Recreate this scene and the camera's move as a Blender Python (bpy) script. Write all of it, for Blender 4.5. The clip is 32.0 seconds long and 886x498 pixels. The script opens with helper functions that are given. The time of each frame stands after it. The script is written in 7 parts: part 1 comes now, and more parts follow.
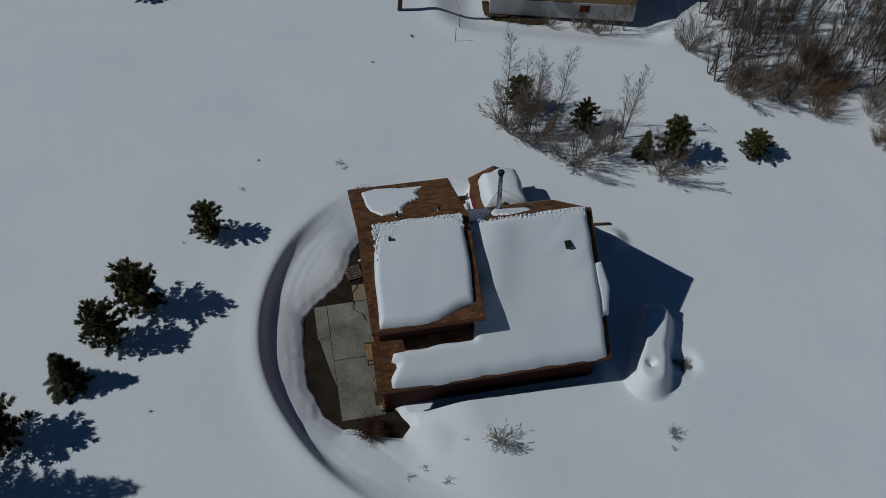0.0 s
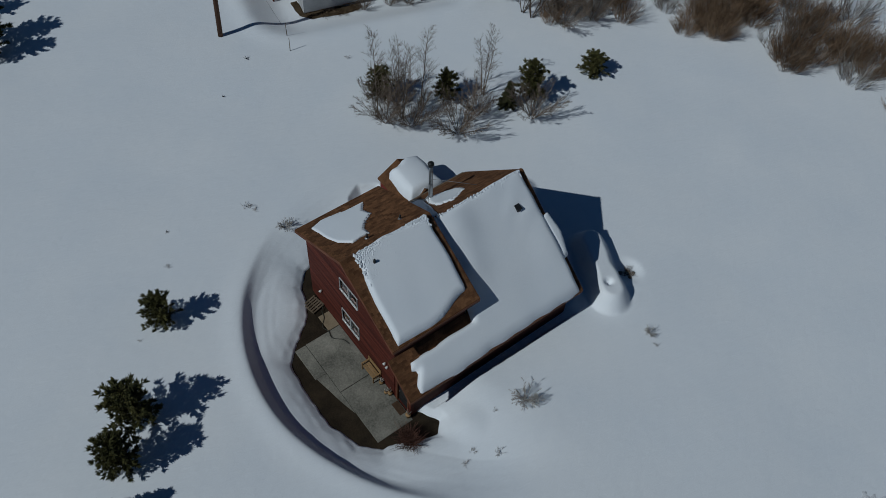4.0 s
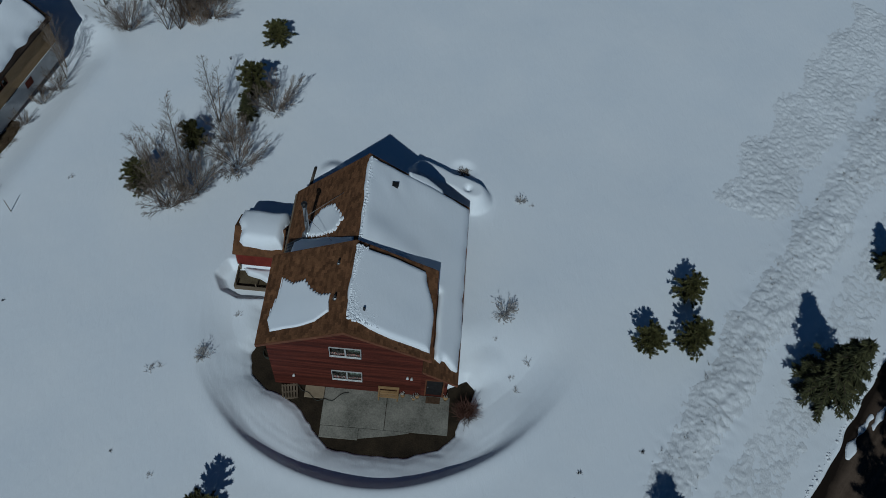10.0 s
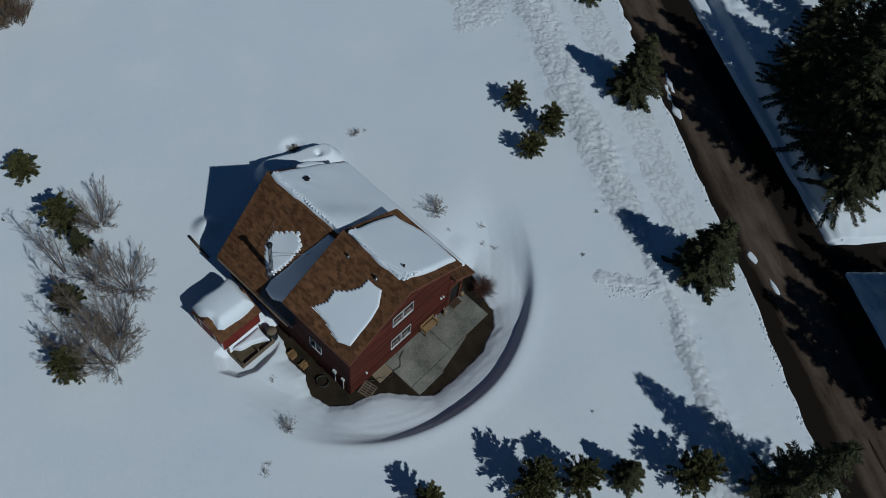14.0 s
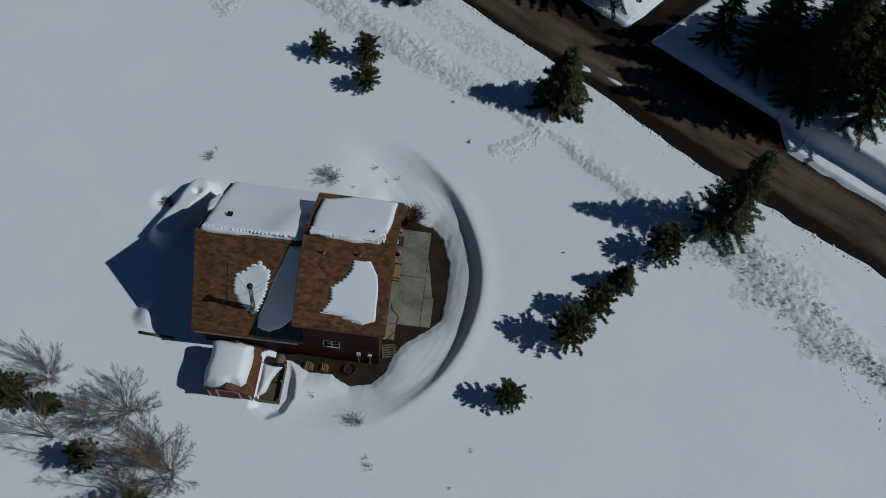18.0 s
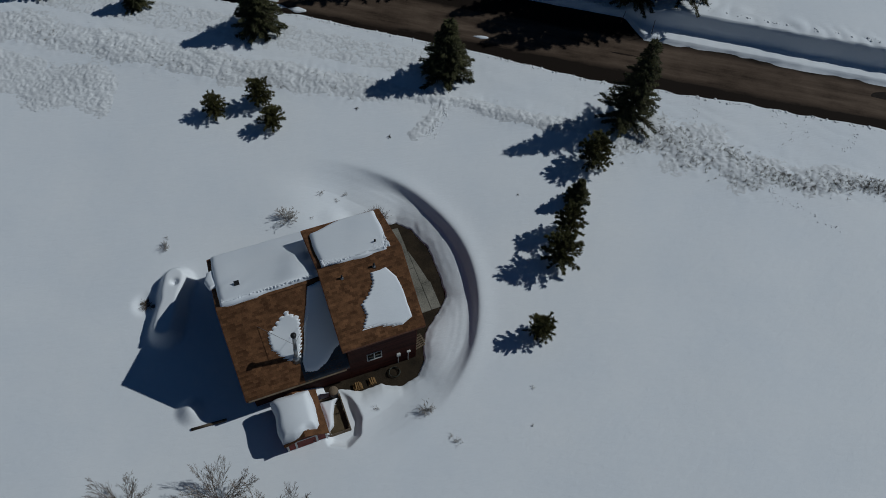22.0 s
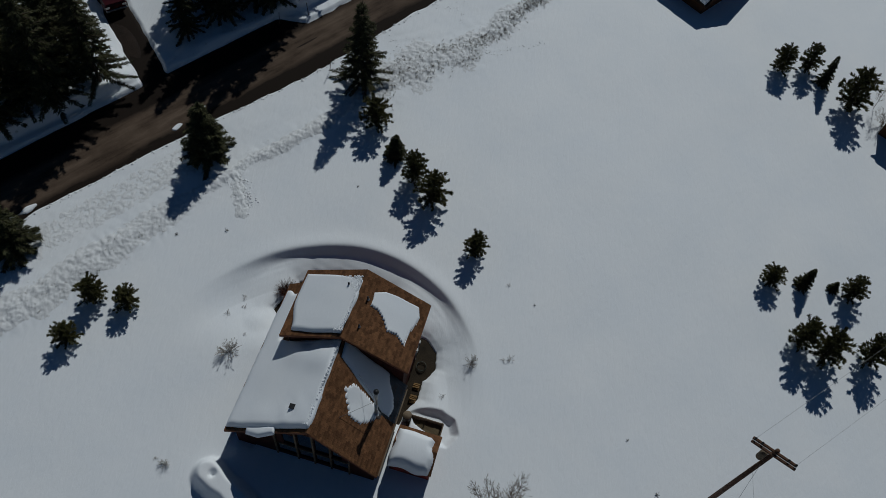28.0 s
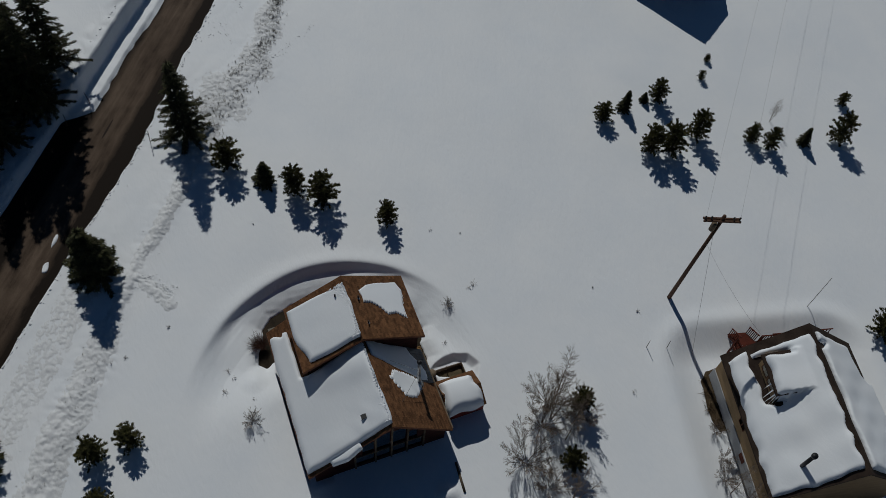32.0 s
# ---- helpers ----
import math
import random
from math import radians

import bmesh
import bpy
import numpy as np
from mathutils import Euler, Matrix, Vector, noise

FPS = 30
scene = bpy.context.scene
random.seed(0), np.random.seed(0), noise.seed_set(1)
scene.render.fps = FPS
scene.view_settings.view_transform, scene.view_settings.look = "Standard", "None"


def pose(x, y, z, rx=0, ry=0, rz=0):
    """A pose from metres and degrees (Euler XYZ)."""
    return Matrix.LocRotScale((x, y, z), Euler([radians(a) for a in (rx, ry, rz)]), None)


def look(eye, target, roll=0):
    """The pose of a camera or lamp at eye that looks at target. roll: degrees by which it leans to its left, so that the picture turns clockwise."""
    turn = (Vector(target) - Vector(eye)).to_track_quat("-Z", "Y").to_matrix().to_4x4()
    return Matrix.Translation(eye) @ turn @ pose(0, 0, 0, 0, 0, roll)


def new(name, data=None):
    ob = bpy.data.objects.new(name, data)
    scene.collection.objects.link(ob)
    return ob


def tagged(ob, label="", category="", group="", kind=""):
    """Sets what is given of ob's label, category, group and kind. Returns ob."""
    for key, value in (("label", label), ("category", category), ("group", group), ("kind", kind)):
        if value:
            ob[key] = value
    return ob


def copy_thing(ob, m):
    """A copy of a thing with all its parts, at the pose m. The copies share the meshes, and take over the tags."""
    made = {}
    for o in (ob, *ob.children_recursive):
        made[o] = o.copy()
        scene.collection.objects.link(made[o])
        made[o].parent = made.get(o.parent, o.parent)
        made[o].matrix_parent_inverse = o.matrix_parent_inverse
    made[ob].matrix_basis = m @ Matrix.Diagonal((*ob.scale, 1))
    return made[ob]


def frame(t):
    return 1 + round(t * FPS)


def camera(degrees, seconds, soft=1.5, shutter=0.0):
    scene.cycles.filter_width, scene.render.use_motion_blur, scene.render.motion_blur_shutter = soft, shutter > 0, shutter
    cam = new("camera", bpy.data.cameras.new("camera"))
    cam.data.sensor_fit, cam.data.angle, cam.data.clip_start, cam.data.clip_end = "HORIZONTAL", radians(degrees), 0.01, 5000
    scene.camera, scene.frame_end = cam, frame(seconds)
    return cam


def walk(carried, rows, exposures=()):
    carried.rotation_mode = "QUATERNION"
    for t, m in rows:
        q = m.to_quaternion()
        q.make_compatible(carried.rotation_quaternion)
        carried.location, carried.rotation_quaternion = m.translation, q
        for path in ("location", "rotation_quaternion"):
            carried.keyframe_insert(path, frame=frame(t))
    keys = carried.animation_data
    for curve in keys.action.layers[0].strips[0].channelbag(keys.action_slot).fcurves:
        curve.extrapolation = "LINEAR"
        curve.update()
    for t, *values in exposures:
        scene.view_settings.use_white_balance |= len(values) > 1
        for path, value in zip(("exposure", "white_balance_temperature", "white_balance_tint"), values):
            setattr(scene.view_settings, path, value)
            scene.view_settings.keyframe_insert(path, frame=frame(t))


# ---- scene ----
# ------------------------------------------------------------------ camera
PATH = [
    (0, (1.186, 23.115, 35.873), (0.889, 21.924, 34.294), 3.6),
    (1, (2.735, 22.114, 36.532), (2.416, 20.953, 34.935), 3.3),
    (2, (4.976, 20.998, 37.109), (4.503, 19.91, 35.499), 3.8),
    (3, (7.196, 20.034, 37.477), (6.557, 19.043, 35.861), 4.0),
    (4, (9.721, 18.76, 38.148), (8.948, 17.875, 36.529), 5.0),
    (4.5, (10.763, 18.295, 38.284), (9.941, 17.444, 36.671), 4.9),
    (6.5, (13.293, 15.188, 39.478), (12.353, 14.508, 37.849), 4.6),
    (7, (13.829, 13.856, 39.757), (12.858, 13.241, 38.12), 5.1),
    (8, (14.697, 11.06, 40.138), (13.669, 10.585, 38.489), 5.5),
    (9, (14.977, 7.36, 41.114), (13.924, 7.12, 39.432), 6.6),
    (10, (15.673, 3.424, 41.609), (14.614, 3.462, 39.913), 7.2),
    (11, (15.771, -1.167, 42.141), (14.771, -0.872, 40.434), 8.1),
    (12, (15.544, -6.75, 42.316), (14.629, -6.205, 40.623), 9.3),
    (13, (13.793, -11.177, 43.31), (13.003, -10.488, 41.606), 9.1),
    (14.5, (10.417, -17.31, 44.252), (9.924, -16.387, 42.548), 9.8),
    (16.5, (4.734, -20.586, 45.539), (4.554, -19.585, 43.817), 9.2),
    (17, (3.566, -20.82, 45.89), (3.459, -19.827, 44.158), 8.8),
    (19, (-0.834, -21.431, 47.324), (-0.701, -20.499, 45.559), 8.3),
    (21, (-5.798, -22.331, 48.563), (-5.469, -21.427, 46.81), 6.6),
    (23, (-12.345, -21.717, 49.634), (-11.779, -20.869, 47.914), 6.2),
    (24.5, (-17.376, -19.31, 50.452), (-16.612, -18.586, 48.752), 6.7),
    (26.5, (-23.161, -13.84, 51.582), (-22.183, -13.391, 49.896), 7.5),
    (27, (-24.166, -11.982, 51.991), (-23.152, -11.634, 50.303), 7.9),
    (28, (-26.326, -8.846, 52.361), (-25.251, -8.669, 50.683), 7.8),
    (30, (-28.987, -1.165, 53.271), (-27.891, -1.339, 51.607), 7.6),
    (32, (-28.992, 6.637, 55.242), (-28.005, 6.148, 53.573), 6.7),
]
cam = camera(56.5, 32.0, soft=0.65)
walk(cam, [(t, look(eye, target, roll)) for t, eye, target, roll in PATH], [
    (0, -1.57, 5900, 4), (3, -1.59, 5750, 3), (9, -1.61, 5350, -1), (11, -1.62, 5400, -1), (11.6, -1.44, 5450, 0), (13, -1.4, 5450, 0), (17, -1.33, 5650, 2), (19, -1.43, 5700, 2), (21, -1.53, 5750, 3), (24, -1.53, 5950, 4), (28, -1.57, 6000, 4), (32, -1.52, 6250, 6)])

# ------------------------------------------------------------------ light
SUN = Vector((0.72, -0.042, 0.692)).normalized()
world = bpy.data.worlds.new("sky")
scene.world = world
world.use_nodes = True
wn = world.node_tree.nodes
wl = world.node_tree.links
wn.clear()
sky = wn.new("ShaderNodeTexSky")
sky.sky_type = "NISHITA"
sky.sun_disc = False
sky.sun_elevation = math.asin(SUN.z)
sky.sun_rotation = math.atan2(SUN.x, SUN.y)
sky.altitude = 3000
sky.air_density = 1.0
sky.dust_density = 0.1
sky.ozone_density = 1.0
bg = wn.new("ShaderNodeBackground")
bg.inputs["Strength"].default_value = 0.06
wo = wn.new("ShaderNodeOutputWorld")
deep = wn.new("ShaderNodeHueSaturation")
deep.inputs["Saturation"].default_value = 1.2
deep.inputs["Value"].default_value = 0.8
wl.new(sky.outputs[0], deep.inputs["Color"])
wl.new(deep.outputs[0], bg.inputs[0])
wl.new(bg.outputs[0], wo.inputs[0])
sun_data = bpy.data.lights.new("sun", "SUN")
sun_data.energy = 5.0
sun_data.angle = radians(0.55)
sun_data.color = (1.0, 0.965, 0.91)
sun_lamp = new("sun", sun_data)
sun_lamp.matrix_world = look(SUN * 60, (0, 0, 0))


# ------------------------------------------------------------------ materials
def node_mat(name):
    m = bpy.data.materials.new(name)
    m.use_nodes = True
    nt = m.node_tree
    return m, nt.nodes, nt.links, nt.nodes["Principled BSDF"]


def ramp(nodes, stops):
    r = nodes.new("ShaderNodeValToRGB")
    el = r.color_ramp.elements
    while len(el) < len(stops):
        el.new(0.5)
    for e, (p, c) in zip(el, stops):
        e.position = p
        e.color = (*c, 1) if len(c) == 3 else c
    return r


def texcoord(nodes, links, scale=(1, 1, 1), rot=(0, 0, 0)):
    tc = nodes.new("ShaderNodeTexCoord")
    mp = nodes.new("ShaderNodeMapping")
    mp.inputs["Scale"].default_value = scale
    mp.inputs["Rotation"].default_value = rot
    links.new(tc.outputs["Object"], mp.inputs[0])
    return mp.outputs[0]


def noise_tex(nodes, links, vec, scale, detail=5, rough=0.6, distort=0.0):
    n = nodes.new("ShaderNodeTexNoise")
    n.inputs["Scale"].default_value = scale
    n.inputs["Detail"].default_value = detail
    n.inputs["Roughness"].default_value = rough
    n.inputs["Distortion"].default_value = distort
    links.new(vec, n.inputs["Vector"])
    return n.outputs["Fac"]


def mix_rgb(nodes, links, fac, a, b, mode="MIX"):
    mx = nodes.new("ShaderNodeMix")
    mx.data_type = "RGBA"
    mx.blend_type = mode
    for sock, v in ((mx.inputs[0], fac), (mx.inputs[6], a), (mx.inputs[7], b)):
        if hasattr(v, "is_output"):
            links.new(v, sock)
        elif isinstance(v, tuple):
            sock.default_value = (*v, 1) if len(v) == 3 else v
        else:
            sock.default_value = v
    return mx.outputs[2]


def math_node(nodes, links, op, a, b=0.0):
    m = nodes.new("ShaderNodeMath")
    m.operation = op
    for sock, v in ((m.inputs[0], a), (m.inputs[1], b)):
        if hasattr(v, "is_output"):
            links.new(v, sock)
        else:
            sock.default_value = v
    return m.outputs[0]


def add_bump(nodes, links, bsdf, height, strength=0.4, dist=0.02):
    b = nodes.new("ShaderNodeBump")
    b.inputs["Strength"].default_value = strength
    b.inputs["Distance"].default_value = dist
    links.new(height, b.inputs["Height"])
    links.new(b.outputs[0], bsdf.inputs["Normal"])


def mottled(name, c1, c2, scale, rough=0.8, stretch=(1, 1, 1), fine=8.0, bump=0.3, dist=0.01, metal=0.0, island=0.0, objrand=0.0):
    """A two-scale mottled surface: broad stains of c1 to c2, a fine grain, a little relief."""
    m, n, l, p = node_mat(name)
    v = texcoord(n, l, stretch)
    broad = noise_tex(n, l, v, scale, 4, 0.55)
    grain = noise_tex(n, l, v, scale * fine, 6, 0.7)
    both = math_node(n, l, "ADD", math_node(n, l, "MULTIPLY", broad, 0.6), math_node(n, l, "MULTIPLY", grain, 0.4))
    col = ramp(n, [(0.36, c1), (0.64, c2)])
    l.new(both, col.inputs[0])
    out = col.outputs[0]
    if island or objrand:
        if island:
            rnd = n.new("ShaderNodeNewGeometry").outputs["Random Per Island"]
        else:
            rnd = n.new("ShaderNodeObjectInfo").outputs["Random"]
        amt = island or objrand
        gain = math_node(n, l, "ADD", math_node(n, l, "MULTIPLY", rnd, 2 * amt), 1 - amt)
        hs = n.new("ShaderNodeHueSaturation")
        l.new(gain, hs.inputs["Value"])
        l.new(out, hs.inputs["Color"])
        out = hs.outputs[0]
    l.new(out, p.inputs["Base Color"])
    p.inputs["Roughness"].default_value = rough
    p.inputs["Metallic"].default_value = metal
    if rough > 0.64:
        p.inputs["Specular IOR Level"].default_value = 0.15
    add_bump(n, l, p, grain, bump, dist)
    return m


def snow_material(name, coarse, lumps, low=(0.83, 0.86, 0.9), high=(0.89, 0.905, 0.925)):
    m, n, l, p = node_mat(name)
    v = texcoord(n, l)
    broad = noise_tex(n, l, v, 0.22, 4, 0.55)
    col = ramp(n, [(0.3, low), (0.7, high)])
    l.new(broad, col.inputs[0])
    l.new(col.outputs[0], p.inputs["Base Color"])
    p.inputs["Roughness"].default_value = 0.62
    p.inputs["Specular IOR Level"].default_value = 0.3
    vs = texcoord(n, l, (1.0, 2.6, 1.0), (0, 0, 0.5))
    ripple = noise_tex(n, l, vs, coarse, 5, 0.55, 0.4)
    grain = noise_tex(n, l, v, 22, 3, 0.6)
    both = math_node(n, l, "ADD", math_node(n, l, "MULTIPLY", ripple, lumps), math_node(n, l, "MULTIPLY", grain, 0.035))
    add_bump(n, l, p, both, 0.55, 0.12)
    return m


SNOW = snow_material("snow", 1.3, 0.35)
ROOF_SNOW = snow_material("roof_snow", 2.2, 0.14)
CLOD_SNOW = snow_material("clod_snow", 7.0, 0.6, (0.72, 0.73, 0.745), (0.84, 0.853, 0.87))
SHINGLE = mottled("brown_shingle", (0.09, 0.042, 0.02), (0.185, 0.09, 0.042), 2.5, 0.88, fine=8, bump=0.5, dist=0.01, island=0.32)
SHINGLE_PIECE = mottled("brown_shingle_tab", (0.09, 0.042, 0.02), (0.185, 0.09, 0.042), 2.5, 0.88, fine=8, bump=0.5, dist=0.01, objrand=0.32)
ROOF_DECK = mottled("dark_roof_deck", (0.07, 0.036, 0.02), (0.12, 0.062, 0.034), 1.5, 0.9, bump=0.4)
FASCIA = mottled("stained_brown_trim", (0.1, 0.04, 0.022), (0.2, 0.085, 0.045), 1.2, 0.7, (0.5, 0.5, 2), bump=0.2)
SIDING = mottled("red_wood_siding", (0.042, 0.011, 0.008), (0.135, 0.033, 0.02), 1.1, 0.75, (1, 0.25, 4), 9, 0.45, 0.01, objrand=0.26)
# the red siding again, with the shade of the unlit walls in its colour
SHADED_SIDING = mottled("dark_red_siding", (0.026, 0.008, 0.006), (0.07, 0.018, 0.012), 1.1, 0.75, (0.3, 1, 4), 9, 0.35, 0.01, objrand=0.2)
SHED_RED = mottled("barn_red_paint", (0.14, 0.02, 0.014), (0.24, 0.038, 0.026), 1.5, 0.65, (1, 1, 0.4), 8, 0.25, objrand=0.15)
WHITE_TRIM = mottled("white_painted_trim", (0.4, 0.4, 0.39), (0.6, 0.6, 0.58), 2.5, 0.5, fine=10, bump=0.1)
CONCRETE = mottled("grey_patio_concrete", (0.085, 0.082, 0.068), (0.32, 0.3, 0.25), 0.55, 0.9, fine=20, bump=0.35, dist=0.006, objrand=0.05)
TAN_SLAB = mottled("tan_stoop_concrete", (0.22, 0.17, 0.11), (0.34, 0.27, 0.18), 1.2, 0.9, fine=18, bump=0.3)
MUD = mottled("wet_dark_mud", (0.014, 0.01, 0.006), (0.044, 0.031, 0.018), 1.0, 0.75, fine=12, bump=0.9, dist=0.04)


TAN_EARTH = mottled("brown_bare_earth", (0.035, 0.024, 0.014), (0.12, 0.085, 0.05), 1.3, 0.9, fine=10, bump=0.9, dist=0.04)


def road_material():
    m, n, l, p = node_mat("brown_dirt_road")
    tc, mp = n.new("ShaderNodeTexCoord"), n.new("ShaderNodeMapping")
    mp.vector_type = "TEXTURE"
    mp.inputs["Rotation"].default_value = (0, 0, math.atan2(-0.565, 0.825))
    mp.inputs["Scale"].default_value = (9.0, 1.0, 1.0)
    l.new(tc.outputs["Object"], mp.inputs[0])
    v = texcoord(n, l)
    streak = noise_tex(n, l, mp.outputs[0], 1.6, 5, 0.6)
    blot = noise_tex(n, l, v, 0.5, 5, 0.6)
    grain = noise_tex(n, l, v, 9.0, 5, 0.7)
    both = math_node(n, l, "ADD", math_node(n, l, "MULTIPLY", streak, 0.55), math_node(n, l, "ADD", math_node(n, l, "MULTIPLY", blot, 0.3), math_node(n, l, "MULTIPLY", grain, 0.15)))
    col = ramp(n, [(0.36, (0.036, 0.024, 0.016)), (0.48, (0.085, 0.059, 0.042)), (0.64, (0.145, 0.105, 0.076))])
    l.new(both, col.inputs[0])
    lay = n.new("ShaderNodeMapping")
    lay.vector_type = "TEXTURE"
    lay.inputs["Location"].default_value = (0.565 * 23.55, 0.825 * 23.55, 0)
    lay.inputs["Rotation"].default_value = (0, 0, math.atan2(-0.565, 0.825))
    l.new(tc.outputs["Object"], lay.inputs[0])
    sep = n.new("ShaderNodeSeparateXYZ")
    l.new(lay.outputs[0], sep.inputs[0])
    across = math_node(n, l, "ABSOLUTE", sep.outputs["Y"])
    wet = math_node(n, l, "ADD", across, math_node(n, l, "MULTIPLY", math_node(n, l, "ADD", streak, blot), 1.0))
    soak = ramp(n, [(0.46, (0, 0, 0)), (0.56, (1, 1, 1))])
    l.new(math_node(n, l, "MULTIPLY", wet, 0.2), soak.inputs[0])
    l.new(mix_rgb(n, l, soak.outputs[0], col.outputs[0], (0.014, 0.009, 0.006)), p.inputs["Base Color"])
    p.inputs["Roughness"].default_value = 0.85
    p.inputs["Specular IOR Level"].default_value = 0.15
    add_bump(n, l, p, both, 0.6, 0.06)
    return m


ROAD_DIRT = road_material()
ROAD_EDGE = mottled("wet_mud_shoulder", (0.009, 0.006, 0.004), (0.03, 0.018, 0.012), 0.9, 0.7, fine=14, bump=0.9, dist=0.05)
PINE_WOOD = mottled("raw_pine_wood", (0.2, 0.12, 0.05), (0.38, 0.24, 0.115), 2.0, 0.65, (1, 0.3, 1), 14, 0.2, objrand=0.15)
WEATHERED = mottled("weathered_grey_wood", (0.1, 0.075, 0.05), (0.22, 0.17, 0.12), 2.0, 0.85, (1, 0.3, 1), 12, 0.4, objrand=0.2)
POLE_WOOD = mottled("creosoted_pole_wood", (0.06, 0.032, 0.02), (0.13, 0.07, 0.045), 2.0, 0.8, (2, 2, 0.2), 10, 0.4)
BARK = mottled("dark_conifer_bark", (0.035, 0.026, 0.02), (0.09, 0.066, 0.05), 4.0, 0.9, (1, 1, 0.3), 8, 0.6)
NEEDLE = mottled("conifer_needles", (0.028, 0.032, 0.012), (0.125, 0.112, 0.04), 1.6, 0.65, fine=9, bump=0.3, island=0.45)
SPRUCE = mottled("dark_spruce_needles", (0.02, 0.025, 0.012), (0.085, 0.08, 0.034), 1.2, 0.7, fine=9, bump=0.3, island=0.45)
TWIG = mottled("bare_grey_twigs", (0.12, 0.09, 0.068), (0.27, 0.215, 0.17), 3.0, 0.85, fine=6, bump=0.2, island=0.25)
BROWN_TWIG = mottled("brown_bare_branches", (0.06, 0.045, 0.035), (0.17, 0.125, 0.095), 3.0, 0.85, fine=6, bump=0.2, island=0.3)
WILLOW = mottled("tan_willow_stems", (0.1, 0.065, 0.04), (0.3, 0.2, 0.125), 0.8, 0.8, fine=9, bump=0.2, island=0.5)
GREY_WILLOW = mottled("grey_shrub_stems", (0.12, 0.1, 0.085), (0.27, 0.235, 0.2), 0.8, 0.85, fine=9, bump=0.2, island=0.5)
BROWN_GRASS = mottled("brown_dead_grass", (0.07, 0.045, 0.025), (0.2, 0.14, 0.085), 2.0, 0.9, fine=6, bump=0.2, island=0.4)
GRASS = mottled("dry_weed_stems", (0.3, 0.27, 0.23), (0.55, 0.52, 0.47), 2.0, 0.85, fine=6, bump=0.2, island=0.4)
DULL_GRASS = mottled("dull_grey_grass", (0.13, 0.115, 0.095), (0.32, 0.29, 0.25), 2.0, 0.9, fine=6, bump=0.2, island=0.4)
FROST = mottled("frosted_grey_twigs", (0.26, 0.23, 0.2), (0.5, 0.47, 0.44), 3.0, 0.85, fine=6, bump=0.2, island=0.3)
STEEL = mottled("galvanised_stove_pipe", (0.3, 0.31, 0.32), (0.5, 0.51, 0.52), 3.0, 0.32, fine=10, bump=0.05, metal=0.9)
BLACK_METAL = mottled("black_metal", (0.012, 0.012, 0.013), (0.03, 0.03, 0.032), 4.0, 0.5, fine=10, bump=0.1, metal=0.3)
RIBBED = mottled("dark_ribbed_metal_roofing", (0.03, 0.036, 0.045), (0.06, 0.07, 0.085), 1.5, 0.45, fine=8, bump=0.1, metal=0.5)
PLASTIC = mottled("white_utility_box", (0.5, 0.5, 0.48), (0.66, 0.66, 0.63), 4.0, 0.5, fine=8, bump=0.05)
RUBBER = mottled("dark_green_hose", (0.016, 0.02, 0.014), (0.04, 0.045, 0.032), 4.0, 0.5, fine=8, bump=0.05)
MAT_BROWN = mottled("brown_door_mat", (0.05, 0.03, 0.018), (0.1, 0.06, 0.036), 6.0, 0.95, fine=12, bump=0.6)
TAN_STUCCO = mottled("tan_painted_siding", (0.25, 0.165, 0.085), (0.36, 0.245, 0.135), 0.8, 0.8, (1, 1, 3), 10, 0.2, objrand=0.08)
GREY_BASE = mottled("grey_foundation_block", (0.36, 0.36, 0.36), (0.5, 0.5, 0.5), 1.2, 0.9, fine=14, bump=0.4)
RED_DECK = mottled("red_stained_deck", (0.06, 0.014, 0.009), (0.12, 0.028, 0.016), 2.0, 0.7, (1, 0.4, 1), 9, 0.3, objrand=0.15)
BROWN_WALL = mottled("brown_log_siding", (0.05, 0.022, 0.011), (0.105, 0.047, 0.023), 1.0, 0.75, (0.4, 0.4, 4), 9, 0.3, objrand=0.15)
GREEN_METAL = mottled("dark_green_metal_trim", (0.012, 0.03, 0.022), (0.03, 0.06, 0.045), 2.0, 0.45, fine=8, bump=0.1)
DARK_ROOF = mottled("dark_brown_roofing", (0.02, 0.013, 0.01), (0.05, 0.034, 0.026), 1.2, 0.88, fine=14, bump=0.5)
STONE = mottled("grey_fire_pit_stone", (0.13, 0.115, 0.1), (0.26, 0.235, 0.21), 3.0, 0.9, fine=8, bump=0.7, objrand=0.25)
FIREWOOD = mottled("split_firewood", (0.16, 0.09, 0.035), (0.34, 0.21, 0.09), 5.0, 0.8, fine=8, bump=0.4, objrand=0.25)
YELLOW = mottled("yellow_plastic", (0.5, 0.3, 0.02), (0.62, 0.4, 0.04), 4.0, 0.45, bump=0.05)
CAR_PAINT = mottled("dark_red_car_paint", (0.035, 0.004, 0.004), (0.05, 0.007, 0.006), 2.0, 0.22, fine=6, bump=0.02)
TYRE = mottled("black_tyre_rubber", (0.012, 0.012, 0.012), (0.025, 0.025, 0.025), 6.0, 0.85, bump=0.3)
WIRE = mottled("grey_cable", (0.2, 0.2, 0.2), (0.32, 0.32, 0.32), 4.0, 0.5, bump=0.05)
INSIDE = mottled("dim_interior_wall", (0.02, 0.018, 0.016), (0.035, 0.032, 0.03), 1.0, 0.9, bump=0.1)
CURTAIN = mottled("pale_green_blind", (0.05, 0.065, 0.05), (0.09, 0.11, 0.09), 2.0, 0.9, (1, 8, 1), 6, 0.2)


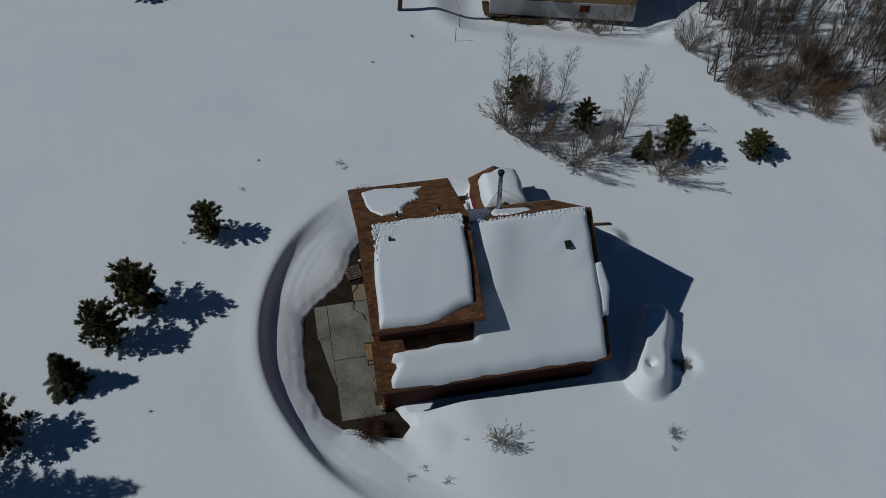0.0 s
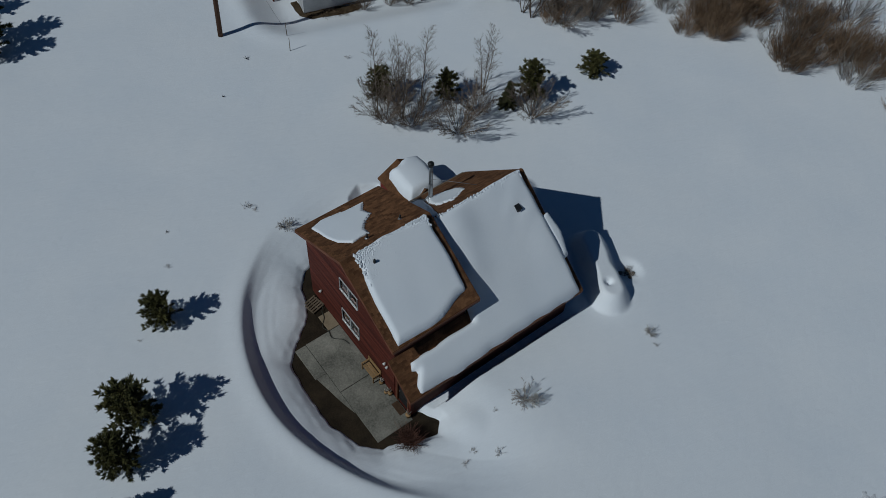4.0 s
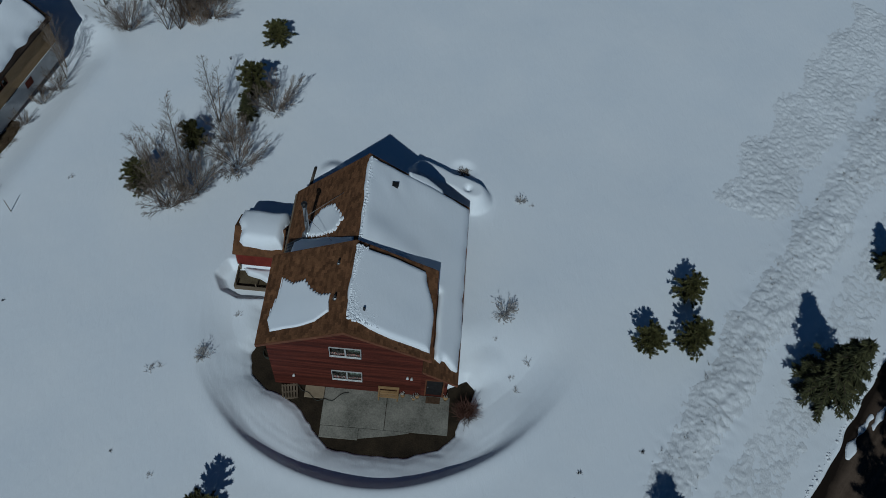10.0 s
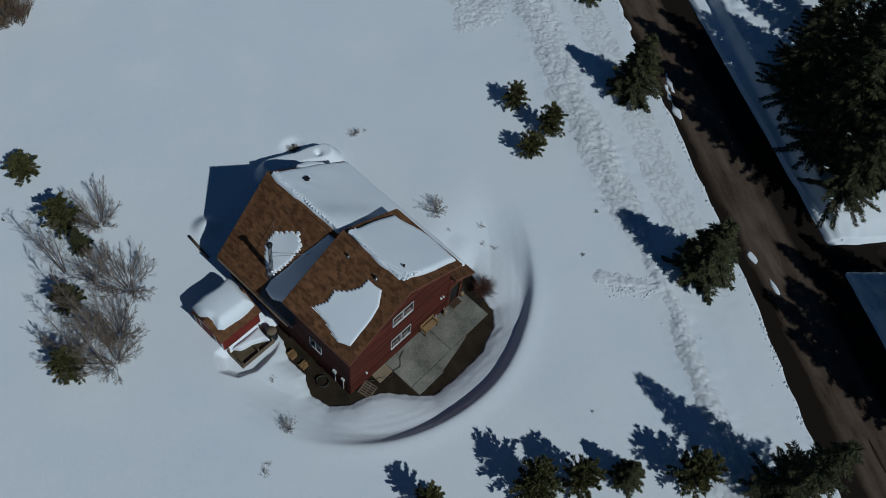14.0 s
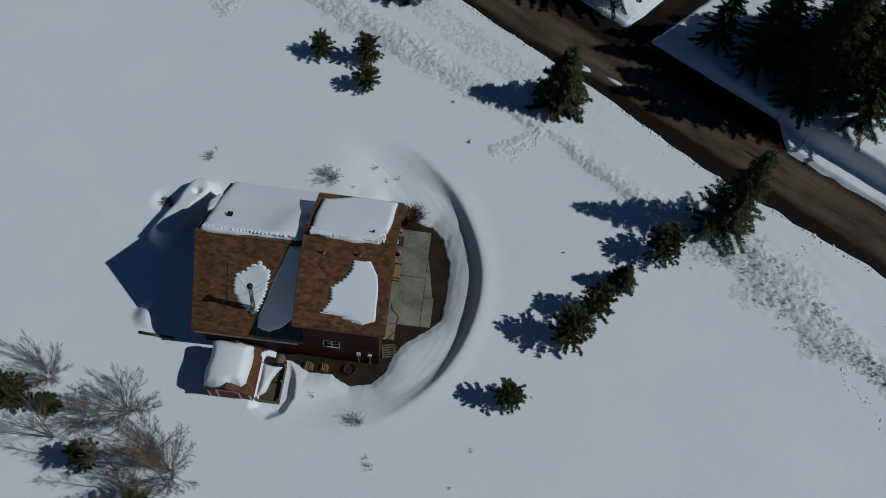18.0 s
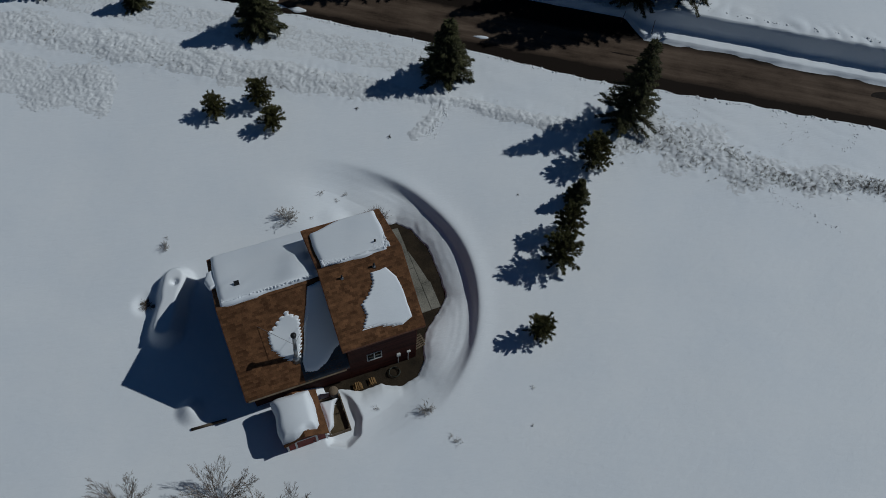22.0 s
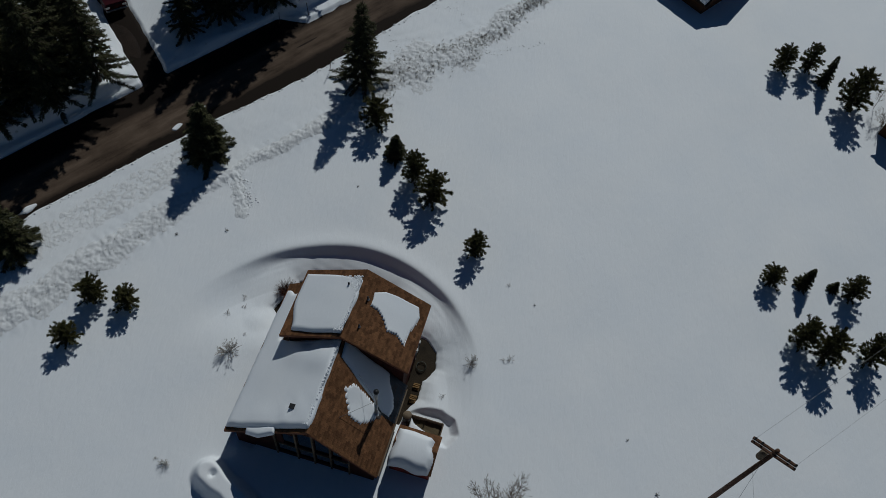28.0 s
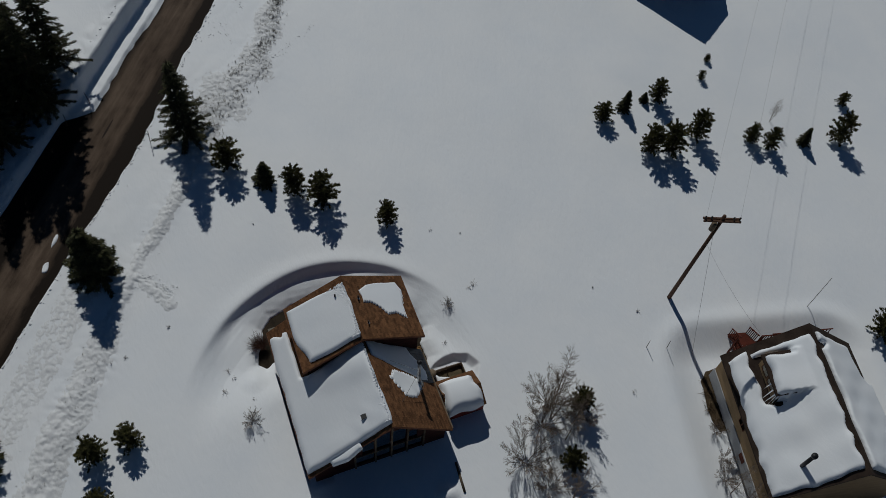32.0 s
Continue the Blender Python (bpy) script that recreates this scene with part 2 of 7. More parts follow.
def glass_material():
    m, n, l, p = node_mat("window_glass")
    p.inputs["Base Color"].default_value = (0.75, 0.8, 0.8, 1)
    p.inputs["Roughness"].default_value = 0.03
    p.inputs["Transmission Weight"].default_value = 1.0
    p.inputs["IOR"].default_value = 1.45
    return m


GLASS = glass_material()


# ------------------------------------------------------------------ mesh helpers
def empty(name, at=(0, 0, 0)):
    e = new(name)
    e.location = at
    e.empty_display_size = 0.3
    return e


def mesh_from(name, bm, mat=None, smooth=False):
    me = bpy.data.meshes.new(name)
    bm.normal_update()
    bm.to_mesh(me)
    bm.free()
    if mat is not None:
        me.materials.append(mat)
    if smooth:
        me.polygons.foreach_set("use_smooth", [True] * len(me.polygons))
    return me


def place(name, me, parent=None, label=""):
    ob = new(name, me)
    if parent is not None:
        ob.parent = parent
        ob.matrix_parent_inverse = parent_matrix(parent).inverted()
    if label:
        ob["label"] = label
    return ob


def parent_matrix(ob):
    m = ob.matrix_basis.copy()
    up = ob.parent
    if up is not None:
        m = parent_matrix(up) @ ob.matrix_parent_inverse @ m
    return m


def part(name, bm, mat, parent=None, label="", smooth=False):
    return place(name, mesh_from(name, bm, mat, smooth), parent, label)


def raw_mesh(name, verts, faces, mat, smooth=False):
    me = bpy.data.meshes.new(name)
    me.from_pydata(verts, [], faces)
    me.materials.append(mat)
    if smooth:
        me.polygons.foreach_set("use_smooth", [True] * len(me.polygons))
    me.update()
    return me


def add_box(bm, lo, hi, m=None, bevel=0.0):
    vs = [bm.verts.new((x, y, z)) for x in (lo[0], hi[0]) for y in (lo[1], hi[1]) for z in (lo[2], hi[2])]
    fs = [bm.faces.new([vs[i] for i in f]) for f in ((0, 1, 3, 2), (4, 6, 7, 5), (0, 4, 5, 1), (2, 3, 7, 6), (0, 2, 6, 4), (1, 5, 7, 3))]
    if bevel:
        out = bmesh.ops.bevel(bm, geom=list({e for f in fs for e in f.edges}), offset=bevel, segments=1, affect="EDGES")
        vs = list({v for f in out["faces"] for v in f.verts} | {v for v in vs if v.is_valid})
    if m is not None:
        bmesh.ops.transform(bm, matrix=m, verts=[v for v in vs if v.is_valid])
    return bm


def box(lo, hi, m=None, bevel=0.0):
    return add_box(bmesh.new(), lo, hi, m, bevel)


def add_prism(bm, pts, up):
    """A prism over the polygon pts, thick by the vector up."""
    up = Vector(up)
    a = [bm.verts.new(p) for p in pts]
    b = [bm.verts.new(Vector(p) + up) for p in pts]
    bm.faces.new(a[::-1])
    bm.faces.new(b)
    k = len(pts)
    for i in range(k):
        bm.faces.new((a[i], a[(i + 1) % k], b[(i + 1) % k], b[i]))
    bmesh.ops.recalc_face_normals(bm, faces=bm.faces[:])
    return bm


def prism(pts, up):
    return add_prism(bmesh.new(), pts, up)


def tube_data(paths, sides=5):
    """Tubes along paths of (point, radius)."""
    verts, faces = [], []
    for path in paths:
        base = len(verts)
        k = len(path)
        for i, (p, r) in enumerate(path):
            p = Vector(p)
            d = Vector(path[min(i + 1, k - 1)][0]) - Vector(path[max(i - 1, 0)][0])
            d = d.normalized() if d.length > 1e-6 else Vector((0, 0, 1))
            side = d.orthogonal().normalized()
            other = d.cross(side)
            for s in range(sides):
                a = 2 * math.pi * s / sides
                verts.append(tuple(p + (side * math.cos(a) + other * math.sin(a)) * r))
        for i in range(k - 1):
            for s in range(sides):
                q = (s + 1) % sides
                faces.append((base + i * sides + s, base + i * sides + q, base + (i + 1) * sides + q, base + (i + 1) * sides + s))
        faces.append(tuple(base + s for s in range(sides))[::-1])
        faces.append(tuple(base + (k - 1) * sides + s for s in range(sides)))
    return verts, faces


def tubes(name, paths, mat, parent=None, label="", sides=6, smooth=True):
    v, f = tube_data(paths, sides)
    return place(name, raw_mesh(name, v, f, mat, smooth), parent, label)


def poly_dist(px, py, poly):
    """Signed distance to a polygon, positive inside, on numpy arrays."""
    px, py = np.asarray(px, float), np.asarray(py, float)
    best = np.full(px.shape, 1e9)
    inside = np.zeros(px.shape, bool)
    k = len(poly)
    for i in range(k):
        ax, ay = poly[i]
        bx, by = poly[(i + 1) % k]
        ex, ey = bx - ax, by - ay
        t = np.clip(((px - ax) * ex + (py - ay) * ey) / (ex * ex + ey * ey + 1e-12), 0, 1)
        best = np.minimum(best, np.hypot(px - ax - t * ex, py - ay - t * ey))
        if ey != 0:
            hit = ((ay > py) != (by > py)) & (px < (ex * (py - ay) / ey + ax))
            inside ^= hit
    return np.where(inside, best, -best)


def smooth01(x):
    x = np.clip(x, 0, 1)
    return x * x * (3 - 2 * x)


def wave(x, y, seed, scale):
    """A cheap smooth noise of sines, about -1 to 1."""
    rng = np.random.RandomState(seed)
    out = 0
    for _ in range(7):
        a, f, ph = rng.uniform(0, 6.28), rng.uniform(0.5, 2.0) / scale, rng.uniform(0, 6.28)
        out = out + np.sin((np.cos(a) * x + np.sin(a) * y) * f + ph)
    return out / 4.0


# ------------------------------------------------------------------ the lie of the land
HUB = (-4.2, 1.9)
DIRT = [(-1.9, 6.2), (-1.5, 6.65), (-0.6, 6.4), (0.3, 5.9), (1.1, 5.75), (1.9, 4.9), (2.45, 3.2), (2.5, 1.1), (2.25, -0.7), (1.4, -1.55), (0.4, -2.35), (-0.25, -3.2), (-0.6, -4.3),
        (-1.3, -5.2), (-2.4, -5.5), (-3.6, -4.9), (-4.9, -4.95), (-6.0, -4.4), (-7.0, -4.3), (-7.0, 0.0), (-1.2, 5.0)]
ROAD_N = (0.565, 0.825)
ROAD_T = (0.825, -0.565)
DRIVE_A, DRIVE_B = (11.9, 20.7), (25.2, 34.9)
# the rim of the scoop: its distance from the hub by bearing, and the drift lying west of the house
RIM = np.poly1d(np.polyfit(np.radians([-112, -98, -87, -78, -70, -59, -43, -26, -6, 14, 35, 55, 73, 87, 101]),
                           [12.2, 11.65, 11.1, 10.8, 10.4, 9.95, 9.5, 9.12, 8.82, 8.6, 8.65, 9.1, 9.95, 10.7, 11.7], 7))
DRIFT = (-15.3, 2.8), (-13.9, 5.9)


def base_height(x, y):
    return 1.1 + 2.5 * np.tanh(0.022 * x) + 0.07 * wave(x, y, 3, 6.0) + 0.028 * wave(x, y, 5, 1.6)


def road_level(x, y):
    return 1.0 + 2.5 * np.tanh(0.022 * x)


def verge_mid(v):
    """The middle of the plough's rough band, across the road, by the distance along it."""
    return np.interp(v, [-50, -30, -17, -12, -9, -5, -1, 0.5, 3, 7, 14, 18, 21, 25, 32, 40], [14.6, 14.8, 14.8, 15.2, 15.4, 15.6, 15.7, 15.9, 15.5, 15.4, 16.2, 15.6, 14.6, 14.9, 15.9, 17.4])


def verge_wide(v):
    return np.interp(v, [-50, -22, -17, -8, -5, -2, 8, 12, 20, 24, 40], [1.5, 1.35, 1.3, 1.2, 0.55, 0.55, 0.7, 2.0, 1.8, 1.0, 0.9])


def road_near(v):
    return np.interp(v, [-40, -14, -7, 0, 8, 12, 20, 30, 40], [21.6, 21.2, 21.05, 20.75, 20.2, 20.3, 20.6, 20.8, 21.2])


def drive_offset(x, y):
    ax, ay = DRIVE_A
    ex, ey = DRIVE_B[0] - ax, DRIVE_B[1] - ay
    t = np.clip(((x - ax) * ex + (y - ay) * ey) / (ex * ex + ey * ey), 0, 1)
    return np.hypot(x - ax - t * ex, y - ay - t * ey)


def ground_height(x, y):
    x, y = np.asarray(x, float), np.asarray(y, float)
    z = base_height(x, y)
    # the scoop that the wind has cut round the front of the house
    dx, dy = x - HUB[0], y - HUB[1]
    r, th = np.hypot(dx, dy), np.degrees(np.arctan2(dy, dx))
    side = np.abs(th)
    rim = RIM(np.radians(np.clip(th, -112, 101))) + 0.07 * wave(x, y, 8, 1.8)
    cut = (1 - smooth01((th - 66) / 38)) * (1 - smooth01((-th - 82) / 34))
    s = rim - r
    lip = np.exp(-(np.where(s < 0, s / 0.9, s / 0.4)) ** 2)
    s = 0.5 * (s + np.sqrt(s * s + 0.02))
    z = z + cut * (0.03 + 0.09 * (1 - smooth01((side - 35) / 35))) * lip
    soft = smooth01((side - 42) / 45)
    bowl = np.clip(s / (0.66 + 2.1 * soft), 0, 1)
    steep = 1 - (1 - bowl) ** (1.9 + 0.7 * soft)
    flow = s + 0.16 * wave(th * 0.06, s * 0.5, 15, 0.5)
    streak = wave(th * 0.012, flow, 14, 0.13) * np.exp(-((s - 1.0) / 0.9) ** 2)
    floor = 0.72 - 0.15 * np.clip(s - 0.5, 0, 2) + 0.012 * streak + 0.012 * wave(x, y, 12, 1.0) + 0.3 * soft * np.exp(-np.maximum(s, 0) / 1.5)
    z = z - cut * steep * np.maximum(z - floor, 0)
    # bare mud before the house, and the ledge of snow round it
    d0 = -poly_dist(x, y, DIRT)
    d = d0 + 0.06 * wave(x, y, 21, 0.6) + 0.04 * wave(x, y, 22, 0.22) + 0.03 * wave(x, y, 23, 0.12)
    bank = -0.3 + 0.34 * smooth01((d + 0.1) / 0.22) + 0.1 * smooth01(d / 0.6) + 0.42 * np.maximum(d0 - 0.05, 0) ** 1.05 + (0.01 * wave(x, y, 30, 0.5) + 0.008 * wave(x + 0.2 * wave(x, y, 34, 0.5), y, 33, 0.2)) * (d > 0.1)
    bank = bank + 5.0 * cut * np.maximum(0.4 - s, 0)
    blend = np.clip(0.5 + (bank - z) / 0.3, 0, 1)
    z = np.where(d > 0.25, bank * (1 - blend) + z * blend - 0.15 * blend * (1 - blend) * smooth01((d - 0.25) / 0.3), np.minimum(z, bank))
    # a hollow in front of the shed pen
    pen = poly_dist(x, y, [(-7.6, -7.6), (-7.6, -4.5), (-6.1, -4.3), (-5.85, -5.4), (-5.75, -6.8), (-6.1, -7.6), (-6.8, -7.95)])
    z = np.minimum(z, 0.12 + 1.5 * np.maximum(-pen + 0.15 + 0.04 * wave(x, y, 73, 0.6), 0) ** 1.4)
    # the bare trough that the roof keeps open along the north wall
    trough = smooth01((x + 11.8) / 0.8) * smooth01((-0.6 - x) / 0.8) * (y > 4)
    z = np.where(trough > 0, np.minimum(z, z * (1 - trough) + trough * (0.25 + 4.0 * np.maximum(y - 5.62 + 0.05 * wave(x, y, 81, 0.5), 0))), z)
    # a flat-topped drift west of the house, cut off sharply along its west side, and a hollow round the grass beyond
    (ax, ay), (bx, by) = DRIFT
    t = np.clip(((x - ax) * (bx - ax) + (y - ay) * (by - ay)) / ((bx - ax) ** 2 + (by - ay) ** 2), 0, 1)
    q = 1.3 - np.hypot(x - ax - t * (bx - ax), y - ay - t * (by - ay)) + 0.06 * wave(x, y, 75, 0.7) - 0.12 * np.exp(-((y - 4.6) / 0.5) ** 2)
    z = z + (1.1 + 0.06 * wave(x, y, 76, 0.9)) * smooth01(q / 0.85)
    for hx, hy, hr, hh in ((-15.0, -2.8, 0.8, 0.5), (-2.9, 7.3, 0.9, 0.12)):
        q = np.hypot(x - hx, y - hy) / hr
        z = z + hh * (1 - smooth01(q / 1.3))
    z = z - 0.4 * np.exp(-(((x + 13.95) ** 2 + (y - 5.55) ** 2) / 0.035))
    q = np.hypot(x + 16.1, y - 5.2)
    z = z - 0.24 * np.exp(-((q / 0.75) ** 4))
    # the plough's rough verge, the sunk road and the cut bank beyond
    u = ROAD_N[0] * x + ROAD_N[1] * y
    v = ROAD_T[0] * x + ROAD_T[1] * y
    wob = 0.18 * wave(v, u * 0.2, 41, 1.5)
    rough = np.exp(-((u - verge_mid(v)) / (verge_wide(v) + 0.2)) ** 2)
    h2 = np.stack([(x + 13.1) * -0.973 + (y + 24.64) * 0.23, (x + 13.1) * -0.23 + (y + 24.64) * -0.973])
    away = np.hypot(np.maximum(np.maximum(-h2[0] - 0.6, h2[0] - 10.2), 0), np.maximum(np.maximum(-h2[1], h2[1] - 9.5), 0))
    z = z - 0.8 * (1 - smooth01((away - 0.6) / 3.0)) + 0.12 * np.exp(-((away - 3.6) / 0.8) ** 2)
    wx, wy = x + 0.35 * wave(x, y, 91, 0.9), y + 0.35 * wave(x, y, 92, 0.9)
    fine = np.abs(wave(wx, wy, 43, 0.62)) + 0.6 * np.abs(wave(wx, wy, 44, 0.37)) * np.abs(wave(x, y, 93, 1.3))
    z = z + rough * (0.05 + 0.07 * fine + 0.05 * np.abs(wave(wy, wx, 98, 0.24))) + 0.02 * fine * smooth01((u - 14) / 3) * (u < 21)
    lvl = road_level(x, y)
    near = smooth01((u - road_near(v) + 0.5 * wob + 0.1 * wave(x, y, 95, 0.4)) / 0.35)
    edge = 27.3 - 1.95 * smooth01((v - 10.2) / 2.2)
    far = smooth01((u - edge + 0.4 * wob + 0.05 * wave(x, y, 96, 0.4)) / 0.25)
    bank2 = smooth01((u - 27.6 + 0.45 * smooth01((v - 10) / 3) + 0.04 * np.clip(v, -40, 12) + 0.5 * wob + 0.06 * wave(x, y, 49, 0.5)) / (0.45 + 0.5 * smooth01((v + 3.5) / 2) * (1 - smooth01((v - 9.5) / 3))))
    verge = lvl + 0.2 + 0.03 * wave(x, y, 45, 0.8) + 0.02 * np.abs(wave(x, y, 97, 0.4))
    dr = drive_offset(x, y)
    low = smooth01((v + 3.5) / 2) * (1 - smooth01((v - 9.5) / 3))
    bank_top = lvl + (1.2 - 0.8 * low + 0.6 * smooth01((v - 11) / 4)) * (0.3 + 0.7 * smooth01((dr - 1) / 4)) + 0.3 * low * np.exp(-((u - 27.8 + 0.04 * v) / 0.35) ** 2) + 0.1 * wave(x, y, 47, 2.4) + 0.12 * np.abs(wave(x, y, 48, 0.5)) * np.exp(-((u - 28.8 + 0.04 * v) / 0.7) ** 2)
    road_z = lvl - 0.22
    z = z * (1 - near) + near * (road_z * (1 - far) + far * (verge * (1 - bank2) + bank_top * bank2))
    inside = (1 - smooth01((dr - 0.85 + 0.4 * wob + 0.12 * wave(x, y, 52, 0.45)) / 0.5)) * smooth01((u - 25) / 0.5)
    z = z * (1 - inside) + inside * (lvl - 0.2)
    return z


def ground_at(x, y):
    return float(ground_height(np.array([float(x)]), np.array([float(y)]))[0])


def stations(spans, reach):
    """Grid lines: spans of (from, to, step), then ever wider steps out to the horizon."""
    out = []
    for lo, hi, step in spans:
        out += list(np.linspace(lo, hi, int(round((hi - lo) / step)), endpoint=False))
    d, far = spans[-1][2], []
    x = 0.0
    while x < reach:
        d *= 1.35
        x += d
        far.append(x)
    return np.array(sorted([spans[0][0] - o for o in far] + out + [spans[-1][1]] + [spans[-1][1] + o for o in far]))


def build_ground():
    # the grid lies along the road: u across it, v along it
    us = stations([(-62, -19, 0.5), (-19, -8, 0.1), (-8, 12.4, 0.06), (12.4, 21.5, 0.1), (21.5, 25.5, 0.5), (25.5, 30.5, 0.12), (30.5, 52, 0.4)], 1500)
    vs = stations([(-75, -52, 0.4), (-52, -26, 0.17), (-26, -8, 0.1), (-8, 10, 0.06), (10, 14, 0.1), (14, 40, 0.18), (40, 66, 0.6)], 1500)
    gu, gv = np.meshgrid(us, vs, indexing="ij")
    gx, gy = ROAD_N[0] * gu + ROAD_T[0] * gv, ROAD_N[1] * gu + ROAD_T[1] * gv
    gz = ground_height(gx, gy)
    nx, ny = gu.shape
    verts = np.stack([gx, gy, gz], -1).reshape(-1, 3)
    i, j = np.meshgrid(np.arange(nx - 1), np.arange(ny - 1), indexing="ij")
    a = (i * ny + j).ravel()
    quads = np.stack([a, a + 1, a + ny + 1, a + ny], -1)
    me = bpy.data.meshes.new("ground")
    me.vertices.add(len(verts))
    me.vertices.foreach_set("co", verts.ravel())
    me.loops.add(quads.size)
    me.loops.foreach_set("vertex_index", quads.ravel())
    me.polygons.add(len(quads))
    me.polygons.foreach_set("loop_start", np.arange(0, quads.size, 4))
    me.materials.append(SNOW)
    me.polygons.foreach_set("use_smooth", np.ones(len(quads), bool))
    me.update(calc_edges=True)
    if me.polygons[0].normal.z < 0:
        me.flip_normals()
    ob = new("ground", me)
    return tagged(ob, "deep white snow field with a wind scoop", "ground", kind="structure")


build_ground()


def build_mud():
    xs, ys = np.arange(-7.4, 3.0, 0.14), np.arange(-5.9, 6.8, 0.14)
    gx, gy = np.meshgrid(xs, ys, indexing="ij")
    gz = -0.02 + 0.025 * wave(gx, gy, 31, 0.3) + 0.012 * wave(gx, gy, 32, 0.1)
    ny = len(ys)
    faces = [(i * ny + j, (i + 1) * ny + j, (i + 1) * ny + j + 1, i * ny + j + 1) for i in range(len(xs) - 1) for j in range(ny - 1)]
    ob = place("bare_ground", raw_mesh("bare_ground", np.stack([gx, gy, gz], -1).reshape(-1, 3).tolist(), faces, MUD, True))
    tagged(ob, "wet dark mud melted bare round the house", "ground", kind="structure")


build_mud()


def build_wall_mud():
    xs, ys = np.arange(-11.6, -0.9, 0.16), np.arange(5.2, 6.4, 0.15)
    gx, gy = np.meshgrid(xs, ys, indexing="ij")
    gz = -0.04 + 0.03 * wave(gx, gy, 35, 0.3)
    ny = len(ys)
    faces = [(i * ny + j, (i + 1) * ny + j, (i + 1) * ny + j + 1, i * ny + j + 1) for i in range(len(xs) - 1) for j in range(ny - 1)]
    ob = place("bare_ground", raw_mesh("bare_ground", np.stack([gx, gy, gz], -1).reshape(-1, 3).tolist(), faces, MUD, True))
    tagged(ob, "dark bare earth under the north eaves", "ground", kind="structure")


build_wall_mud()


def strip_mesh(name, line, half, mat, lift, step, across=8, ragged=0.2, seed=1):
    """A worn dirt track laid along a straight line over its bed."""
    (ax, ay), (bx, by) = line
    length = math.hypot(bx - ax, by - ay)
    tx, ty = (bx - ax) / length, (by - ay) / length
    ks = int(length / step)
    verts, faces = [], []
    for i in range(ks + 1):
        s = length * i / ks
        for j in range(across + 1):
            w = (j / across * 2 - 1)
            o = w * (half + ragged * float(wave(s, 9.0 * (j > across / 2), seed, 1.2)))
            x, y = ax + tx * s - ty * o, ay + ty * s + tx * o
            z = float(road_level(x, y)) - 0.12 + lift + 0.03 * float(wave(s * 0.3, o * 2.2, seed + 1, 0.7)) - 0.05 * w * w
            verts.append((x, y, z))
    for i in range(ks):
        for j in range(across):
            a = i * (across + 1) + j
            faces.append((a, a + across + 1, a + across + 2, a + 1))
    return raw_mesh(name, verts, faces, mat, True)


BED = (ROAD_N[0] * 23.5, ROAD_N[1] * 23.5)
bed = place("road_shoulder", strip_mesh("road_shoulder", ((BED[0] - ROAD_T[0] * 140, BED[1] - ROAD_T[1] * 140), (BED[0] + ROAD_T[0] * 140, BED[1] + ROAD_T[1] * 140)),
                                        3.9, ROAD_EDGE, 0.03, 0.4, 16, 0.12, 55))
tagged(bed, "dark wet mud shoulders of the road", "road", kind="structure")
drive_bed = place("driveway_shoulder", strip_mesh("driveway_shoulder", (DRIVE_A, DRIVE_B), 1.2, ROAD_EDGE, 0.05, 0.4, 10, 0.15, 57))
tagged(drive_bed, "dark wet mud edges of the driveway", "driveway", kind="structure")
MID = (ROAD_N[0] * 23.55, ROAD_N[1] * 23.55)
road = place("road", strip_mesh("road", ((MID[0] - ROAD_T[0] * 140, MID[1] - ROAD_T[1] * 140), (MID[0] + ROAD_T[0] * 140, MID[1] + ROAD_T[1] * 140)),
                                3.8, ROAD_DIRT, 0.07, 0.5, 18, 0.05, 51))
tagged(road, "brown dirt road with ruts and wet mud edges", "road", kind="structure")
drive = place("driveway", strip_mesh("driveway", (DRIVE_A, DRIVE_B), 0.9, ROAD_DIRT, 0.08, 0.5, 6, 0.12, 61))
tagged(drive, "brown dirt driveway leaving the road under trees", "driveway", kind="structure")


# ------------------------------------------------------------------ the red house
B_RIDGE, B_SOUTH, B_NORTH, B_W, B_E = (-0.02, 7.545), (-4.32, 5.31), (4.12, 5.31), -5.64, -0.64
A_RIDGE, A_SOUTH, A_NORTH, A_W, A_E = (-0.07, 6.79), (-4.26, 2.62), (5.6, 2.66), -11.6, -5.5
WALL_E, WALL_S, WALL_N, WALL_W, B_WALL_N = -1.0, -3.95, 5.15, -11.2, 3.75


def slope_z(ridge, eave, y):
    return ridge[1] + (eave[1] - ridge[1]) * (y - ridge[0]) / (eave[0] - ridge[0])


def b_roof(y):
    return min(slope_z(B_RIDGE, B_SOUTH, y), slope_z(B_RIDGE, B_NORTH, y))


def a_roof(y):
    return min(slope_z(A_RIDGE, A_SOUTH, y), slope_z(A_RIDGE, A_NORTH, y))


house = empty("house", (-6.0, 0.0, 0.0))
tagged(house, "two-storey dark red wooden house with brown shingle roofs under snow", "house")


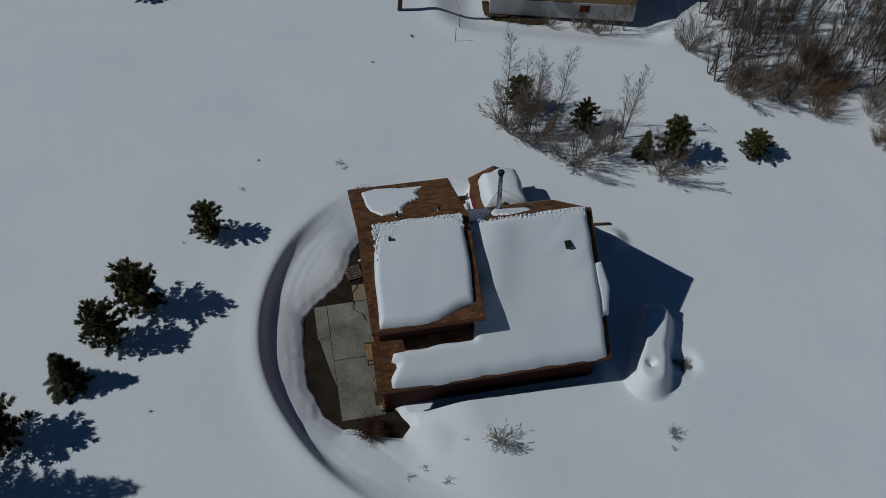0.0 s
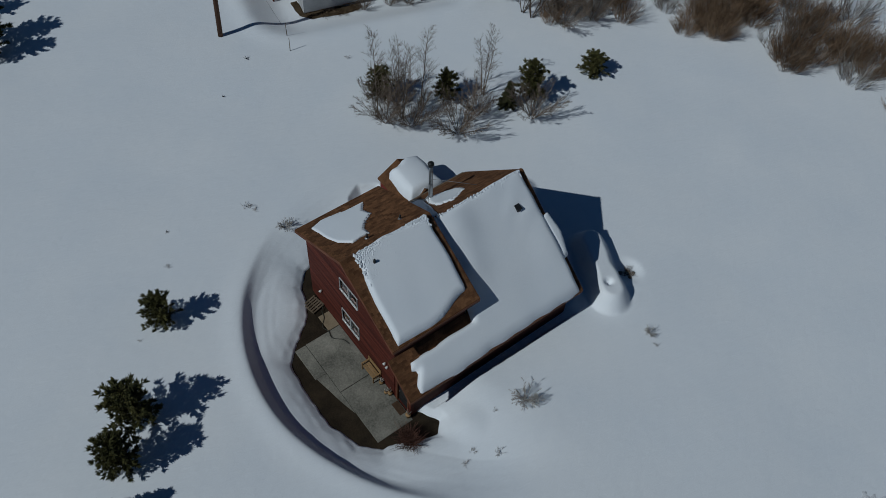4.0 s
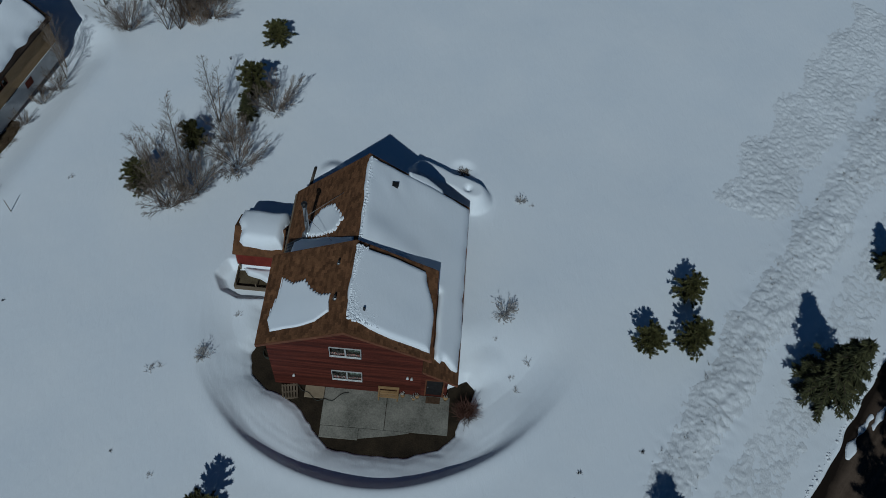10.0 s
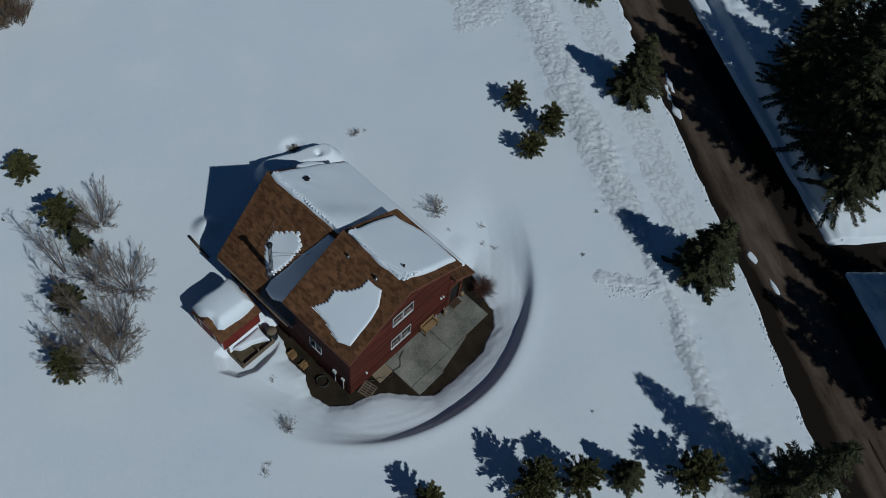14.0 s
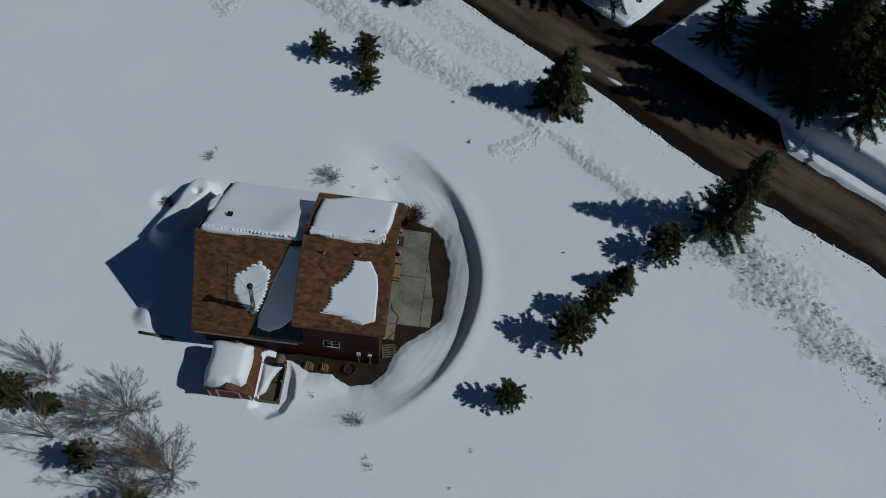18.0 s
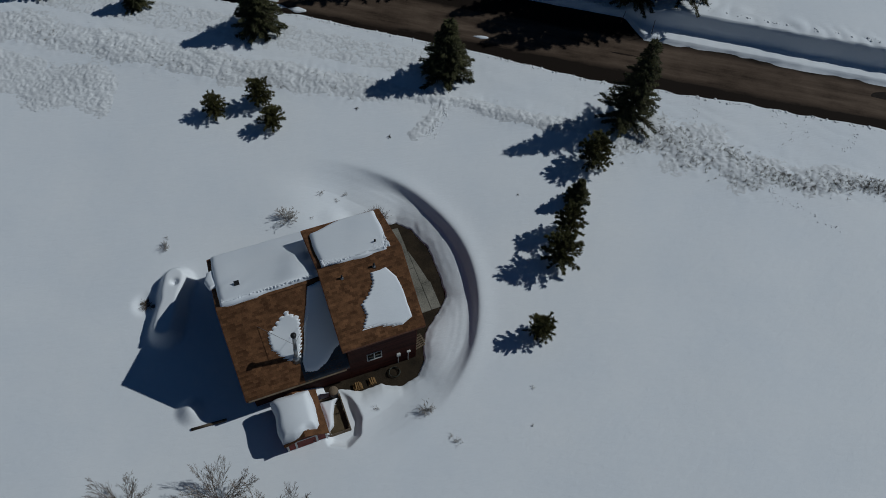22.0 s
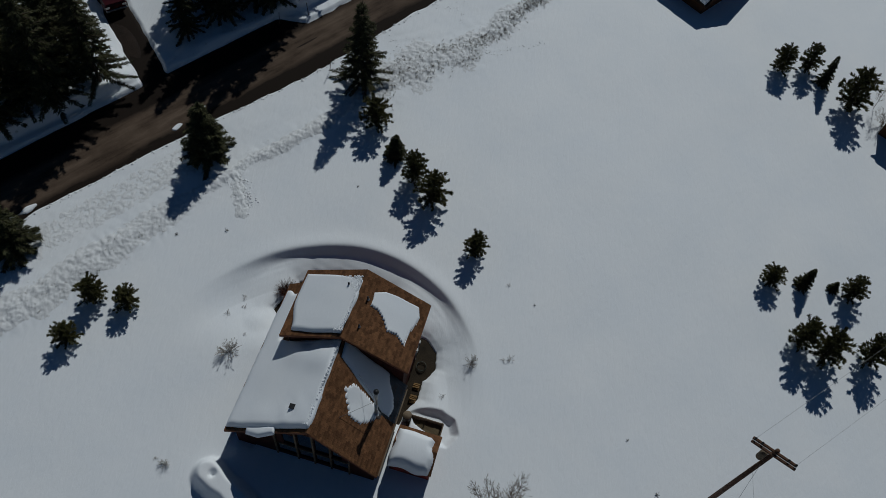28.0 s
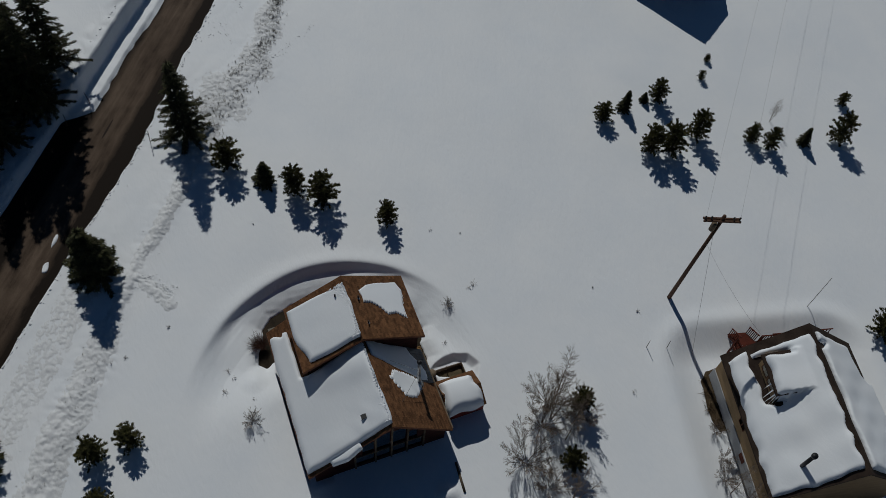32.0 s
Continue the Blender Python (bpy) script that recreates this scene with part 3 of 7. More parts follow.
def wall_cells(bm, ys, zlow, ztop, holes, to_point):
    """Upright wall cells between the stations ys, leaving the holes (y0, y1, z0, z1) out. to_point maps (y, z, side) to the world."""
    stations = sorted(set(ys) | {h[0] for h in holes} | {h[1] for h in holes})
    for a, b in zip(stations, stations[1:]):
        cuts = sorted((h[2], h[3]) for h in holes if h[0] <= a + 1e-6 and h[1] >= b - 1e-6)
        lows = [zlow] + [c[1] for c in cuts]
        highs = [c[0] for c in cuts] + [None]
        for lo, hi in zip(lows, highs):
            ta, tb = (ztop(a), ztop(b)) if hi is None else (hi, hi)
            if min(ta, tb) - lo < 1e-3:
                continue
            near = [to_point(a, lo, 0), to_point(b, lo, 0), to_point(b, tb, 0), to_point(a, ta, 0)]
            far = [to_point(a, lo, 1), to_point(b, lo, 1), to_point(b, tb, 1), to_point(a, ta, 1)]
            n, f = [bm.verts.new(p) for p in near], [bm.verts.new(p) for p in far]
            bm.faces.new(n)
            bm.faces.new(f[::-1])
            for i in range(4):
                bm.faces.new((n[i], f[i], f[(i + 1) % 4], n[(i + 1) % 4]))
    bmesh.ops.recalc_face_normals(bm, faces=bm.faces[:])
    return bm


def siding(parent, y0, y1, zlow, ztop, holes, to_box, mat, pitch=0.19, name="siding_board"):
    """Lapped boards on a wall, cut at the openings."""
    z = zlow
    while True:
        z1 = z + pitch - 0.012
        lo, hi = y0, y1
        steps = np.linspace(y0, y1, 161)
        ok = [s for s in steps if ztop(s) > z1 + 0.02]
        if len(ok) < 4:
            break
        lo, hi = ok[0], ok[-1]
        spans = [(lo, hi)]
        for h in holes:
            if h[2] - 0.06 < z1 and h[3] + 0.06 > z:
                spans = [q for s in spans for q in ((s[0], min(s[1], h[0] - 0.06)), (max(s[0], h[1] + 0.06), s[1])) if q[1] - q[0] > 0.08]
        for a, b in spans:
            part(name, to_box(a, b, z, z1), mat, parent)
        z += pitch


E_HOLES = [(-0.83, 0.68, 4.12, 5.04), (-0.83, 0.68, 1.25, 2.27), (4.05, 4.92, 0.06, 2.12)]
bm = bmesh.new()
wall_cells(bm, [WALL_S, -2, B_RIDGE[0], 2, B_WALL_N], -0.25, lambda y: b_roof(y) - 0.17, E_HOLES[:2], lambda y, z, s: (WALL_E - 0.16 * s, y, z))
front_wall = part("wall", bm, SIDING, house, "red-brown board front gable wall")
bm = bmesh.new()
wall_cells(bm, [B_WALL_N + 0.002, 4.5, WALL_N], -0.25, lambda y: a_roof(y) - 0.17, E_HOLES[2:], lambda y, z, s: (WALL_E - 0.16 * s, y, z))
porch_wall = part("wall", bm, SIDING, house)
siding(front_wall, WALL_S, B_WALL_N, 0.0, lambda y: b_roof(y) - 0.17, E_HOLES, lambda a, b, z0, z1: box((WALL_E + 0.002, a, z0), (WALL_E + 0.026, b, z1)), SIDING)
siding(porch_wall, B_WALL_N + 0.05, WALL_N, 0.0, lambda y: a_roof(y) - 0.17, E_HOLES, lambda a, b, z0, z1: box((WALL_E + 0.002, a, z0), (WALL_E + 0.026, b, z1)), SIDING)

# south, north, back and west walls: shade is coloured in by darker siding
S_HOLES = [(-4.13, -3.25, 1.95, 2.8)]
bm = bmesh.new()
wall_cells(bm, [B_W + 0.35, -3.0, WALL_E - 0.163], -0.25, lambda x: b_roof(WALL_S) - 0.17, S_HOLES, lambda x, z, s: (x, WALL_S + 0.16 * s, z))
south_wall = part("wall", bm, SHADED_SIDING, house, "shaded dark red side wall")
siding(south_wall, B_W + 0.35, WALL_E - 0.03, 0.0, lambda x: b_roof(WALL_S) - 0.17, S_HOLES, lambda a, b, z0, z1: box((a, WALL_S - 0.026, z0), (b, WALL_S - 0.002, z1)), SHADED_SIDING)
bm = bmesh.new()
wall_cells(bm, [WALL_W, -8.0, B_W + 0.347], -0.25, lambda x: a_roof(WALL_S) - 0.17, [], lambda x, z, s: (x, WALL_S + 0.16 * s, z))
part("wall", bm, SHADED_SIDING, house)
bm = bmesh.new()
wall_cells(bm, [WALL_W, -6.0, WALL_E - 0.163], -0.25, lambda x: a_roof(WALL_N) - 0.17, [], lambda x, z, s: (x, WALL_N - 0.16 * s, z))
part("wall", bm, SHADED_SIDING, house)
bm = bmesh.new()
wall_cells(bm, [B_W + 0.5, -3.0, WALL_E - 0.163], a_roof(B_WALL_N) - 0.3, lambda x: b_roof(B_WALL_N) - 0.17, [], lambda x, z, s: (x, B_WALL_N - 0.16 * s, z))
north_wall = part("wall", bm, SHADED_SIDING, house)
bm = bmesh.new()
wall_cells(bm, [WALL_S + 0.163, -2, B_RIDGE[0], 2, B_WALL_N - 0.163], 2.0, lambda y: b_roof(y) - 0.17, [], lambda y, z, s: (B_W + 0.35 + 0.15 * s, y, z))
back_wall = part("wall", bm, SHADED_SIDING, house, "dark red upper wall above the lower roof")
W_HOLES = [(1.08, 2.35, 0.9, 2.3), (-0.02, 0.95, 0.9, 2.3), (-1.12, -0.18, 0.9, 2.3), (-2.3, -1.28, 0.9, 2.3),
           (0.0, 0.93, 2.5, 4.9), (-1.1, -0.18, 2.5, 4.9), (1.08, 1.9, 2.5, 4.2), (-1.9, -1.28, 2.5, 4.0)]
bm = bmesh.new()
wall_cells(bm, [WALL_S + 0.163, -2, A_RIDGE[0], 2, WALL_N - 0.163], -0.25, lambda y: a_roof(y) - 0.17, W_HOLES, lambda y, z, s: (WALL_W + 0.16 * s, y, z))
west_wall = part("wall", bm, SHADED_SIDING, house, "shaded gable wall with tall window posts")
for y in (2.42, 1.015, -0.1, -1.2, -2.38):
    part("post", box((WALL_W - 0.1, y - 0.055, 0.2), (WALL_W - 0.003, y + 0.055, a_roof(y) - 0.2), bevel=0.01), WEATHERED, west_wall, "pale vertical window post")
for y0, y1, z in ((1.09, 2.35, 2.34), (-0.03, 0.94, 2.34), (-1.13, -0.17, 2.34), (-2.31, -1.27, 2.34)):
    part("rail", box((WALL_W - 0.07, y0, z), (WALL_W - 0.004, y1, z + 0.1)), WEATHERED, west_wall)
for h in W_HOLES:
    pane = part("pane", box((WALL_W + 0.06, h[0] + 0.004, h[2] + 0.004), (WALL_W + 0.075, h[1] - 0.004, h[3] - 0.004)), GLASS, west_wall)
    pane.visible_shadow = False
part("floor_slab", box((WALL_W + 0.17, WALL_S + 0.17, -0.24), (WALL_E - 0.17, WALL_N - 0.17, 0.02)), INSIDE, house)


def window_unit(parent, y0, y1, z0, z1, face):
    """A sliding window with two panes in a white frame. face maps (y, z, out) to the world."""
    win = empty("window")
    win.parent = parent
    win.matrix_parent_inverse = parent_matrix(parent).inverted()

    def bar(a, b, c, d, o0, o1, name, mat, par):
        p, q = face(a, c, o0), face(b, d, o1)
        lo, hi = [min(i, j) for i, j in zip(p, q)], [max(i, j) for i, j in zip(p, q)]
        return part(name, box(lo, hi), mat, par)

    w = 0.032
    for a, b, c, d in ((y0 - w, y1 + w, z1, z1 + w), (y0 - w, y0, z0, z1), (y1, y1 + w, z0, z1), ((y0 + y1) / 2 - 0.03, (y0 + y1) / 2 + 0.03, z0, z1)):
        bar(a, b, c, d, -0.05, 0.05, "window_frame", WHITE_TRIM, win)
    bar(y0 - w, y1 + w, z0 - w, z0, -0.05, 0.085, "window_sill", WHITE_TRIM, win)
    mid = (y0 + y1) / 2
    for a, b in ((y0, mid - 0.032), (mid + 0.032, y1)):
        g = bar(a + 0.002, b - 0.002, z0 + 0.002, z1 - 0.002, -0.04, -0.028, "pane", GLASS, win)
        g.visible_shadow = False
    bar(mid + 0.1, y1 + 0.02, z0 - 0.02, z1 + 0.02, -0.3, -0.28, "blind", CURTAIN, win)
    bar(y0 - 0.35, y1 + 0.35, z0 - 0.35, z1 + 0.35, -0.9, -0.86, "room_wall", INSIDE, win)
    return win


window_unit(house, *E_HOLES[0], lambda y, z, o: (WALL_E + o, y, z))
window_unit(house, *E_HOLES[1], lambda y, z, o: (WALL_E + o, y, z))
window_unit(house, *S_HOLES[0], lambda x, z, o: (x, WALL_S - o, z))

door = part("door", box((WALL_E - 0.11, 4.07, 0.06), (WALL_E - 0.06, 4.9, 2.1), bevel=0.008), BLACK_METAL, house, "dark entry door in the shade of the porch eave")
for z0, z1 in ((0.2, 0.75), (0.9, 1.35), (1.5, 1.95)):
    part("door_panel", box((WALL_E - 0.058, 4.2, z0), (WALL_E - 0.05, 4.77, z1)), BLACK_METAL, door)
part("door_handle", box((WALL_E - 0.058, 4.13, 1.0), (WALL_E - 0.01, 4.17, 1.12), bevel=0.01), STEEL, door, "steel door handle")
for lo, hi in (((WALL_E - 0.05, 3.98, 0.0), (WALL_E + 0.05, 4.06, 2.2)), ((WALL_E - 0.05, 4.91, 0.0), (WALL_E + 0.05, 4.99, 2.2)), ((WALL_E - 0.05, 4.062, 2.115), (WALL_E + 0.05, 4.908, 2.2))):
    part("door_frame", box(lo, hi), FASCIA, house)


def roof_panel(name, x0, x1, ridge, eave, thick=0.17, mat=ROOF_DECK):
    pts = [(x0, ridge[0], ridge[1] - 0.02), (x1, ridge[0], ridge[1] - 0.02), (x1, eave[0], eave[1] - 0.02), (x0, eave[0], eave[1] - 0.02)]
    return part(name, prism(pts, (0, 0, -thick)), mat, house)


b_south = roof_panel("roof", B_W, B_E, B_RIDGE, B_SOUTH)
b_north = roof_panel("roof", B_W, B_E, (B_RIDGE[0] + 0.002, B_RIDGE[1]), B_NORTH)
a_south = roof_panel("roof", A_W, B_W + 0.347, A_RIDGE, A_SOUTH)
a_north = roof_panel("roof", A_W, B_W + 0.347, (A_RIDGE[0] + 0.002, A_RIDGE[1]), A_NORTH)
porch_roof = roof_panel("roof", B_W + 0.35, -0.62, (B_WALL_N + 0.003, a_roof(B_WALL_N + 0.003)), A_NORTH)


def fascia(x0, y0, z0, x1, y1, z1, parent):
    """A trim board from one roof corner to another, hung just outside the edge."""
    a, b = Vector((x0, y0, z0)), Vector((x1, y1, z1))
    pts = [a + Vector((0, 0, -0.2)), b + Vector((0, 0, -0.2)), b + Vector((0, 0, -0.005)), a + Vector((0, 0, -0.005))]
    along = b - a
    out = Vector((along.y, -along.x, 0)).normalized() * 0.028
    if out.length < 1e-6:
        out = Vector((0.028, 0, 0))
    mid = (a + b) / 2
    if (mid + out - Vector((-5, 0, mid.z))).length < (mid - out - Vector((-5, 0, mid.z))).length:
        out = -out
    part("fascia_board", prism(pts, out), FASCIA, parent)


for x in (B_E + 0.002, B_W - 0.002):
    fascia(x, B_RIDGE[0], B_RIDGE[1], x, B_SOUTH[0], B_SOUTH[1], b_south)
    fascia(x, B_RIDGE[0] + 0.004, B_RIDGE[1], x, B_NORTH[0], B_NORTH[1], b_north)
fascia(B_W, B_SOUTH[0] - 0.002, B_SOUTH[1], B_E, B_SOUTH[0] - 0.002, B_SOUTH[1], b_south)
fascia(B_W, B_NORTH[0] + 0.002, B_NORTH[1], B_E, B_NORTH[0] + 0.002, B_NORTH[1], b_north)
fascia(A_W - 0.002, A_RIDGE[0], A_RIDGE[1], A_W - 0.002, A_SOUTH[0], A_SOUTH[1], a_south)
fascia(A_W - 0.002, A_RIDGE[0] + 0.004, A_RIDGE[1], A_W - 0.002, A_NORTH[0], A_NORTH[1], a_north)
fascia(A_W, A_SOUTH[0] - 0.002, A_SOUTH[1], B_W, A_SOUTH[0] - 0.002, A_SOUTH[1], a_south)
fascia(A_W, A_NORTH[0] + 0.002, A_NORTH[1], B_W + 0.34, A_NORTH[0] + 0.002, A_NORTH[1], a_north)
fascia(B_W + 0.36, A_NORTH[0] + 0.002, A_NORTH[1], -0.62, A_NORTH[0] + 0.002, A_NORTH[1], porch_roof)
fascia(-0.618, B_WALL_N + 0.03, a_roof(B_WALL_N + 0.03), -0.618, A_NORTH[0], A_NORTH[1], porch_roof)
for y, z, x0, x1, par in ((B_RIDGE[0], B_RIDGE[1], B_W, B_E, b_south), (A_RIDGE[0], A_RIDGE[1], A_W, B_W + 0.3, a_south)):
    n = int((x1 - x0) / 0.3)
    cap = mesh_from("ridge_cap", prism([(0, -0.13, -0.055), (0, 0, 0.03), (0, 0.13, -0.055), (0, 0, -0.01)], ((x1 - x0) / n + 0.01, 0, 0.012)), SHINGLE_PIECE)
    for i in range(n):
        ob = place("ridge_cap", cap, par)
        ob.location = (x0 + (x1 - x0) * i / n, y, z)
part("soffit", prism([(WALL_E + 0.03, B_RIDGE[0], B_RIDGE[1] - 0.2), (B_E - 0.01, B_RIDGE[0], B_RIDGE[1] - 0.2), (B_E - 0.01, B_SOUTH[0] + 0.1, b_roof(B_SOUTH[0] + 0.1) - 0.2), (WALL_E + 0.03, B_SOUTH[0] + 0.1, b_roof(B_SOUTH[0] + 0.1) - 0.2)], (0, 0, -0.015)), FASCIA, b_south)

# ribbed metal sheet on the lower slope beside the stove pipe
sheet = part("metal_roofing", prism([(-8.05, -3.0, a_roof(-3.0) + 0.012), (-5.32, -3.0, a_roof(-3.0) + 0.012), (-5.32, -4.3, a_roof(-4.3) + 0.012), (-8.05, -4.3, a_roof(-4.3) + 0.012)], (0, 0, 0.012)), RIBBED, a_south, "dark ribbed metal roofing strip")
for i in range(14):
    x = -7.98 + i * 0.2
    part("rib", prism([(x, -3.0, a_roof(-3.0) + 0.026), (x + 0.045, -3.0, a_roof(-3.0) + 0.026), (x + 0.045, -4.32, a_roof(-4.32) + 0.026), (x, -4.32, a_roof(-4.32) + 0.026)], (0, 0, 0.03)), RIBBED, sheet)
part("gutter", box((A_W + 0.1, A_SOUTH[0] - 0.13, A_SOUTH[1] - 0.12), (B_W + 0.1, A_SOUTH[0] - 0.035, A_SOUTH[1] - 0.03), bevel=0.02), WEATHERED, a_south, "weathered rain gutter")


# ------------------------------------------------------------------ snow lying on things
def snow_sheet(name, zfun, poly, thick, step=0.1, seed=1, ragged=0.06, saw=0.0, soft=0.28, lump=0.04, label="", category="roof snow", drifts=(), bed=None, ripple=None):
    """A blanket of snow over zfun inside poly, rounded to nothing at its edge. saw: teeth left by shingle courses."""
    px, py = [p[0] for p in poly], [p[1] for p in poly]
    xs = np.arange(min(px) - 3 * step, max(px) + 3 * step, step)
    ys = np.arange(min(py) - 3 * step, max(py) + 3 * step, step)
    gx, gy = np.meshgrid(xs, ys, indexing="ij")

    def dist(x, y):
        d = poly_dist(x, y, poly) + ragged * wave(x, y, seed, 0.35)
        if saw:
            d = d + saw * (((y / 0.155) % 1.0) - 0.5) * np.clip((-2.0 - x) / 0.5, 0, 1)
        return d

    d = dist(gx, gy)
    e = 0.02
    sx, sy = (dist(gx + e, gy) - d) / e, (dist(gx, gy + e) - d) / e
    ln = np.maximum(np.hypot(sx, sy), 0.4) ** 2
    out = d < 0
    wx = np.where(out, gx - d * sx / ln, gx)
    wy = np.where(out, gy - d * sy / ln, gy)
    dd = np.maximum(d, 0)
    hh = thick * np.sqrt(np.clip(1 - (1 - np.clip(dd / soft, 0, 1)) ** 2, 0, 1)) * (1 + 0.06 * wave(gx, gy, seed + 5, 1.3)) + lump * wave(gx, gy, seed + 9, 0.5) * np.clip(dd / soft, 0, 1)
    if ripple:
        hh = hh + 0.022 * wave(gx * 0.35 + gy, gx * 0.5 - gy * 1.4, seed + 11, 0.3) * np.clip(dd / soft, 0, 1) * ripple(gx, gy)
    for hx, hy, hr, hz in drifts:
        hh = hh + hz * np.exp(-((gx - hx) ** 2 + (gy - hy) ** 2) / hr ** 2) * np.clip(dd / soft, 0, 1)
    keep = (d > 0)
    nx, ny = gx.shape
    cell = keep[:-1, :-1] | keep[1:, :-1] | keep[:-1, 1:] | keep[1:, 1:]
    ids, verts, faces = {}, [], []
    bottom = {}

    def vid(i, j):
        if (i, j) not in ids:
            ids[i, j] = len(verts)
            x, y = float(wx[i, j]), float(wy[i, j])
            verts.append((x, y, zfun(x, y) + float(hh[i, j]) if keep[i, j] else (bed or zfun)(x, y) - 0.03))
        return ids[i, j]

    for i in range(nx - 1):
        for j in range(ny - 1):
            if cell[i, j]:
                faces.append((vid(i, j), vid(i + 1, j), vid(i + 1, j + 1), vid(i, j + 1)))
    ob = place(name, raw_mesh(name, verts, faces, ROOF_SNOW, True))
    return tagged(ob, label, category)


def on_b(x, y):
    return b_roof(y)


def on_a(x, y):
    return a_roof(y)


snow_sheet("roof_snow", on_b, [(-5.42, 0.05), (-3.2, -0.05), (-1.5, -0.02), (-1.15, 1.1), (-1.05, 2.5), (-1.0, 4.0), (-2.6, 4.06), (-3.6, 4.0), (-4.3, 3.72), (-5.25, 3.5), (-5.35, 2.0)], 0.3, 0.07, 3, 0.045, lump=0.015, label="thick smooth snow slab on the upper north slope")
snow_sheet("roof_snow", on_b, [(-2.8, -0.92), (-1.86, -0.87), (-1.42, -1.5), (-1.23, -2.64), (-1.2, -3.7), (-1.9, -3.95), (-3.1, -3.66), (-4.2, -3.6), (-3.75, -2.9), (-3.85, -2.36), (-3.15, -1.83), (-2.88, -1.41)], 0.13, 0.036, 5, 0.035, 0.13, 0.12, 0.015, label="melting snow patch with toothed edge on brown shingles")
snow_sheet("roof_snow", on_a, [(-11.35, -0.1), (-9.5, -0.14), (-7.9, -0.1), (-6.5, -0.02), (-5.34, -0.02), (-5.34, 3.7), (-5.2, 4.25), (-1.5, 4.25), (-1.35, 4.6), (-1.6, 4.75), (-1.25, 5.2), (-1.2, 5.6), (-11.4, 5.62), (-11.45, 3.0)], 0.4, 0.11, 7, 0.04, soft=0.35, lump=0.015, label="deep smooth snow covering the lower north slope", drifts=((-6.9, 0.9, 0.9, 0.2), (-6.5, 2.6, 0.8, 0.14), (-5.6, 2.0, 0.5, -0.2), (-5.6, 0.6, 0.5, -0.15), (-10.7, 1.2, 0.9, 0.06), (-10.8, 3.4, 0.8, 0.07)), ripple=lambda x, y: smooth01((-8.6 - x) / 1.8) * smooth01((3.0 - y) / 1.5))
snow_sheet("roof_snow", on_a, [(-7.93, -1.1), (-7.35, -1.5), (-7.6, -2.35), (-7.95, -3.25), (-8.5, -3.2), (-8.95, -2.92), (-9.36, -2.46), (-9.33, -1.82), (-8.58, -1.33)], 0.12, 0.045, 9, 0.06, 0.16, soft=0.13, label="small melting snow patch round the stove pipe")
snow_sheet("roof_snow", on_a, [(-5.34, -0.12), (-6.4, -0.3), (-6.75, -1.0), (-7.1, -1.6), (-7.45, -2.45), (-7.95, -3.35), (-7.9, -3.85), (-7.2, -4.0), (-6.5, -3.75), (-5.9, -3.3), (-5.34, -3.1)], 0.16, 0.08, 11, 0.05, soft=0.3, label="snow drifted against the upper wall in shadow")
snow_sheet("roof_snow", lambda x, y: a_roof(y) - 0.05, [(-11.75, 2.0), (-11.3, 2.1), (-11.3, 4.2), (-11.8, 4.0), (-11.95, 3.0)], 0.3, 0.07, 13, 0.04, soft=0.2, label="snow cornice curling over the west eave")

rng = random.Random(90)
verts, faces = [], []
for k in range(1500):
    if k < 1000:
        x, y = rng.uniform(-5.3, -1.3), 0.06 + abs(rng.gauss(0, 0.24))
        if rng.random() < 0.35:
            x, y = rng.gauss(-1.9, 0.35), rng.uniform(0.2, 1.5)
        z = b_roof(y) + 0.29
    else:
        x, y = rng.uniform(-11.2, -5.6), 0.02 + abs(rng.gauss(0, 0.2))
        if rng.random() < 0.6:
            continue
        z = a_roof(y) + 0.38
    if x > -1.25:
        continue
    s, a, b = rng.uniform(0.03, 0.075), rng.uniform(0, 6.28), len(verts)
    for q in range(5):
        verts.append((x + s * math.cos(a + q * 1.2566), y + s * math.sin(a + q * 1.2566), z - 0.06))
    for q in range(5):
        verts.append((x + s * 0.6 * math.cos(a + q * 1.2566 + 0.5), y + s * 0.6 * math.sin(a + q * 1.2566 + 0.5), z + s * rng.uniform(0.0, 0.45)))
    for q in range(5):
        faces.append((b + q, b + (q + 1) % 5, b + 5 + (q + 1) % 5, b + 5 + q))
    faces.append((b + 5, b + 6, b + 7, b + 8, b + 9))
tagged(place("snow_crumbs", raw_mesh("snow_crumbs", verts, faces, ROOF_SNOW, True)), "crumbled lumps of snow along the roof ridges", "snow crumbs", kind="stuff")

# ------------------------------------------------------------------ things on the roofs
pipe = empty("stove_pipe", (-8.15, -3.08, 3.7))
tagged(pipe, "tall galvanised stove pipe with black cap and stay wires", "chimney pipe")
tubes("pipe", [[((-8.17, -3.09, 3.55), 0.115), ((-8.08, -3.055, 5.1), 0.115)], [((-8.08, -3.055, 5.1), 0.108), ((-8.0, -3.03, 6.55), 0.108)]], STEEL, pipe, sides=12)
tubes("flashing", [[((-8.17, -3.09, 3.55), 0.34), ((-8.165, -3.09, 3.85), 0.2), ((-8.16, -3.09, 3.98), 0.125)]], STEEL, pipe, "steel flashing cone", 12)
tubes("cap", [[((-8.0, -3.03, 6.53), 0.13), ((-8.0, -3.03, 6.72), 0.17), ((-7.99, -3.03, 6.76), 0.17), ((-7.99, -3.03, 6.84), 0.06)]], BLACK_METAL, pipe, "black rain cap", 12)
for tip in ((-9.75, -1.3), (-6.6, -1.35)):
    tubes("stay_wire", [[((-8.06, -3.05, 5.5), 0.012), ((tip[0], tip[1], a_roof(tip[1]) + 0.02), 0.012)]], WIRE, pipe, sides=4)
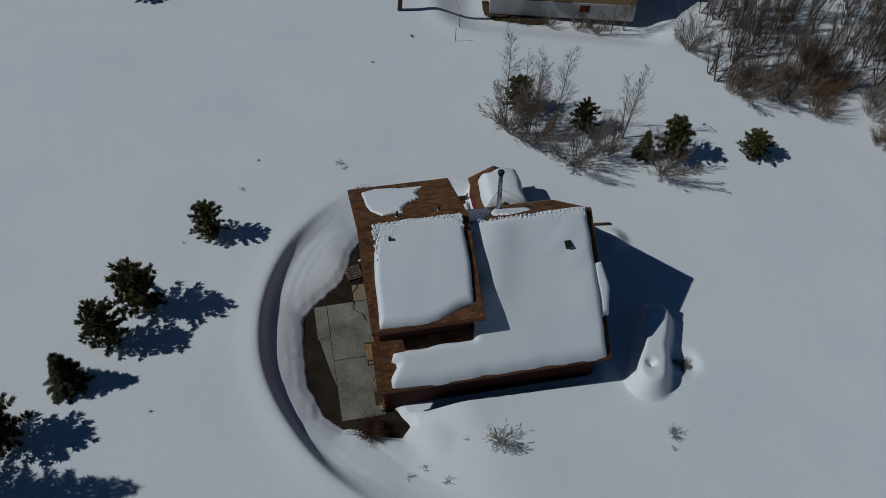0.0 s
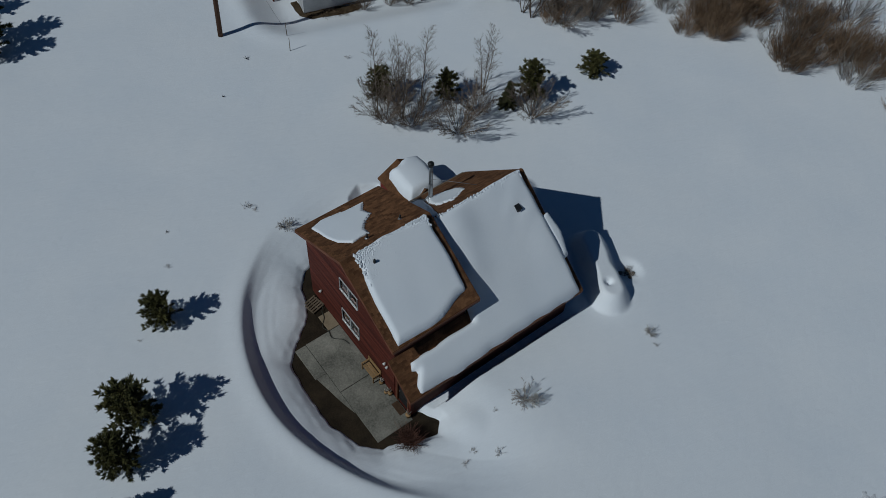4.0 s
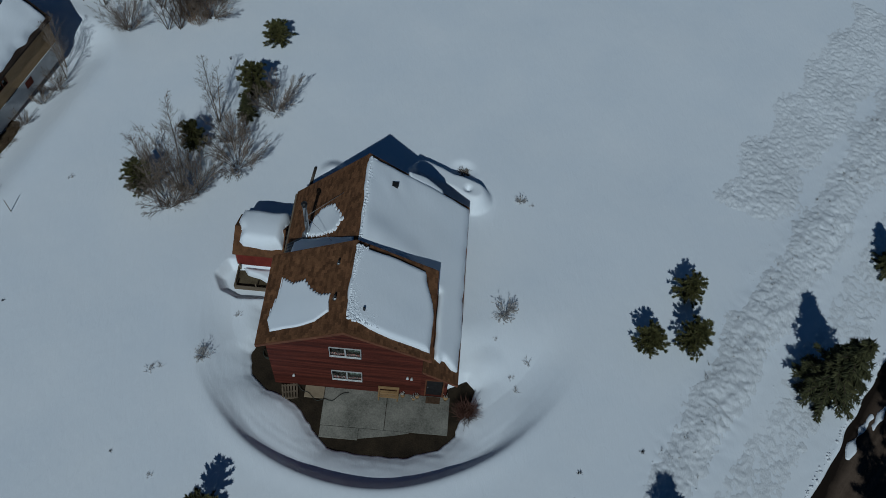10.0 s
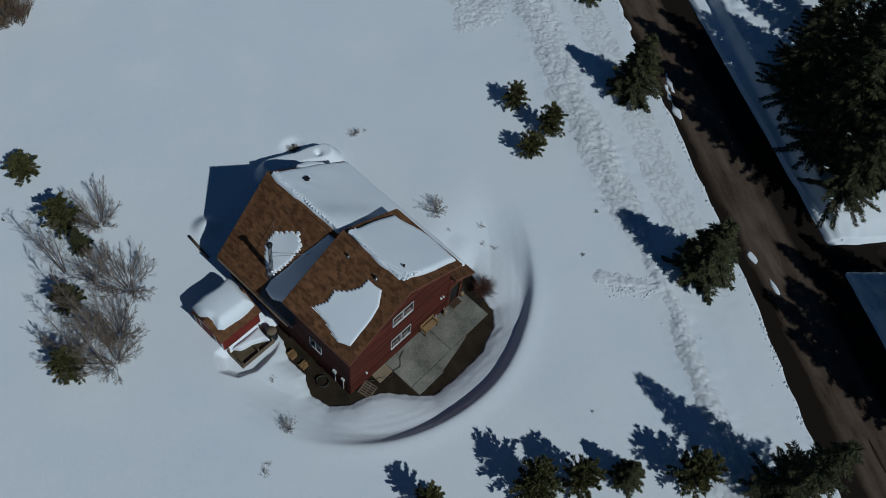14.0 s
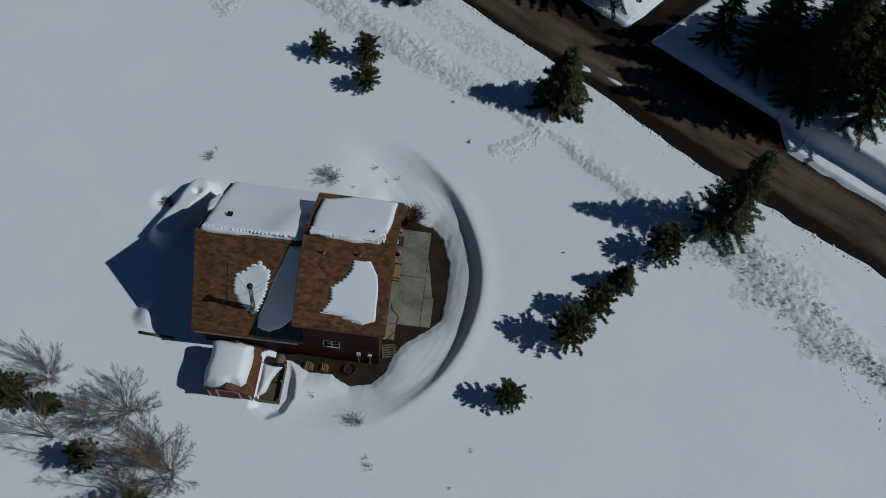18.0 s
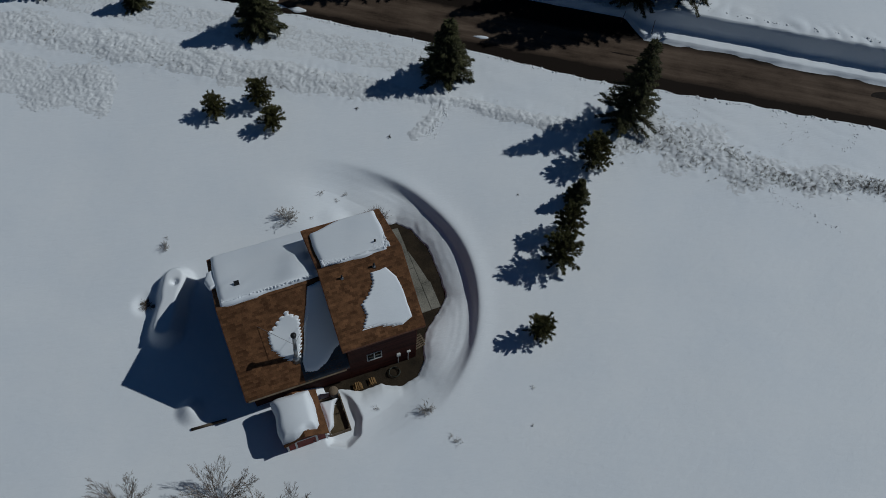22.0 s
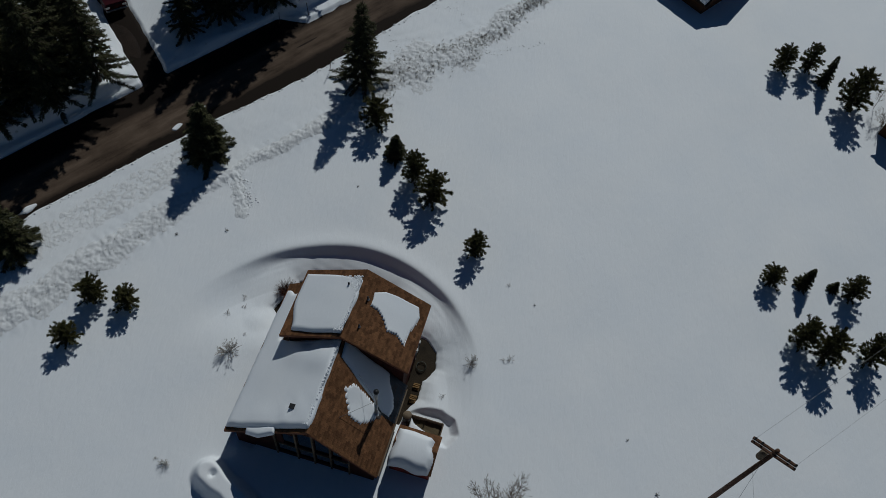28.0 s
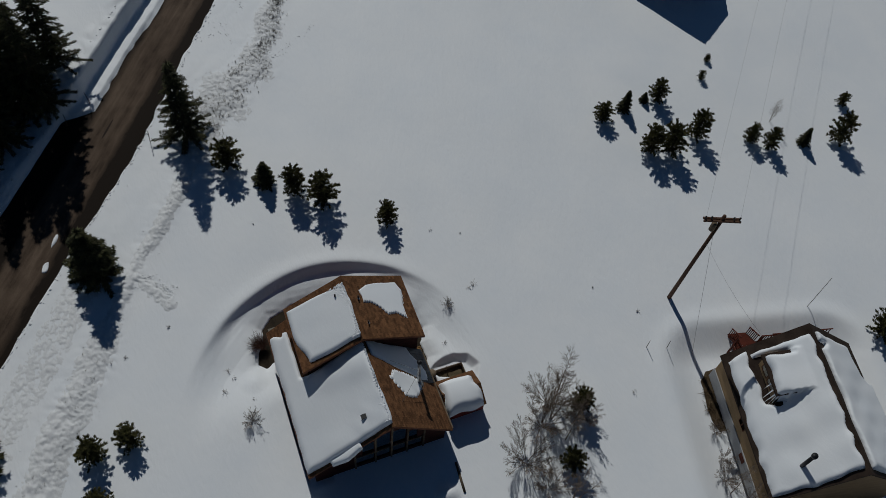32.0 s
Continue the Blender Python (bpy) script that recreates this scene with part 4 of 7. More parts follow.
for x, y, h, r in ((-2.5, -0.66, 0.34, 0.055), (-4.45, -0.75, 0.3, 0.05), (-1.95, 0.78, 0.5, 0.06)):
    v = empty("roof_vent", (x, y, b_roof(y)))
    tagged(v, "short dark plumbing vent pipe on the roof", "vent pipe")
    tubes("pipe", [[((x, y, b_roof(y) - 0.05), r), ((x, y, b_roof(y) + h), r)]], BLACK_METAL, v, sides=10)
    tubes("collar", [[((x, y, b_roof(y) - 0.06), r * 2.6), ((x, y, b_roof(y) + 0.1), r * 1.2)]], STEEL, v, sides=10)
sky_vent = empty("roof_hatch", (-10.14, 1.44, a_roof(1.44)))
tagged(sky_vent, "small black roof vent poking through the snow", "roof vent")
part("hood", box((-10.26, 1.3, a_roof(1.4) - 0.1), (-10.02, 1.56, a_roof(1.4) + 0.52), bevel=0.03), BLACK_METAL, sky_vent)
part("lid", prism([(-10.29, 1.26, a_roof(1.4) + 0.56), (-9.99, 1.26, a_roof(1.4) + 0.56), (-9.99, 1.6, a_roof(1.4) + 0.5), (-10.29, 1.6, a_roof(1.4) + 0.5)], (0, 0, 0.03)), BLACK_METAL, sky_vent)

# ------------------------------------------------------------------ the front patio
patio = empty("patio", (0.0, 2.0, 0.0))
tagged(patio, "grey concrete patio slabs stained and edged with mud", "patio", kind="structure")
for x0, x1, y0, y1 in ((-0.97, 1.12, -1.27, 2.05), (-0.97, 1.12, 2.075, 5.38), (1.145, 1.78, -1.25, 0.75)):
    part("slab", box((x0, y0, -0.09), (x1, y1, 0.03), bevel=0.012), CONCRETE, patio)
part("slab", prism([(1.145, 0.76, -0.09), (1.7, 0.76, -0.09), (1.36, 2.6, -0.09), (1.16, 3.4, -0.09), (1.145, 3.4, -0.09)], (0, 0, 0.118)), CONCRETE, patio)
part("stoop", box((-0.97, -2.33, -0.09), (-0.3, -1.295, 0.045), bevel=0.015), TAN_SLAB, patio, "tan concrete stoop slab")


def bench():
    b = empty("bench", (-0.72, 2.1, 0.03))
    tagged(b, "slatted raw pine bench standing against the red wall", "bench")
    for i in range(4):
        part("seat_slat", box((-0.9 + i * 0.105, 1.55, 0.43), (-0.81 + i * 0.105, 2.66, 0.46), bevel=0.006), PINE_WOOD, b)
    for i in range(3):
        part("back_slat", box((-0.95 + 0.0 * i, 1.55, 0.55 + i * 0.13), (-0.915, 2.66, 0.645 + i * 0.13), bevel=0.006), PINE_WOOD, b)
    for y in (1.58, 2.57):
        for x, h in ((-0.95, 0.9), (-0.53, 0.64)):
            part("leg", box((x, y, 0.03), (x + 0.06, y + 0.06, h), bevel=0.005), PINE_WOOD, b)
        part("armrest", box((-0.95, y - 0.01, 0.642), (-0.46, y + 0.07, 0.675), bevel=0.006), PINE_WOOD, b)
    return b


bench()
mat_ob = part("door_mat", box((-0.93, 4.1, 0.031), (-0.56, 4.86, 0.047), bevel=0.004), MAT_BROWN)
tagged(mat_ob, "brown bristle mat on concrete before the door", "door mat")


def pot(x, y, r, h, seed, z0):
    p = empty("plant_pot", (x, y, z0))
    tagged(p, "small clay pot with a dry plant by the wall", "plant pot")
    tubes("pot", [[((x, y, z0), r * 0.7), ((x, y, z0 + h * 0.85), r), ((x, y, z0 + h * 0.86), r * 1.12), ((x, y, z0 + h), r * 1.12)]], PINE_WOOD, p, sides=10)
    rng = random.Random(seed)
    tubes("stems", [[((x, y, z0 + h * 0.9), 0.012), ((x + rng.uniform(-0.15, 0.15), y + rng.uniform(-0.15, 0.15), z0 + h + rng.uniform(0.15, 0.4)), 0.006)] for _ in range(9)], GRASS, p, sides=4)


pot(-0.82, 3.62, 0.12, 0.25, 4, 0.03)
pot(-0.68, 3.45, 0.09, 0.2, 5, 0.03)
pot(-0.85, 5.14, 0.13, 0.3, 6, 0.03)
pot(-0.8, 2.86, 0.11, 0.2, 7, 0.03)

for y, z in ((3.05, 2.42), (3.26, 2.36), (-2.84, 1.46)):
    f = empty("wall_lamp", (WALL_E + 0.03, y, z))
    tagged(f, "small white lamp fixed on the red siding", "wall lamp")
    part("base", box((WALL_E + 0.027, y - 0.05, z - 0.06), (WALL_E + 0.05, y + 0.05, z + 0.06), bevel=0.01), FASCIA, f)
    tubes("lamp_head", [[((WALL_E + 0.05, y, z), 0.03), ((WALL_E + 0.1, y, z - 0.02), 0.06), ((WALL_E + 0.18, y, z - 0.07), 0.075)]], PLASTIC, f, sides=9)
for x, z, w, h in ((-2.16, 1.4, 0.12, 0.17), (-1.5, 1.42, 0.12, 0.08)):
    f = empty("utility_box", (x, WALL_S, z))
    tagged(f, "pale utility meter box on the shaded wall", "meter box")
    part("body", box((x - w, WALL_S - 0.15, z - h), (x + w, WALL_S - 0.028, z + h), bevel=0.02), PLASTIC, f)
    part("conduit", box((x - 0.02, WALL_S - 0.07, 0.0), (x + 0.02, WALL_S - 0.03, z - h - 0.002)), PLASTIC, f)
hose = []
for i in range(46):
    a = i / 45
    hose.append(((-0.93 + 0.75 * math.sin(a * 3.0) + 0.08 * math.sin(a * 20), -2.75 + 2.75 * a, 0.075 + 0.1 * max(0, 0.12 - a) * 8), 0.016))
tagged(tubes("garden_hose", [hose], RUBBER, sides=6), "dark green hose curving over the concrete", "hose")


def pallet(x, y, turn):
    p = empty("wood_pallet", (x, y, 0.0))
    tagged(p, "weathered wooden pallet lying on mud by the wall", "pallet")
    m = pose(x, y, 0.0, 0, 0, turn)
    for o in (-0.36, 0, 0.36):
        part("bearer", box((o - 0.03, -0.42, 0.0), (o + 0.03, 0.42, 0.09), m), WEATHERED, p)
    for i in range(6):
        part("board", box((-0.42, -0.42 + i * 0.15, 0.092), (0.42, -0.33 + i * 0.15, 0.112), m), WEATHERED, p)
    return p


pallet(-0.5, -3.1, 12)

# firewood and odds and ends along the shaded south wall
for sx, sy, n, rows in ((-5.3, -4.55, 5, 3), (-4.3, -4.5, 4, 2)):
    pile = empty("firewood_pile", (sx, sy, 0.0))
    tagged(pile, "low pile of split yellow firewood logs", "firewood")
    rng = random.Random(int(sx * 10))
    for r in range(rows):
        for i in range(n - r):
            y = sy - 0.16 + 0.03 * r
            x = sx + (i + r * 0.5) * 0.125
            tubes("log", [[((x + rng.uniform(-0.02, 0.02), y - 0.2, 0.06 + r * 0.1), rng.uniform(0.045, 0.062)), ((x + rng.uniform(-0.03, 0.03), y + 0.2, 0.06 + r * 0.1), rng.uniform(0.045, 0.062))]], FIREWOOD, pile, sides=5, smooth=False)
barrel = empty("barrel", (-6.6, -4.75, 0.0))
tagged(barrel, "dark steel barrel with a cap of snow", "barrel")
zb = ground_at(-6.6, -4.75)
tubes("drum", [[((-6.6, -4.75, zb - 0.05), 0.29), ((-6.6, -4.75, zb + 0.28), 0.3), ((-6.6, -4.75, zb + 0.3), 0.285), ((-6.6, -4.75, zb + 0.6), 0.3), ((-6.6, -4.75, zb + 0.86), 0.29)]], BLACK_METAL, barrel, sides=16)
tubes("lid", [[((-6.6, -4.75, zb + 0.862), 0.3), ((-6.6, -4.75, zb + 0.9), 0.29)]], WEATHERED, barrel, sides=16)
ring = []
for i in range(40):
    a = i * 0.42
    ring.append(((-2.6 + (0.36 + 0.02 * math.sin(i)) * math.cos(a), -4.55 + 0.33 * math.sin(a), 0.03 + i * 0.004), 0.02))
tagged(tubes("coiled_hose", [ring], RUBBER, sides=5), "coiled dark hose lying on the mud", "hose")

# ------------------------------------------------------------------ the garden shed
SH_W, SH_E, SH_S, SH_N, SH_RX, SH_EAVE, SH_TOP = -10.3, -7.62, -7.38, -4.55, -9.0, 1.72, 2.5


def shed_roof(x, y):
    return SH_TOP - (SH_TOP - SH_EAVE) * (abs(x - SH_RX) / ((SH_RX - SH_W) if x < SH_RX else (SH_E - SH_RX)))


shed = empty("shed", (-9.0, -6.0, 0.1))
tagged(shed, "small barn-red garden shed with deep snow on its roof", "shed")
for pts in ([(SH_W, SH_S), (SH_RX, SH_S), (SH_RX, SH_N), (SH_W, SH_N)], [(SH_RX + 0.002, SH_S), (SH_E, SH_S), (SH_E, SH_N), (SH_RX + 0.002, SH_N)]):
    part("roof", prism([(x, y, shed_roof(x, y) - 0.09) for x, y in pts], (0, 0, 0.085)), SHINGLE, shed, "brown shingle roof slope")
xs = [SH_W + 0.12, SH_RX, SH_E - 0.12]
for y, s in ((SH_S + 0.12, 1), (SH_N - 0.12, -1)):
    bm = bmesh.new()
    wall_cells(bm, xs, -0.2, lambda x: shed_roof(x, 0) - 0.1, [], lambda x, z, k, y=y, s=s: (x, y + 0.08 * k * s, z))
    part("wall", bm, SHED_RED, shed)
for x, s in ((xs[0], 1), (xs[2], -1)):
    part("wall", box((min(x, x + 0.08 * s), SH_S + 0.203, -0.2), (max(x, x + 0.08 * s), SH_N - 0.203, shed_roof(x, 0) - 0.1)), SHED_RED, shed)
sy = SH_S + 0.12
shed_door = part("door", box((-9.55, sy - 0.03, 0.12), (-8.45, sy - 0.002, 1.72), bevel=0.006), SHED_RED, shed)
for lo, hi in (((-9.68, sy - 0.045, 0.1), (-9.56, sy - 0.003, 1.84)), ((-8.44, sy - 0.045, 0.1), (-8.32, sy - 0.003, 1.84)), ((-9.555, sy - 0.045, 1.73), (-8.445, sy - 0.003, 1.84)), ((-10.18, sy - 0.04, 0.0), (-10.06, sy - 0.003, 1.66)), ((-7.86, sy - 0.04, 0.0), (-7.74, sy - 0.003, 1.62))):
    part("trim_board", box(lo, hi), WHITE_TRIM, shed, "white trim board")
part("latch", box((-8.62, sy - 0.06, 0.85), (-8.54, sy - 0.032, 1.0)), BLACK_METAL, shed_door)
snow_sheet("shed_snow", lambda x, y: SH_EAVE + 0.3 - 0.22 * ((x - SH_RX - 0.1) / 1.3) ** 2, [(-10.36, -7.2), (-9.5, -7.3), (-9.1, -7.22), (-8.75, -7.05), (-8.2, -7.1), (-7.98, -6.8), (-8.05, -6.0), (-7.92, -5.2), (-8.0, -4.6), (-9.0, -4.55), (-10.38, -4.58)], 0.72, 0.08, 17, 0.06, soft=0.5, lump=0.03, bed=shed_roof, label="thick rounded cap of snow on the shed")

planter = empty("raised_bed", (-6.9, -6.0, 0.1))
tagged(planter, "weathered timber raised bed half filled with snow", "raised bed")
PX0, PX1, PY0, PY1 = -7.62, -6.27, -7.2, -4.85
for k in range(3):
    z0 = -0.1 + k * 0.2
    part("board", box((PX0, PY0, z0), (PX1, PY0 + 0.06, z0 + 0.19), bevel=0.008), WEATHERED, planter)
    part("board", box((PX0, PY1 - 0.06, z0), (PX1, PY1, z0 + 0.19), bevel=0.008), WEATHERED, planter)
    part("board", box((PX1 - 0.06, PY0 + 0.062, z0), (PX1, PY1 - 0.062, z0 + 0.19), bevel=0.008), WEATHERED, planter)
for x, y in ((PX1 - 0.14, PY0 + 0.07), (PX1 - 0.14, PY1 - 0.15), (PX0 + 0.02, PY0 + 0.07), (PX1 - 0.14, -6.0)):
    part("post", box((x, y, -0.1), (x + 0.08, y + 0.08, 0.72), bevel=0.006), WEATHERED, planter)
bm = bmesh.new()
bmesh.ops.create_grid(bm, x_segments=14, y_segments=22, size=0.5)
for v in bm.verts:
    x, y = PX0 + 0.03 + (v.co.x + 0.5) * (PX1 - PX0 - 0.1), PY0 + 0.07 + (v.co.y + 0.5) * (PY1 - PY0 - 0.14)
    v.co = (x, y, 0.16 + 0.05 * float(wave(x, y, 71, 0.3)))
part("soil", bm, mottled("dry_garden_soil", (0.06, 0.045, 0.025), (0.13, 0.1, 0.06), 1.5, 0.95, fine=12, bump=0.8, dist=0.03), planter, "brown bare soil", True)
snow_sheet("bed_snow", lambda x, y: 0.17, [(-7.58, -6.9), (-7.2, -6.6), (-7.0, -5.9), (-6.75, -5.3), (-6.4, -5.05), (-6.5, -4.95), (-7.58, -4.95)], 0.3, 0.06, 19, 0.06, soft=0.2, label="snow left in the shaded half of the bed")


# ------------------------------------------------------------------ trees
def sprig(verts, faces, a, b, w, rng):
    """One tuft of needles: a slim spindle from a to b."""
    a, b = Vector(a), Vector(b)
    d = b - a
    side = d.orthogonal().normalized()
    other = d.normalized().cross(side)
    base = len(verts)
    mid = a + d * 0.42
    verts.append(tuple(a))
    turn = rng.uniform(0, 2)
    for k in range(3):
        q = turn + k * 2.0944
        verts.append(tuple(mid + (side * math.cos(q) + other * math.sin(q)) * w))
    verts.append(tuple(b))
    for k in range(3):
        p, q = base + 1 + k, base + 1 + (k + 1) % 3
        faces.append((base, q, p))
        faces.append((base + 4, p, q))


def conifer(seed, h, rad, kind):
    rng = random.Random(seed)
    tree = empty("conifer")
    trunk = [((0, 0, -0.4), 0.035 * h ** 0.6 + 0.02), ((0.01 * h, 0, 0.35 * h), 0.026 * h ** 0.6 + 0.012), ((0, 0.01 * h, 0.75 * h), 0.014 * h ** 0.6), ((0, 0, 0.97 * h), 0.008)]
    limbs = [trunk]
    verts, faces = [], []
    spruce = kind != "pine"
    whorls = int(6 + h * 1.25) if kind == "tall" else int(7 + h * 1.6) if spruce else int(7 + h * 1.9)
    for k in range(whorls):
        f = (k + 0.5) / whorls
        z = h * (0.05 + 0.93 * f)
        if spruce:
            reach = rad * (1 - f) ** 0.8 * 1.05 + 0.05 * rad
        else:
            reach = rad * math.sqrt(max(0.02, 1 - (max(0, f - 0.25) / 0.78) ** 2)) * (0.75 + 0.25 * min(1, f / 0.2))
        count = rng.randint(7, 8) if kind == "tall" else rng.randint(9, 11) if spruce else rng.randint(7, 9)
        for i in range(count):
            az = 2 * math.pi * (i + rng.uniform(-0.45, 0.45)) / count + k * 1.1
            ln = reach * (rng.choice((rng.uniform(0.55, 0.9), rng.uniform(0.8, 1.12))) if spruce else rng.choice((rng.uniform(0.4, 0.8), rng.uniform(0.75, 1.12))))
            rise = rng.uniform(-0.42, -0.02) if spruce else rng.uniform(0.05, 0.55) * (0.5 + f)
            d = Vector((math.cos(az), math.sin(az), rise)).normalized()
            start = Vector((0, 0, z + (rng.uniform(-0.3, 0.3) * h / whorls if spruce else 0)))
            end = start + d * ln
            if ln > 0.35 * rad:
                limbs.append([(tuple(start), 0.018 * rad), (tuple(start + d * ln * 0.9), 0.006 * rad)])
            flat = Vector((-math.sin(az), math.cos(az), 0))
            if spruce:
                n = max(8, int(ln * (19 if kind == "tall" else 24)))
                for j in range(n):
                    t = 0.12 + 0.88 * (j + rng.random()) / n
                    p = start + d * ln * t
                    for s in (-1, 1):
                        q = (d * rng.uniform(0.4, 0.9) + flat * s * rng.uniform(0.4, 1.0) + Vector((0, 0, rng.uniform(-0.45, 0.25)))).normalized()
                        sprig(verts, faces, p, p + q * rng.uniform(0.16, 0.42) * (1.3 - 0.6 * t) * (0.75 + 0.16 * rad), 0.042 if kind == "tall" else 0.038, rng)
                sprig(verts, faces, end - d * 0.12, end + d * 0.16 * rad ** 0.5, 0.035, rng)
            else:
                n = max(4, int(ln * 10))
                for j in range(n):
                    t = 0.12 + 0.88 * (j + rng.random()) / n
                    p = start + d * ln * t + Vector((0, 0, 0.05 * rad))
                    for s in range(6):
                        q = (d * rng.uniform(0.2, 1.0) + flat * rng.uniform(-1, 1) + Vector((0, 0, rng.uniform(-0.2, 0.9)))).normalized()
                        sprig(verts, faces, p, p + q * rng.uniform(0.12, 0.25), 0.032, rng)
                for s in range(9):
                    q = (d * rng.uniform(0.5, 1.3) + flat * rng.uniform(-0.8, 0.8) + Vector((0, 0, rng.uniform(-0.3, 0.8)))).normalized()
                    sprig(verts, faces, end - d * 0.08, end + q * rng.uniform(0.12, 0.26), 0.034, rng)
    for s in range(8):
        q = Vector((rng.uniform(-0.4, 0.4), rng.uniform(-0.4, 0.4), 1)).normalized()
        sprig(verts, faces, (0, 0, h * 0.93), Vector((0, 0, h * 0.93)) + q * 0.09 * h, 0.03, rng)
    v, f = tube_data(limbs, 5)
    place("trunk", raw_mesh("trunk", v, f, BARK, True), tree)
    place("crown", raw_mesh("crown", verts, faces, SPRUCE if spruce else NEEDLE), tree)
    return tree


def at_ground(x, y, turn=0.0, size=1.0, tall=1.0, sink=0.0):
    return pose(x, y, ground_at(x, y) - sink, 0, 0, turn) @ Matrix.Diagonal((size, size, size * tall, 1))


STOCK = {}


def put_tree(kind, i, x, y, h, rad, label, category="conifer", group="", sink=0.05):
    variants = {"pine": 4, "spruce": 4, "tall": 3}[kind]
    key = (kind, i % variants)
    proto = {"pine": (2.6, 1.1), "spruce": (5.0, 1.6), "tall": (11.0, 2.6)}[kind]
    turn = (i * 77) % 360
    m = at_ground(x, y, turn, rad / proto[1], (h / proto[0]) / (rad / proto[1]), sink)
    if key not in STOCK:
        STOCK[key] = conifer(100 + 10 * (kind == "spruce") + 20 * (kind == "tall") + i % variants, *proto, kind)
        ob = STOCK[key]
        ob.matrix_basis = m
    else:
        ob = STOCK[key]
        src_scale = ob.scale.copy()
        ob = copy_thing(ob, m @ Matrix.Diagonal((1 / src_scale[0], 1 / src_scale[1], 1 / src_scale[2], 1)))
    tagged(ob, label, category, group)
    return ob


YARD_PINES = [(15.5, 4.75, 2.9, 1.25), (11.35, 0.35, 3.0, 1.1), (9.9, -1.5, 3.3, 1.3), (6.6, -5.75, 2.3, 0.95)]
for i, (x, y, h, r) in enumerate(YARD_PINES):
    put_tree("pine", i, x, y, h, r, "bushy olive-green pine in the row beside the house", "pine tree", "row of pines across the yard")
put_tree("spruce", 1, 13.0, 2.35, 2.7, 1.05, "young dark spruce in the row beside the house", "spruce tree", "row of pines across the yard")
put_tree("tall", 0, 19.3, 7.2, 8.5, 2.35, "tall pointed dark spruce standing beside the dirt road", "spruce tree", "roadside spruces")
for i, (x, y, h, r) in enumerate([(8.7, 16.0, 5.8, 2.2), (-3.2, 25.5, 5.6, 2.05), (-11.6, 31.3, 3.2, 1.2), (-18.3, 35.5, 3.5, 1.2)]):
    put_tree("spruce", i + 1, x, y, h, r, "broad dark spruce on the snowy road verge", "spruce tree", "roadside spruces")
for i, (x, y, h, r) in enumerate([(-8.3, 18.6, 1.9, 0.95), (-5.0, 18.4, 2.4, 1.05), (-4.7, 16.0, 1.9, 0.95)]):
    put_tree("pine", i + 2, x, y, h, r, "small tufted green pine in open snow", "pine tree", "three small pines")
for i, (x, y, h, r) in enumerate([(11, -27.2, 1.9, 0.9), (11.4, -29.6, 2.5, 0.75), (11.6, -33, 2.4, 0.95), (6.6, -29.6, 3.0, 1.1), (6.0, -31.3, 3.4, 1.25), (6.8, -34.4, 3.0, 1.1),
                                  (11.8, -31.8, 1.2, 0.5), (5, -38.9, 2.0, 0.8), (3.8, -40.2, 2.4, 0.8), (3.3, -43.5, 2.2, 0.7), (2.7, -46.7, 3.2, 1.1), (12.7, -38.3, 1.0, 0.4),
                                  (6.2, -49.7, 1.4, 0.6), (-14.5, -38.9, 3.0, 1.2), (14.5, -40.0, 0.8, 0.35)]):
    put_tree("spruce" if i in (1, 6, 9) else "pine", i, x, y, h, r, "young green conifer in a loose snowy clump", "conifer", "clump of young conifers")
for i, (x, y, h, r) in enumerate([(32.7, -26.4, 2.6, 1.1), (33.5, -28.6, 2.8, 1.0), (32.3, -30.1, 3.4, 0.8), (30.4, -32.4, 4.0, 1.5)]):
    put_tree("spruce" if i == 2 else "pine", i + 1, x, y, h, r, "green conifer near the brown neighbouring house", "conifer", "conifers by the brown house")
for i, (x, y, h, r) in enumerate([(-12.3, -13.9, 2.4, 0.95), (-15.9, -11.6, 2.2, 0.9), (-18.9, -8.9, 2.2, 0.75), (-20.7, -8.7, 3.0, 1.1), (-26.0, -8.2, 1.7, 1.05)]):
    put_tree("spruce" if i == 2 else "pine", i + 3, x, y, h, r, "dark green pine among bare leafless shrubs", "pine tree", "pines in the bare thicket")
FOREST = [(25.2, 19.0, 11, 2.5), (22.3, 21.0, 10, 2.3), (27.0, 22.5, 12, 2.8), (23.8, 23.4, 9, 2.2), (29.2, 24.6, 11, 2.5), (16.8, 33.6, 11, 2.5), (19.8, 22.9, 7, 1.7), (27.5, 18.2, 12, 2.6), (28.4, 15.8, 11, 2.4), (25.0, 17.2, 11, 2.4), (29.8, 21.0, 11, 2.6), (26.2, 20.4, 11, 2.4),
          (12.0, 26.6, 11, 2.5), (9.0, 28.8, 12, 2.8), (14.5, 30.0, 12, 2.7), (5.6, 31.6, 11, 2.6), (4.2, 33.9, 9, 2.2), (8.2, 31.2, 12, 2.6), (6.6, 35.8, 9, 2.2), (11.5, 29.2, 11, 2.5), (10.5, 35.0, 12, 2.8), (14.5, 35.5, 12, 2.8),
          (7.5, 38.4, 11, 2.6), (18.0, 38.0, 12, 2.8), (0.2, 43.9, 12, 2.6), (-1.5, 47.0, 11, 2.6), (5.0, 47.5, 12, 2.8), (3.2, 40.6, 6, 1.7), (-2.5, 51.0, 11, 2.6)]
for i, (x, y, h, r) in enumerate(FOREST):
    put_tree("tall", i, x, y, h, r, "tall dark spruce in the wood across the road", "spruce tree", "spruce wood across the road")


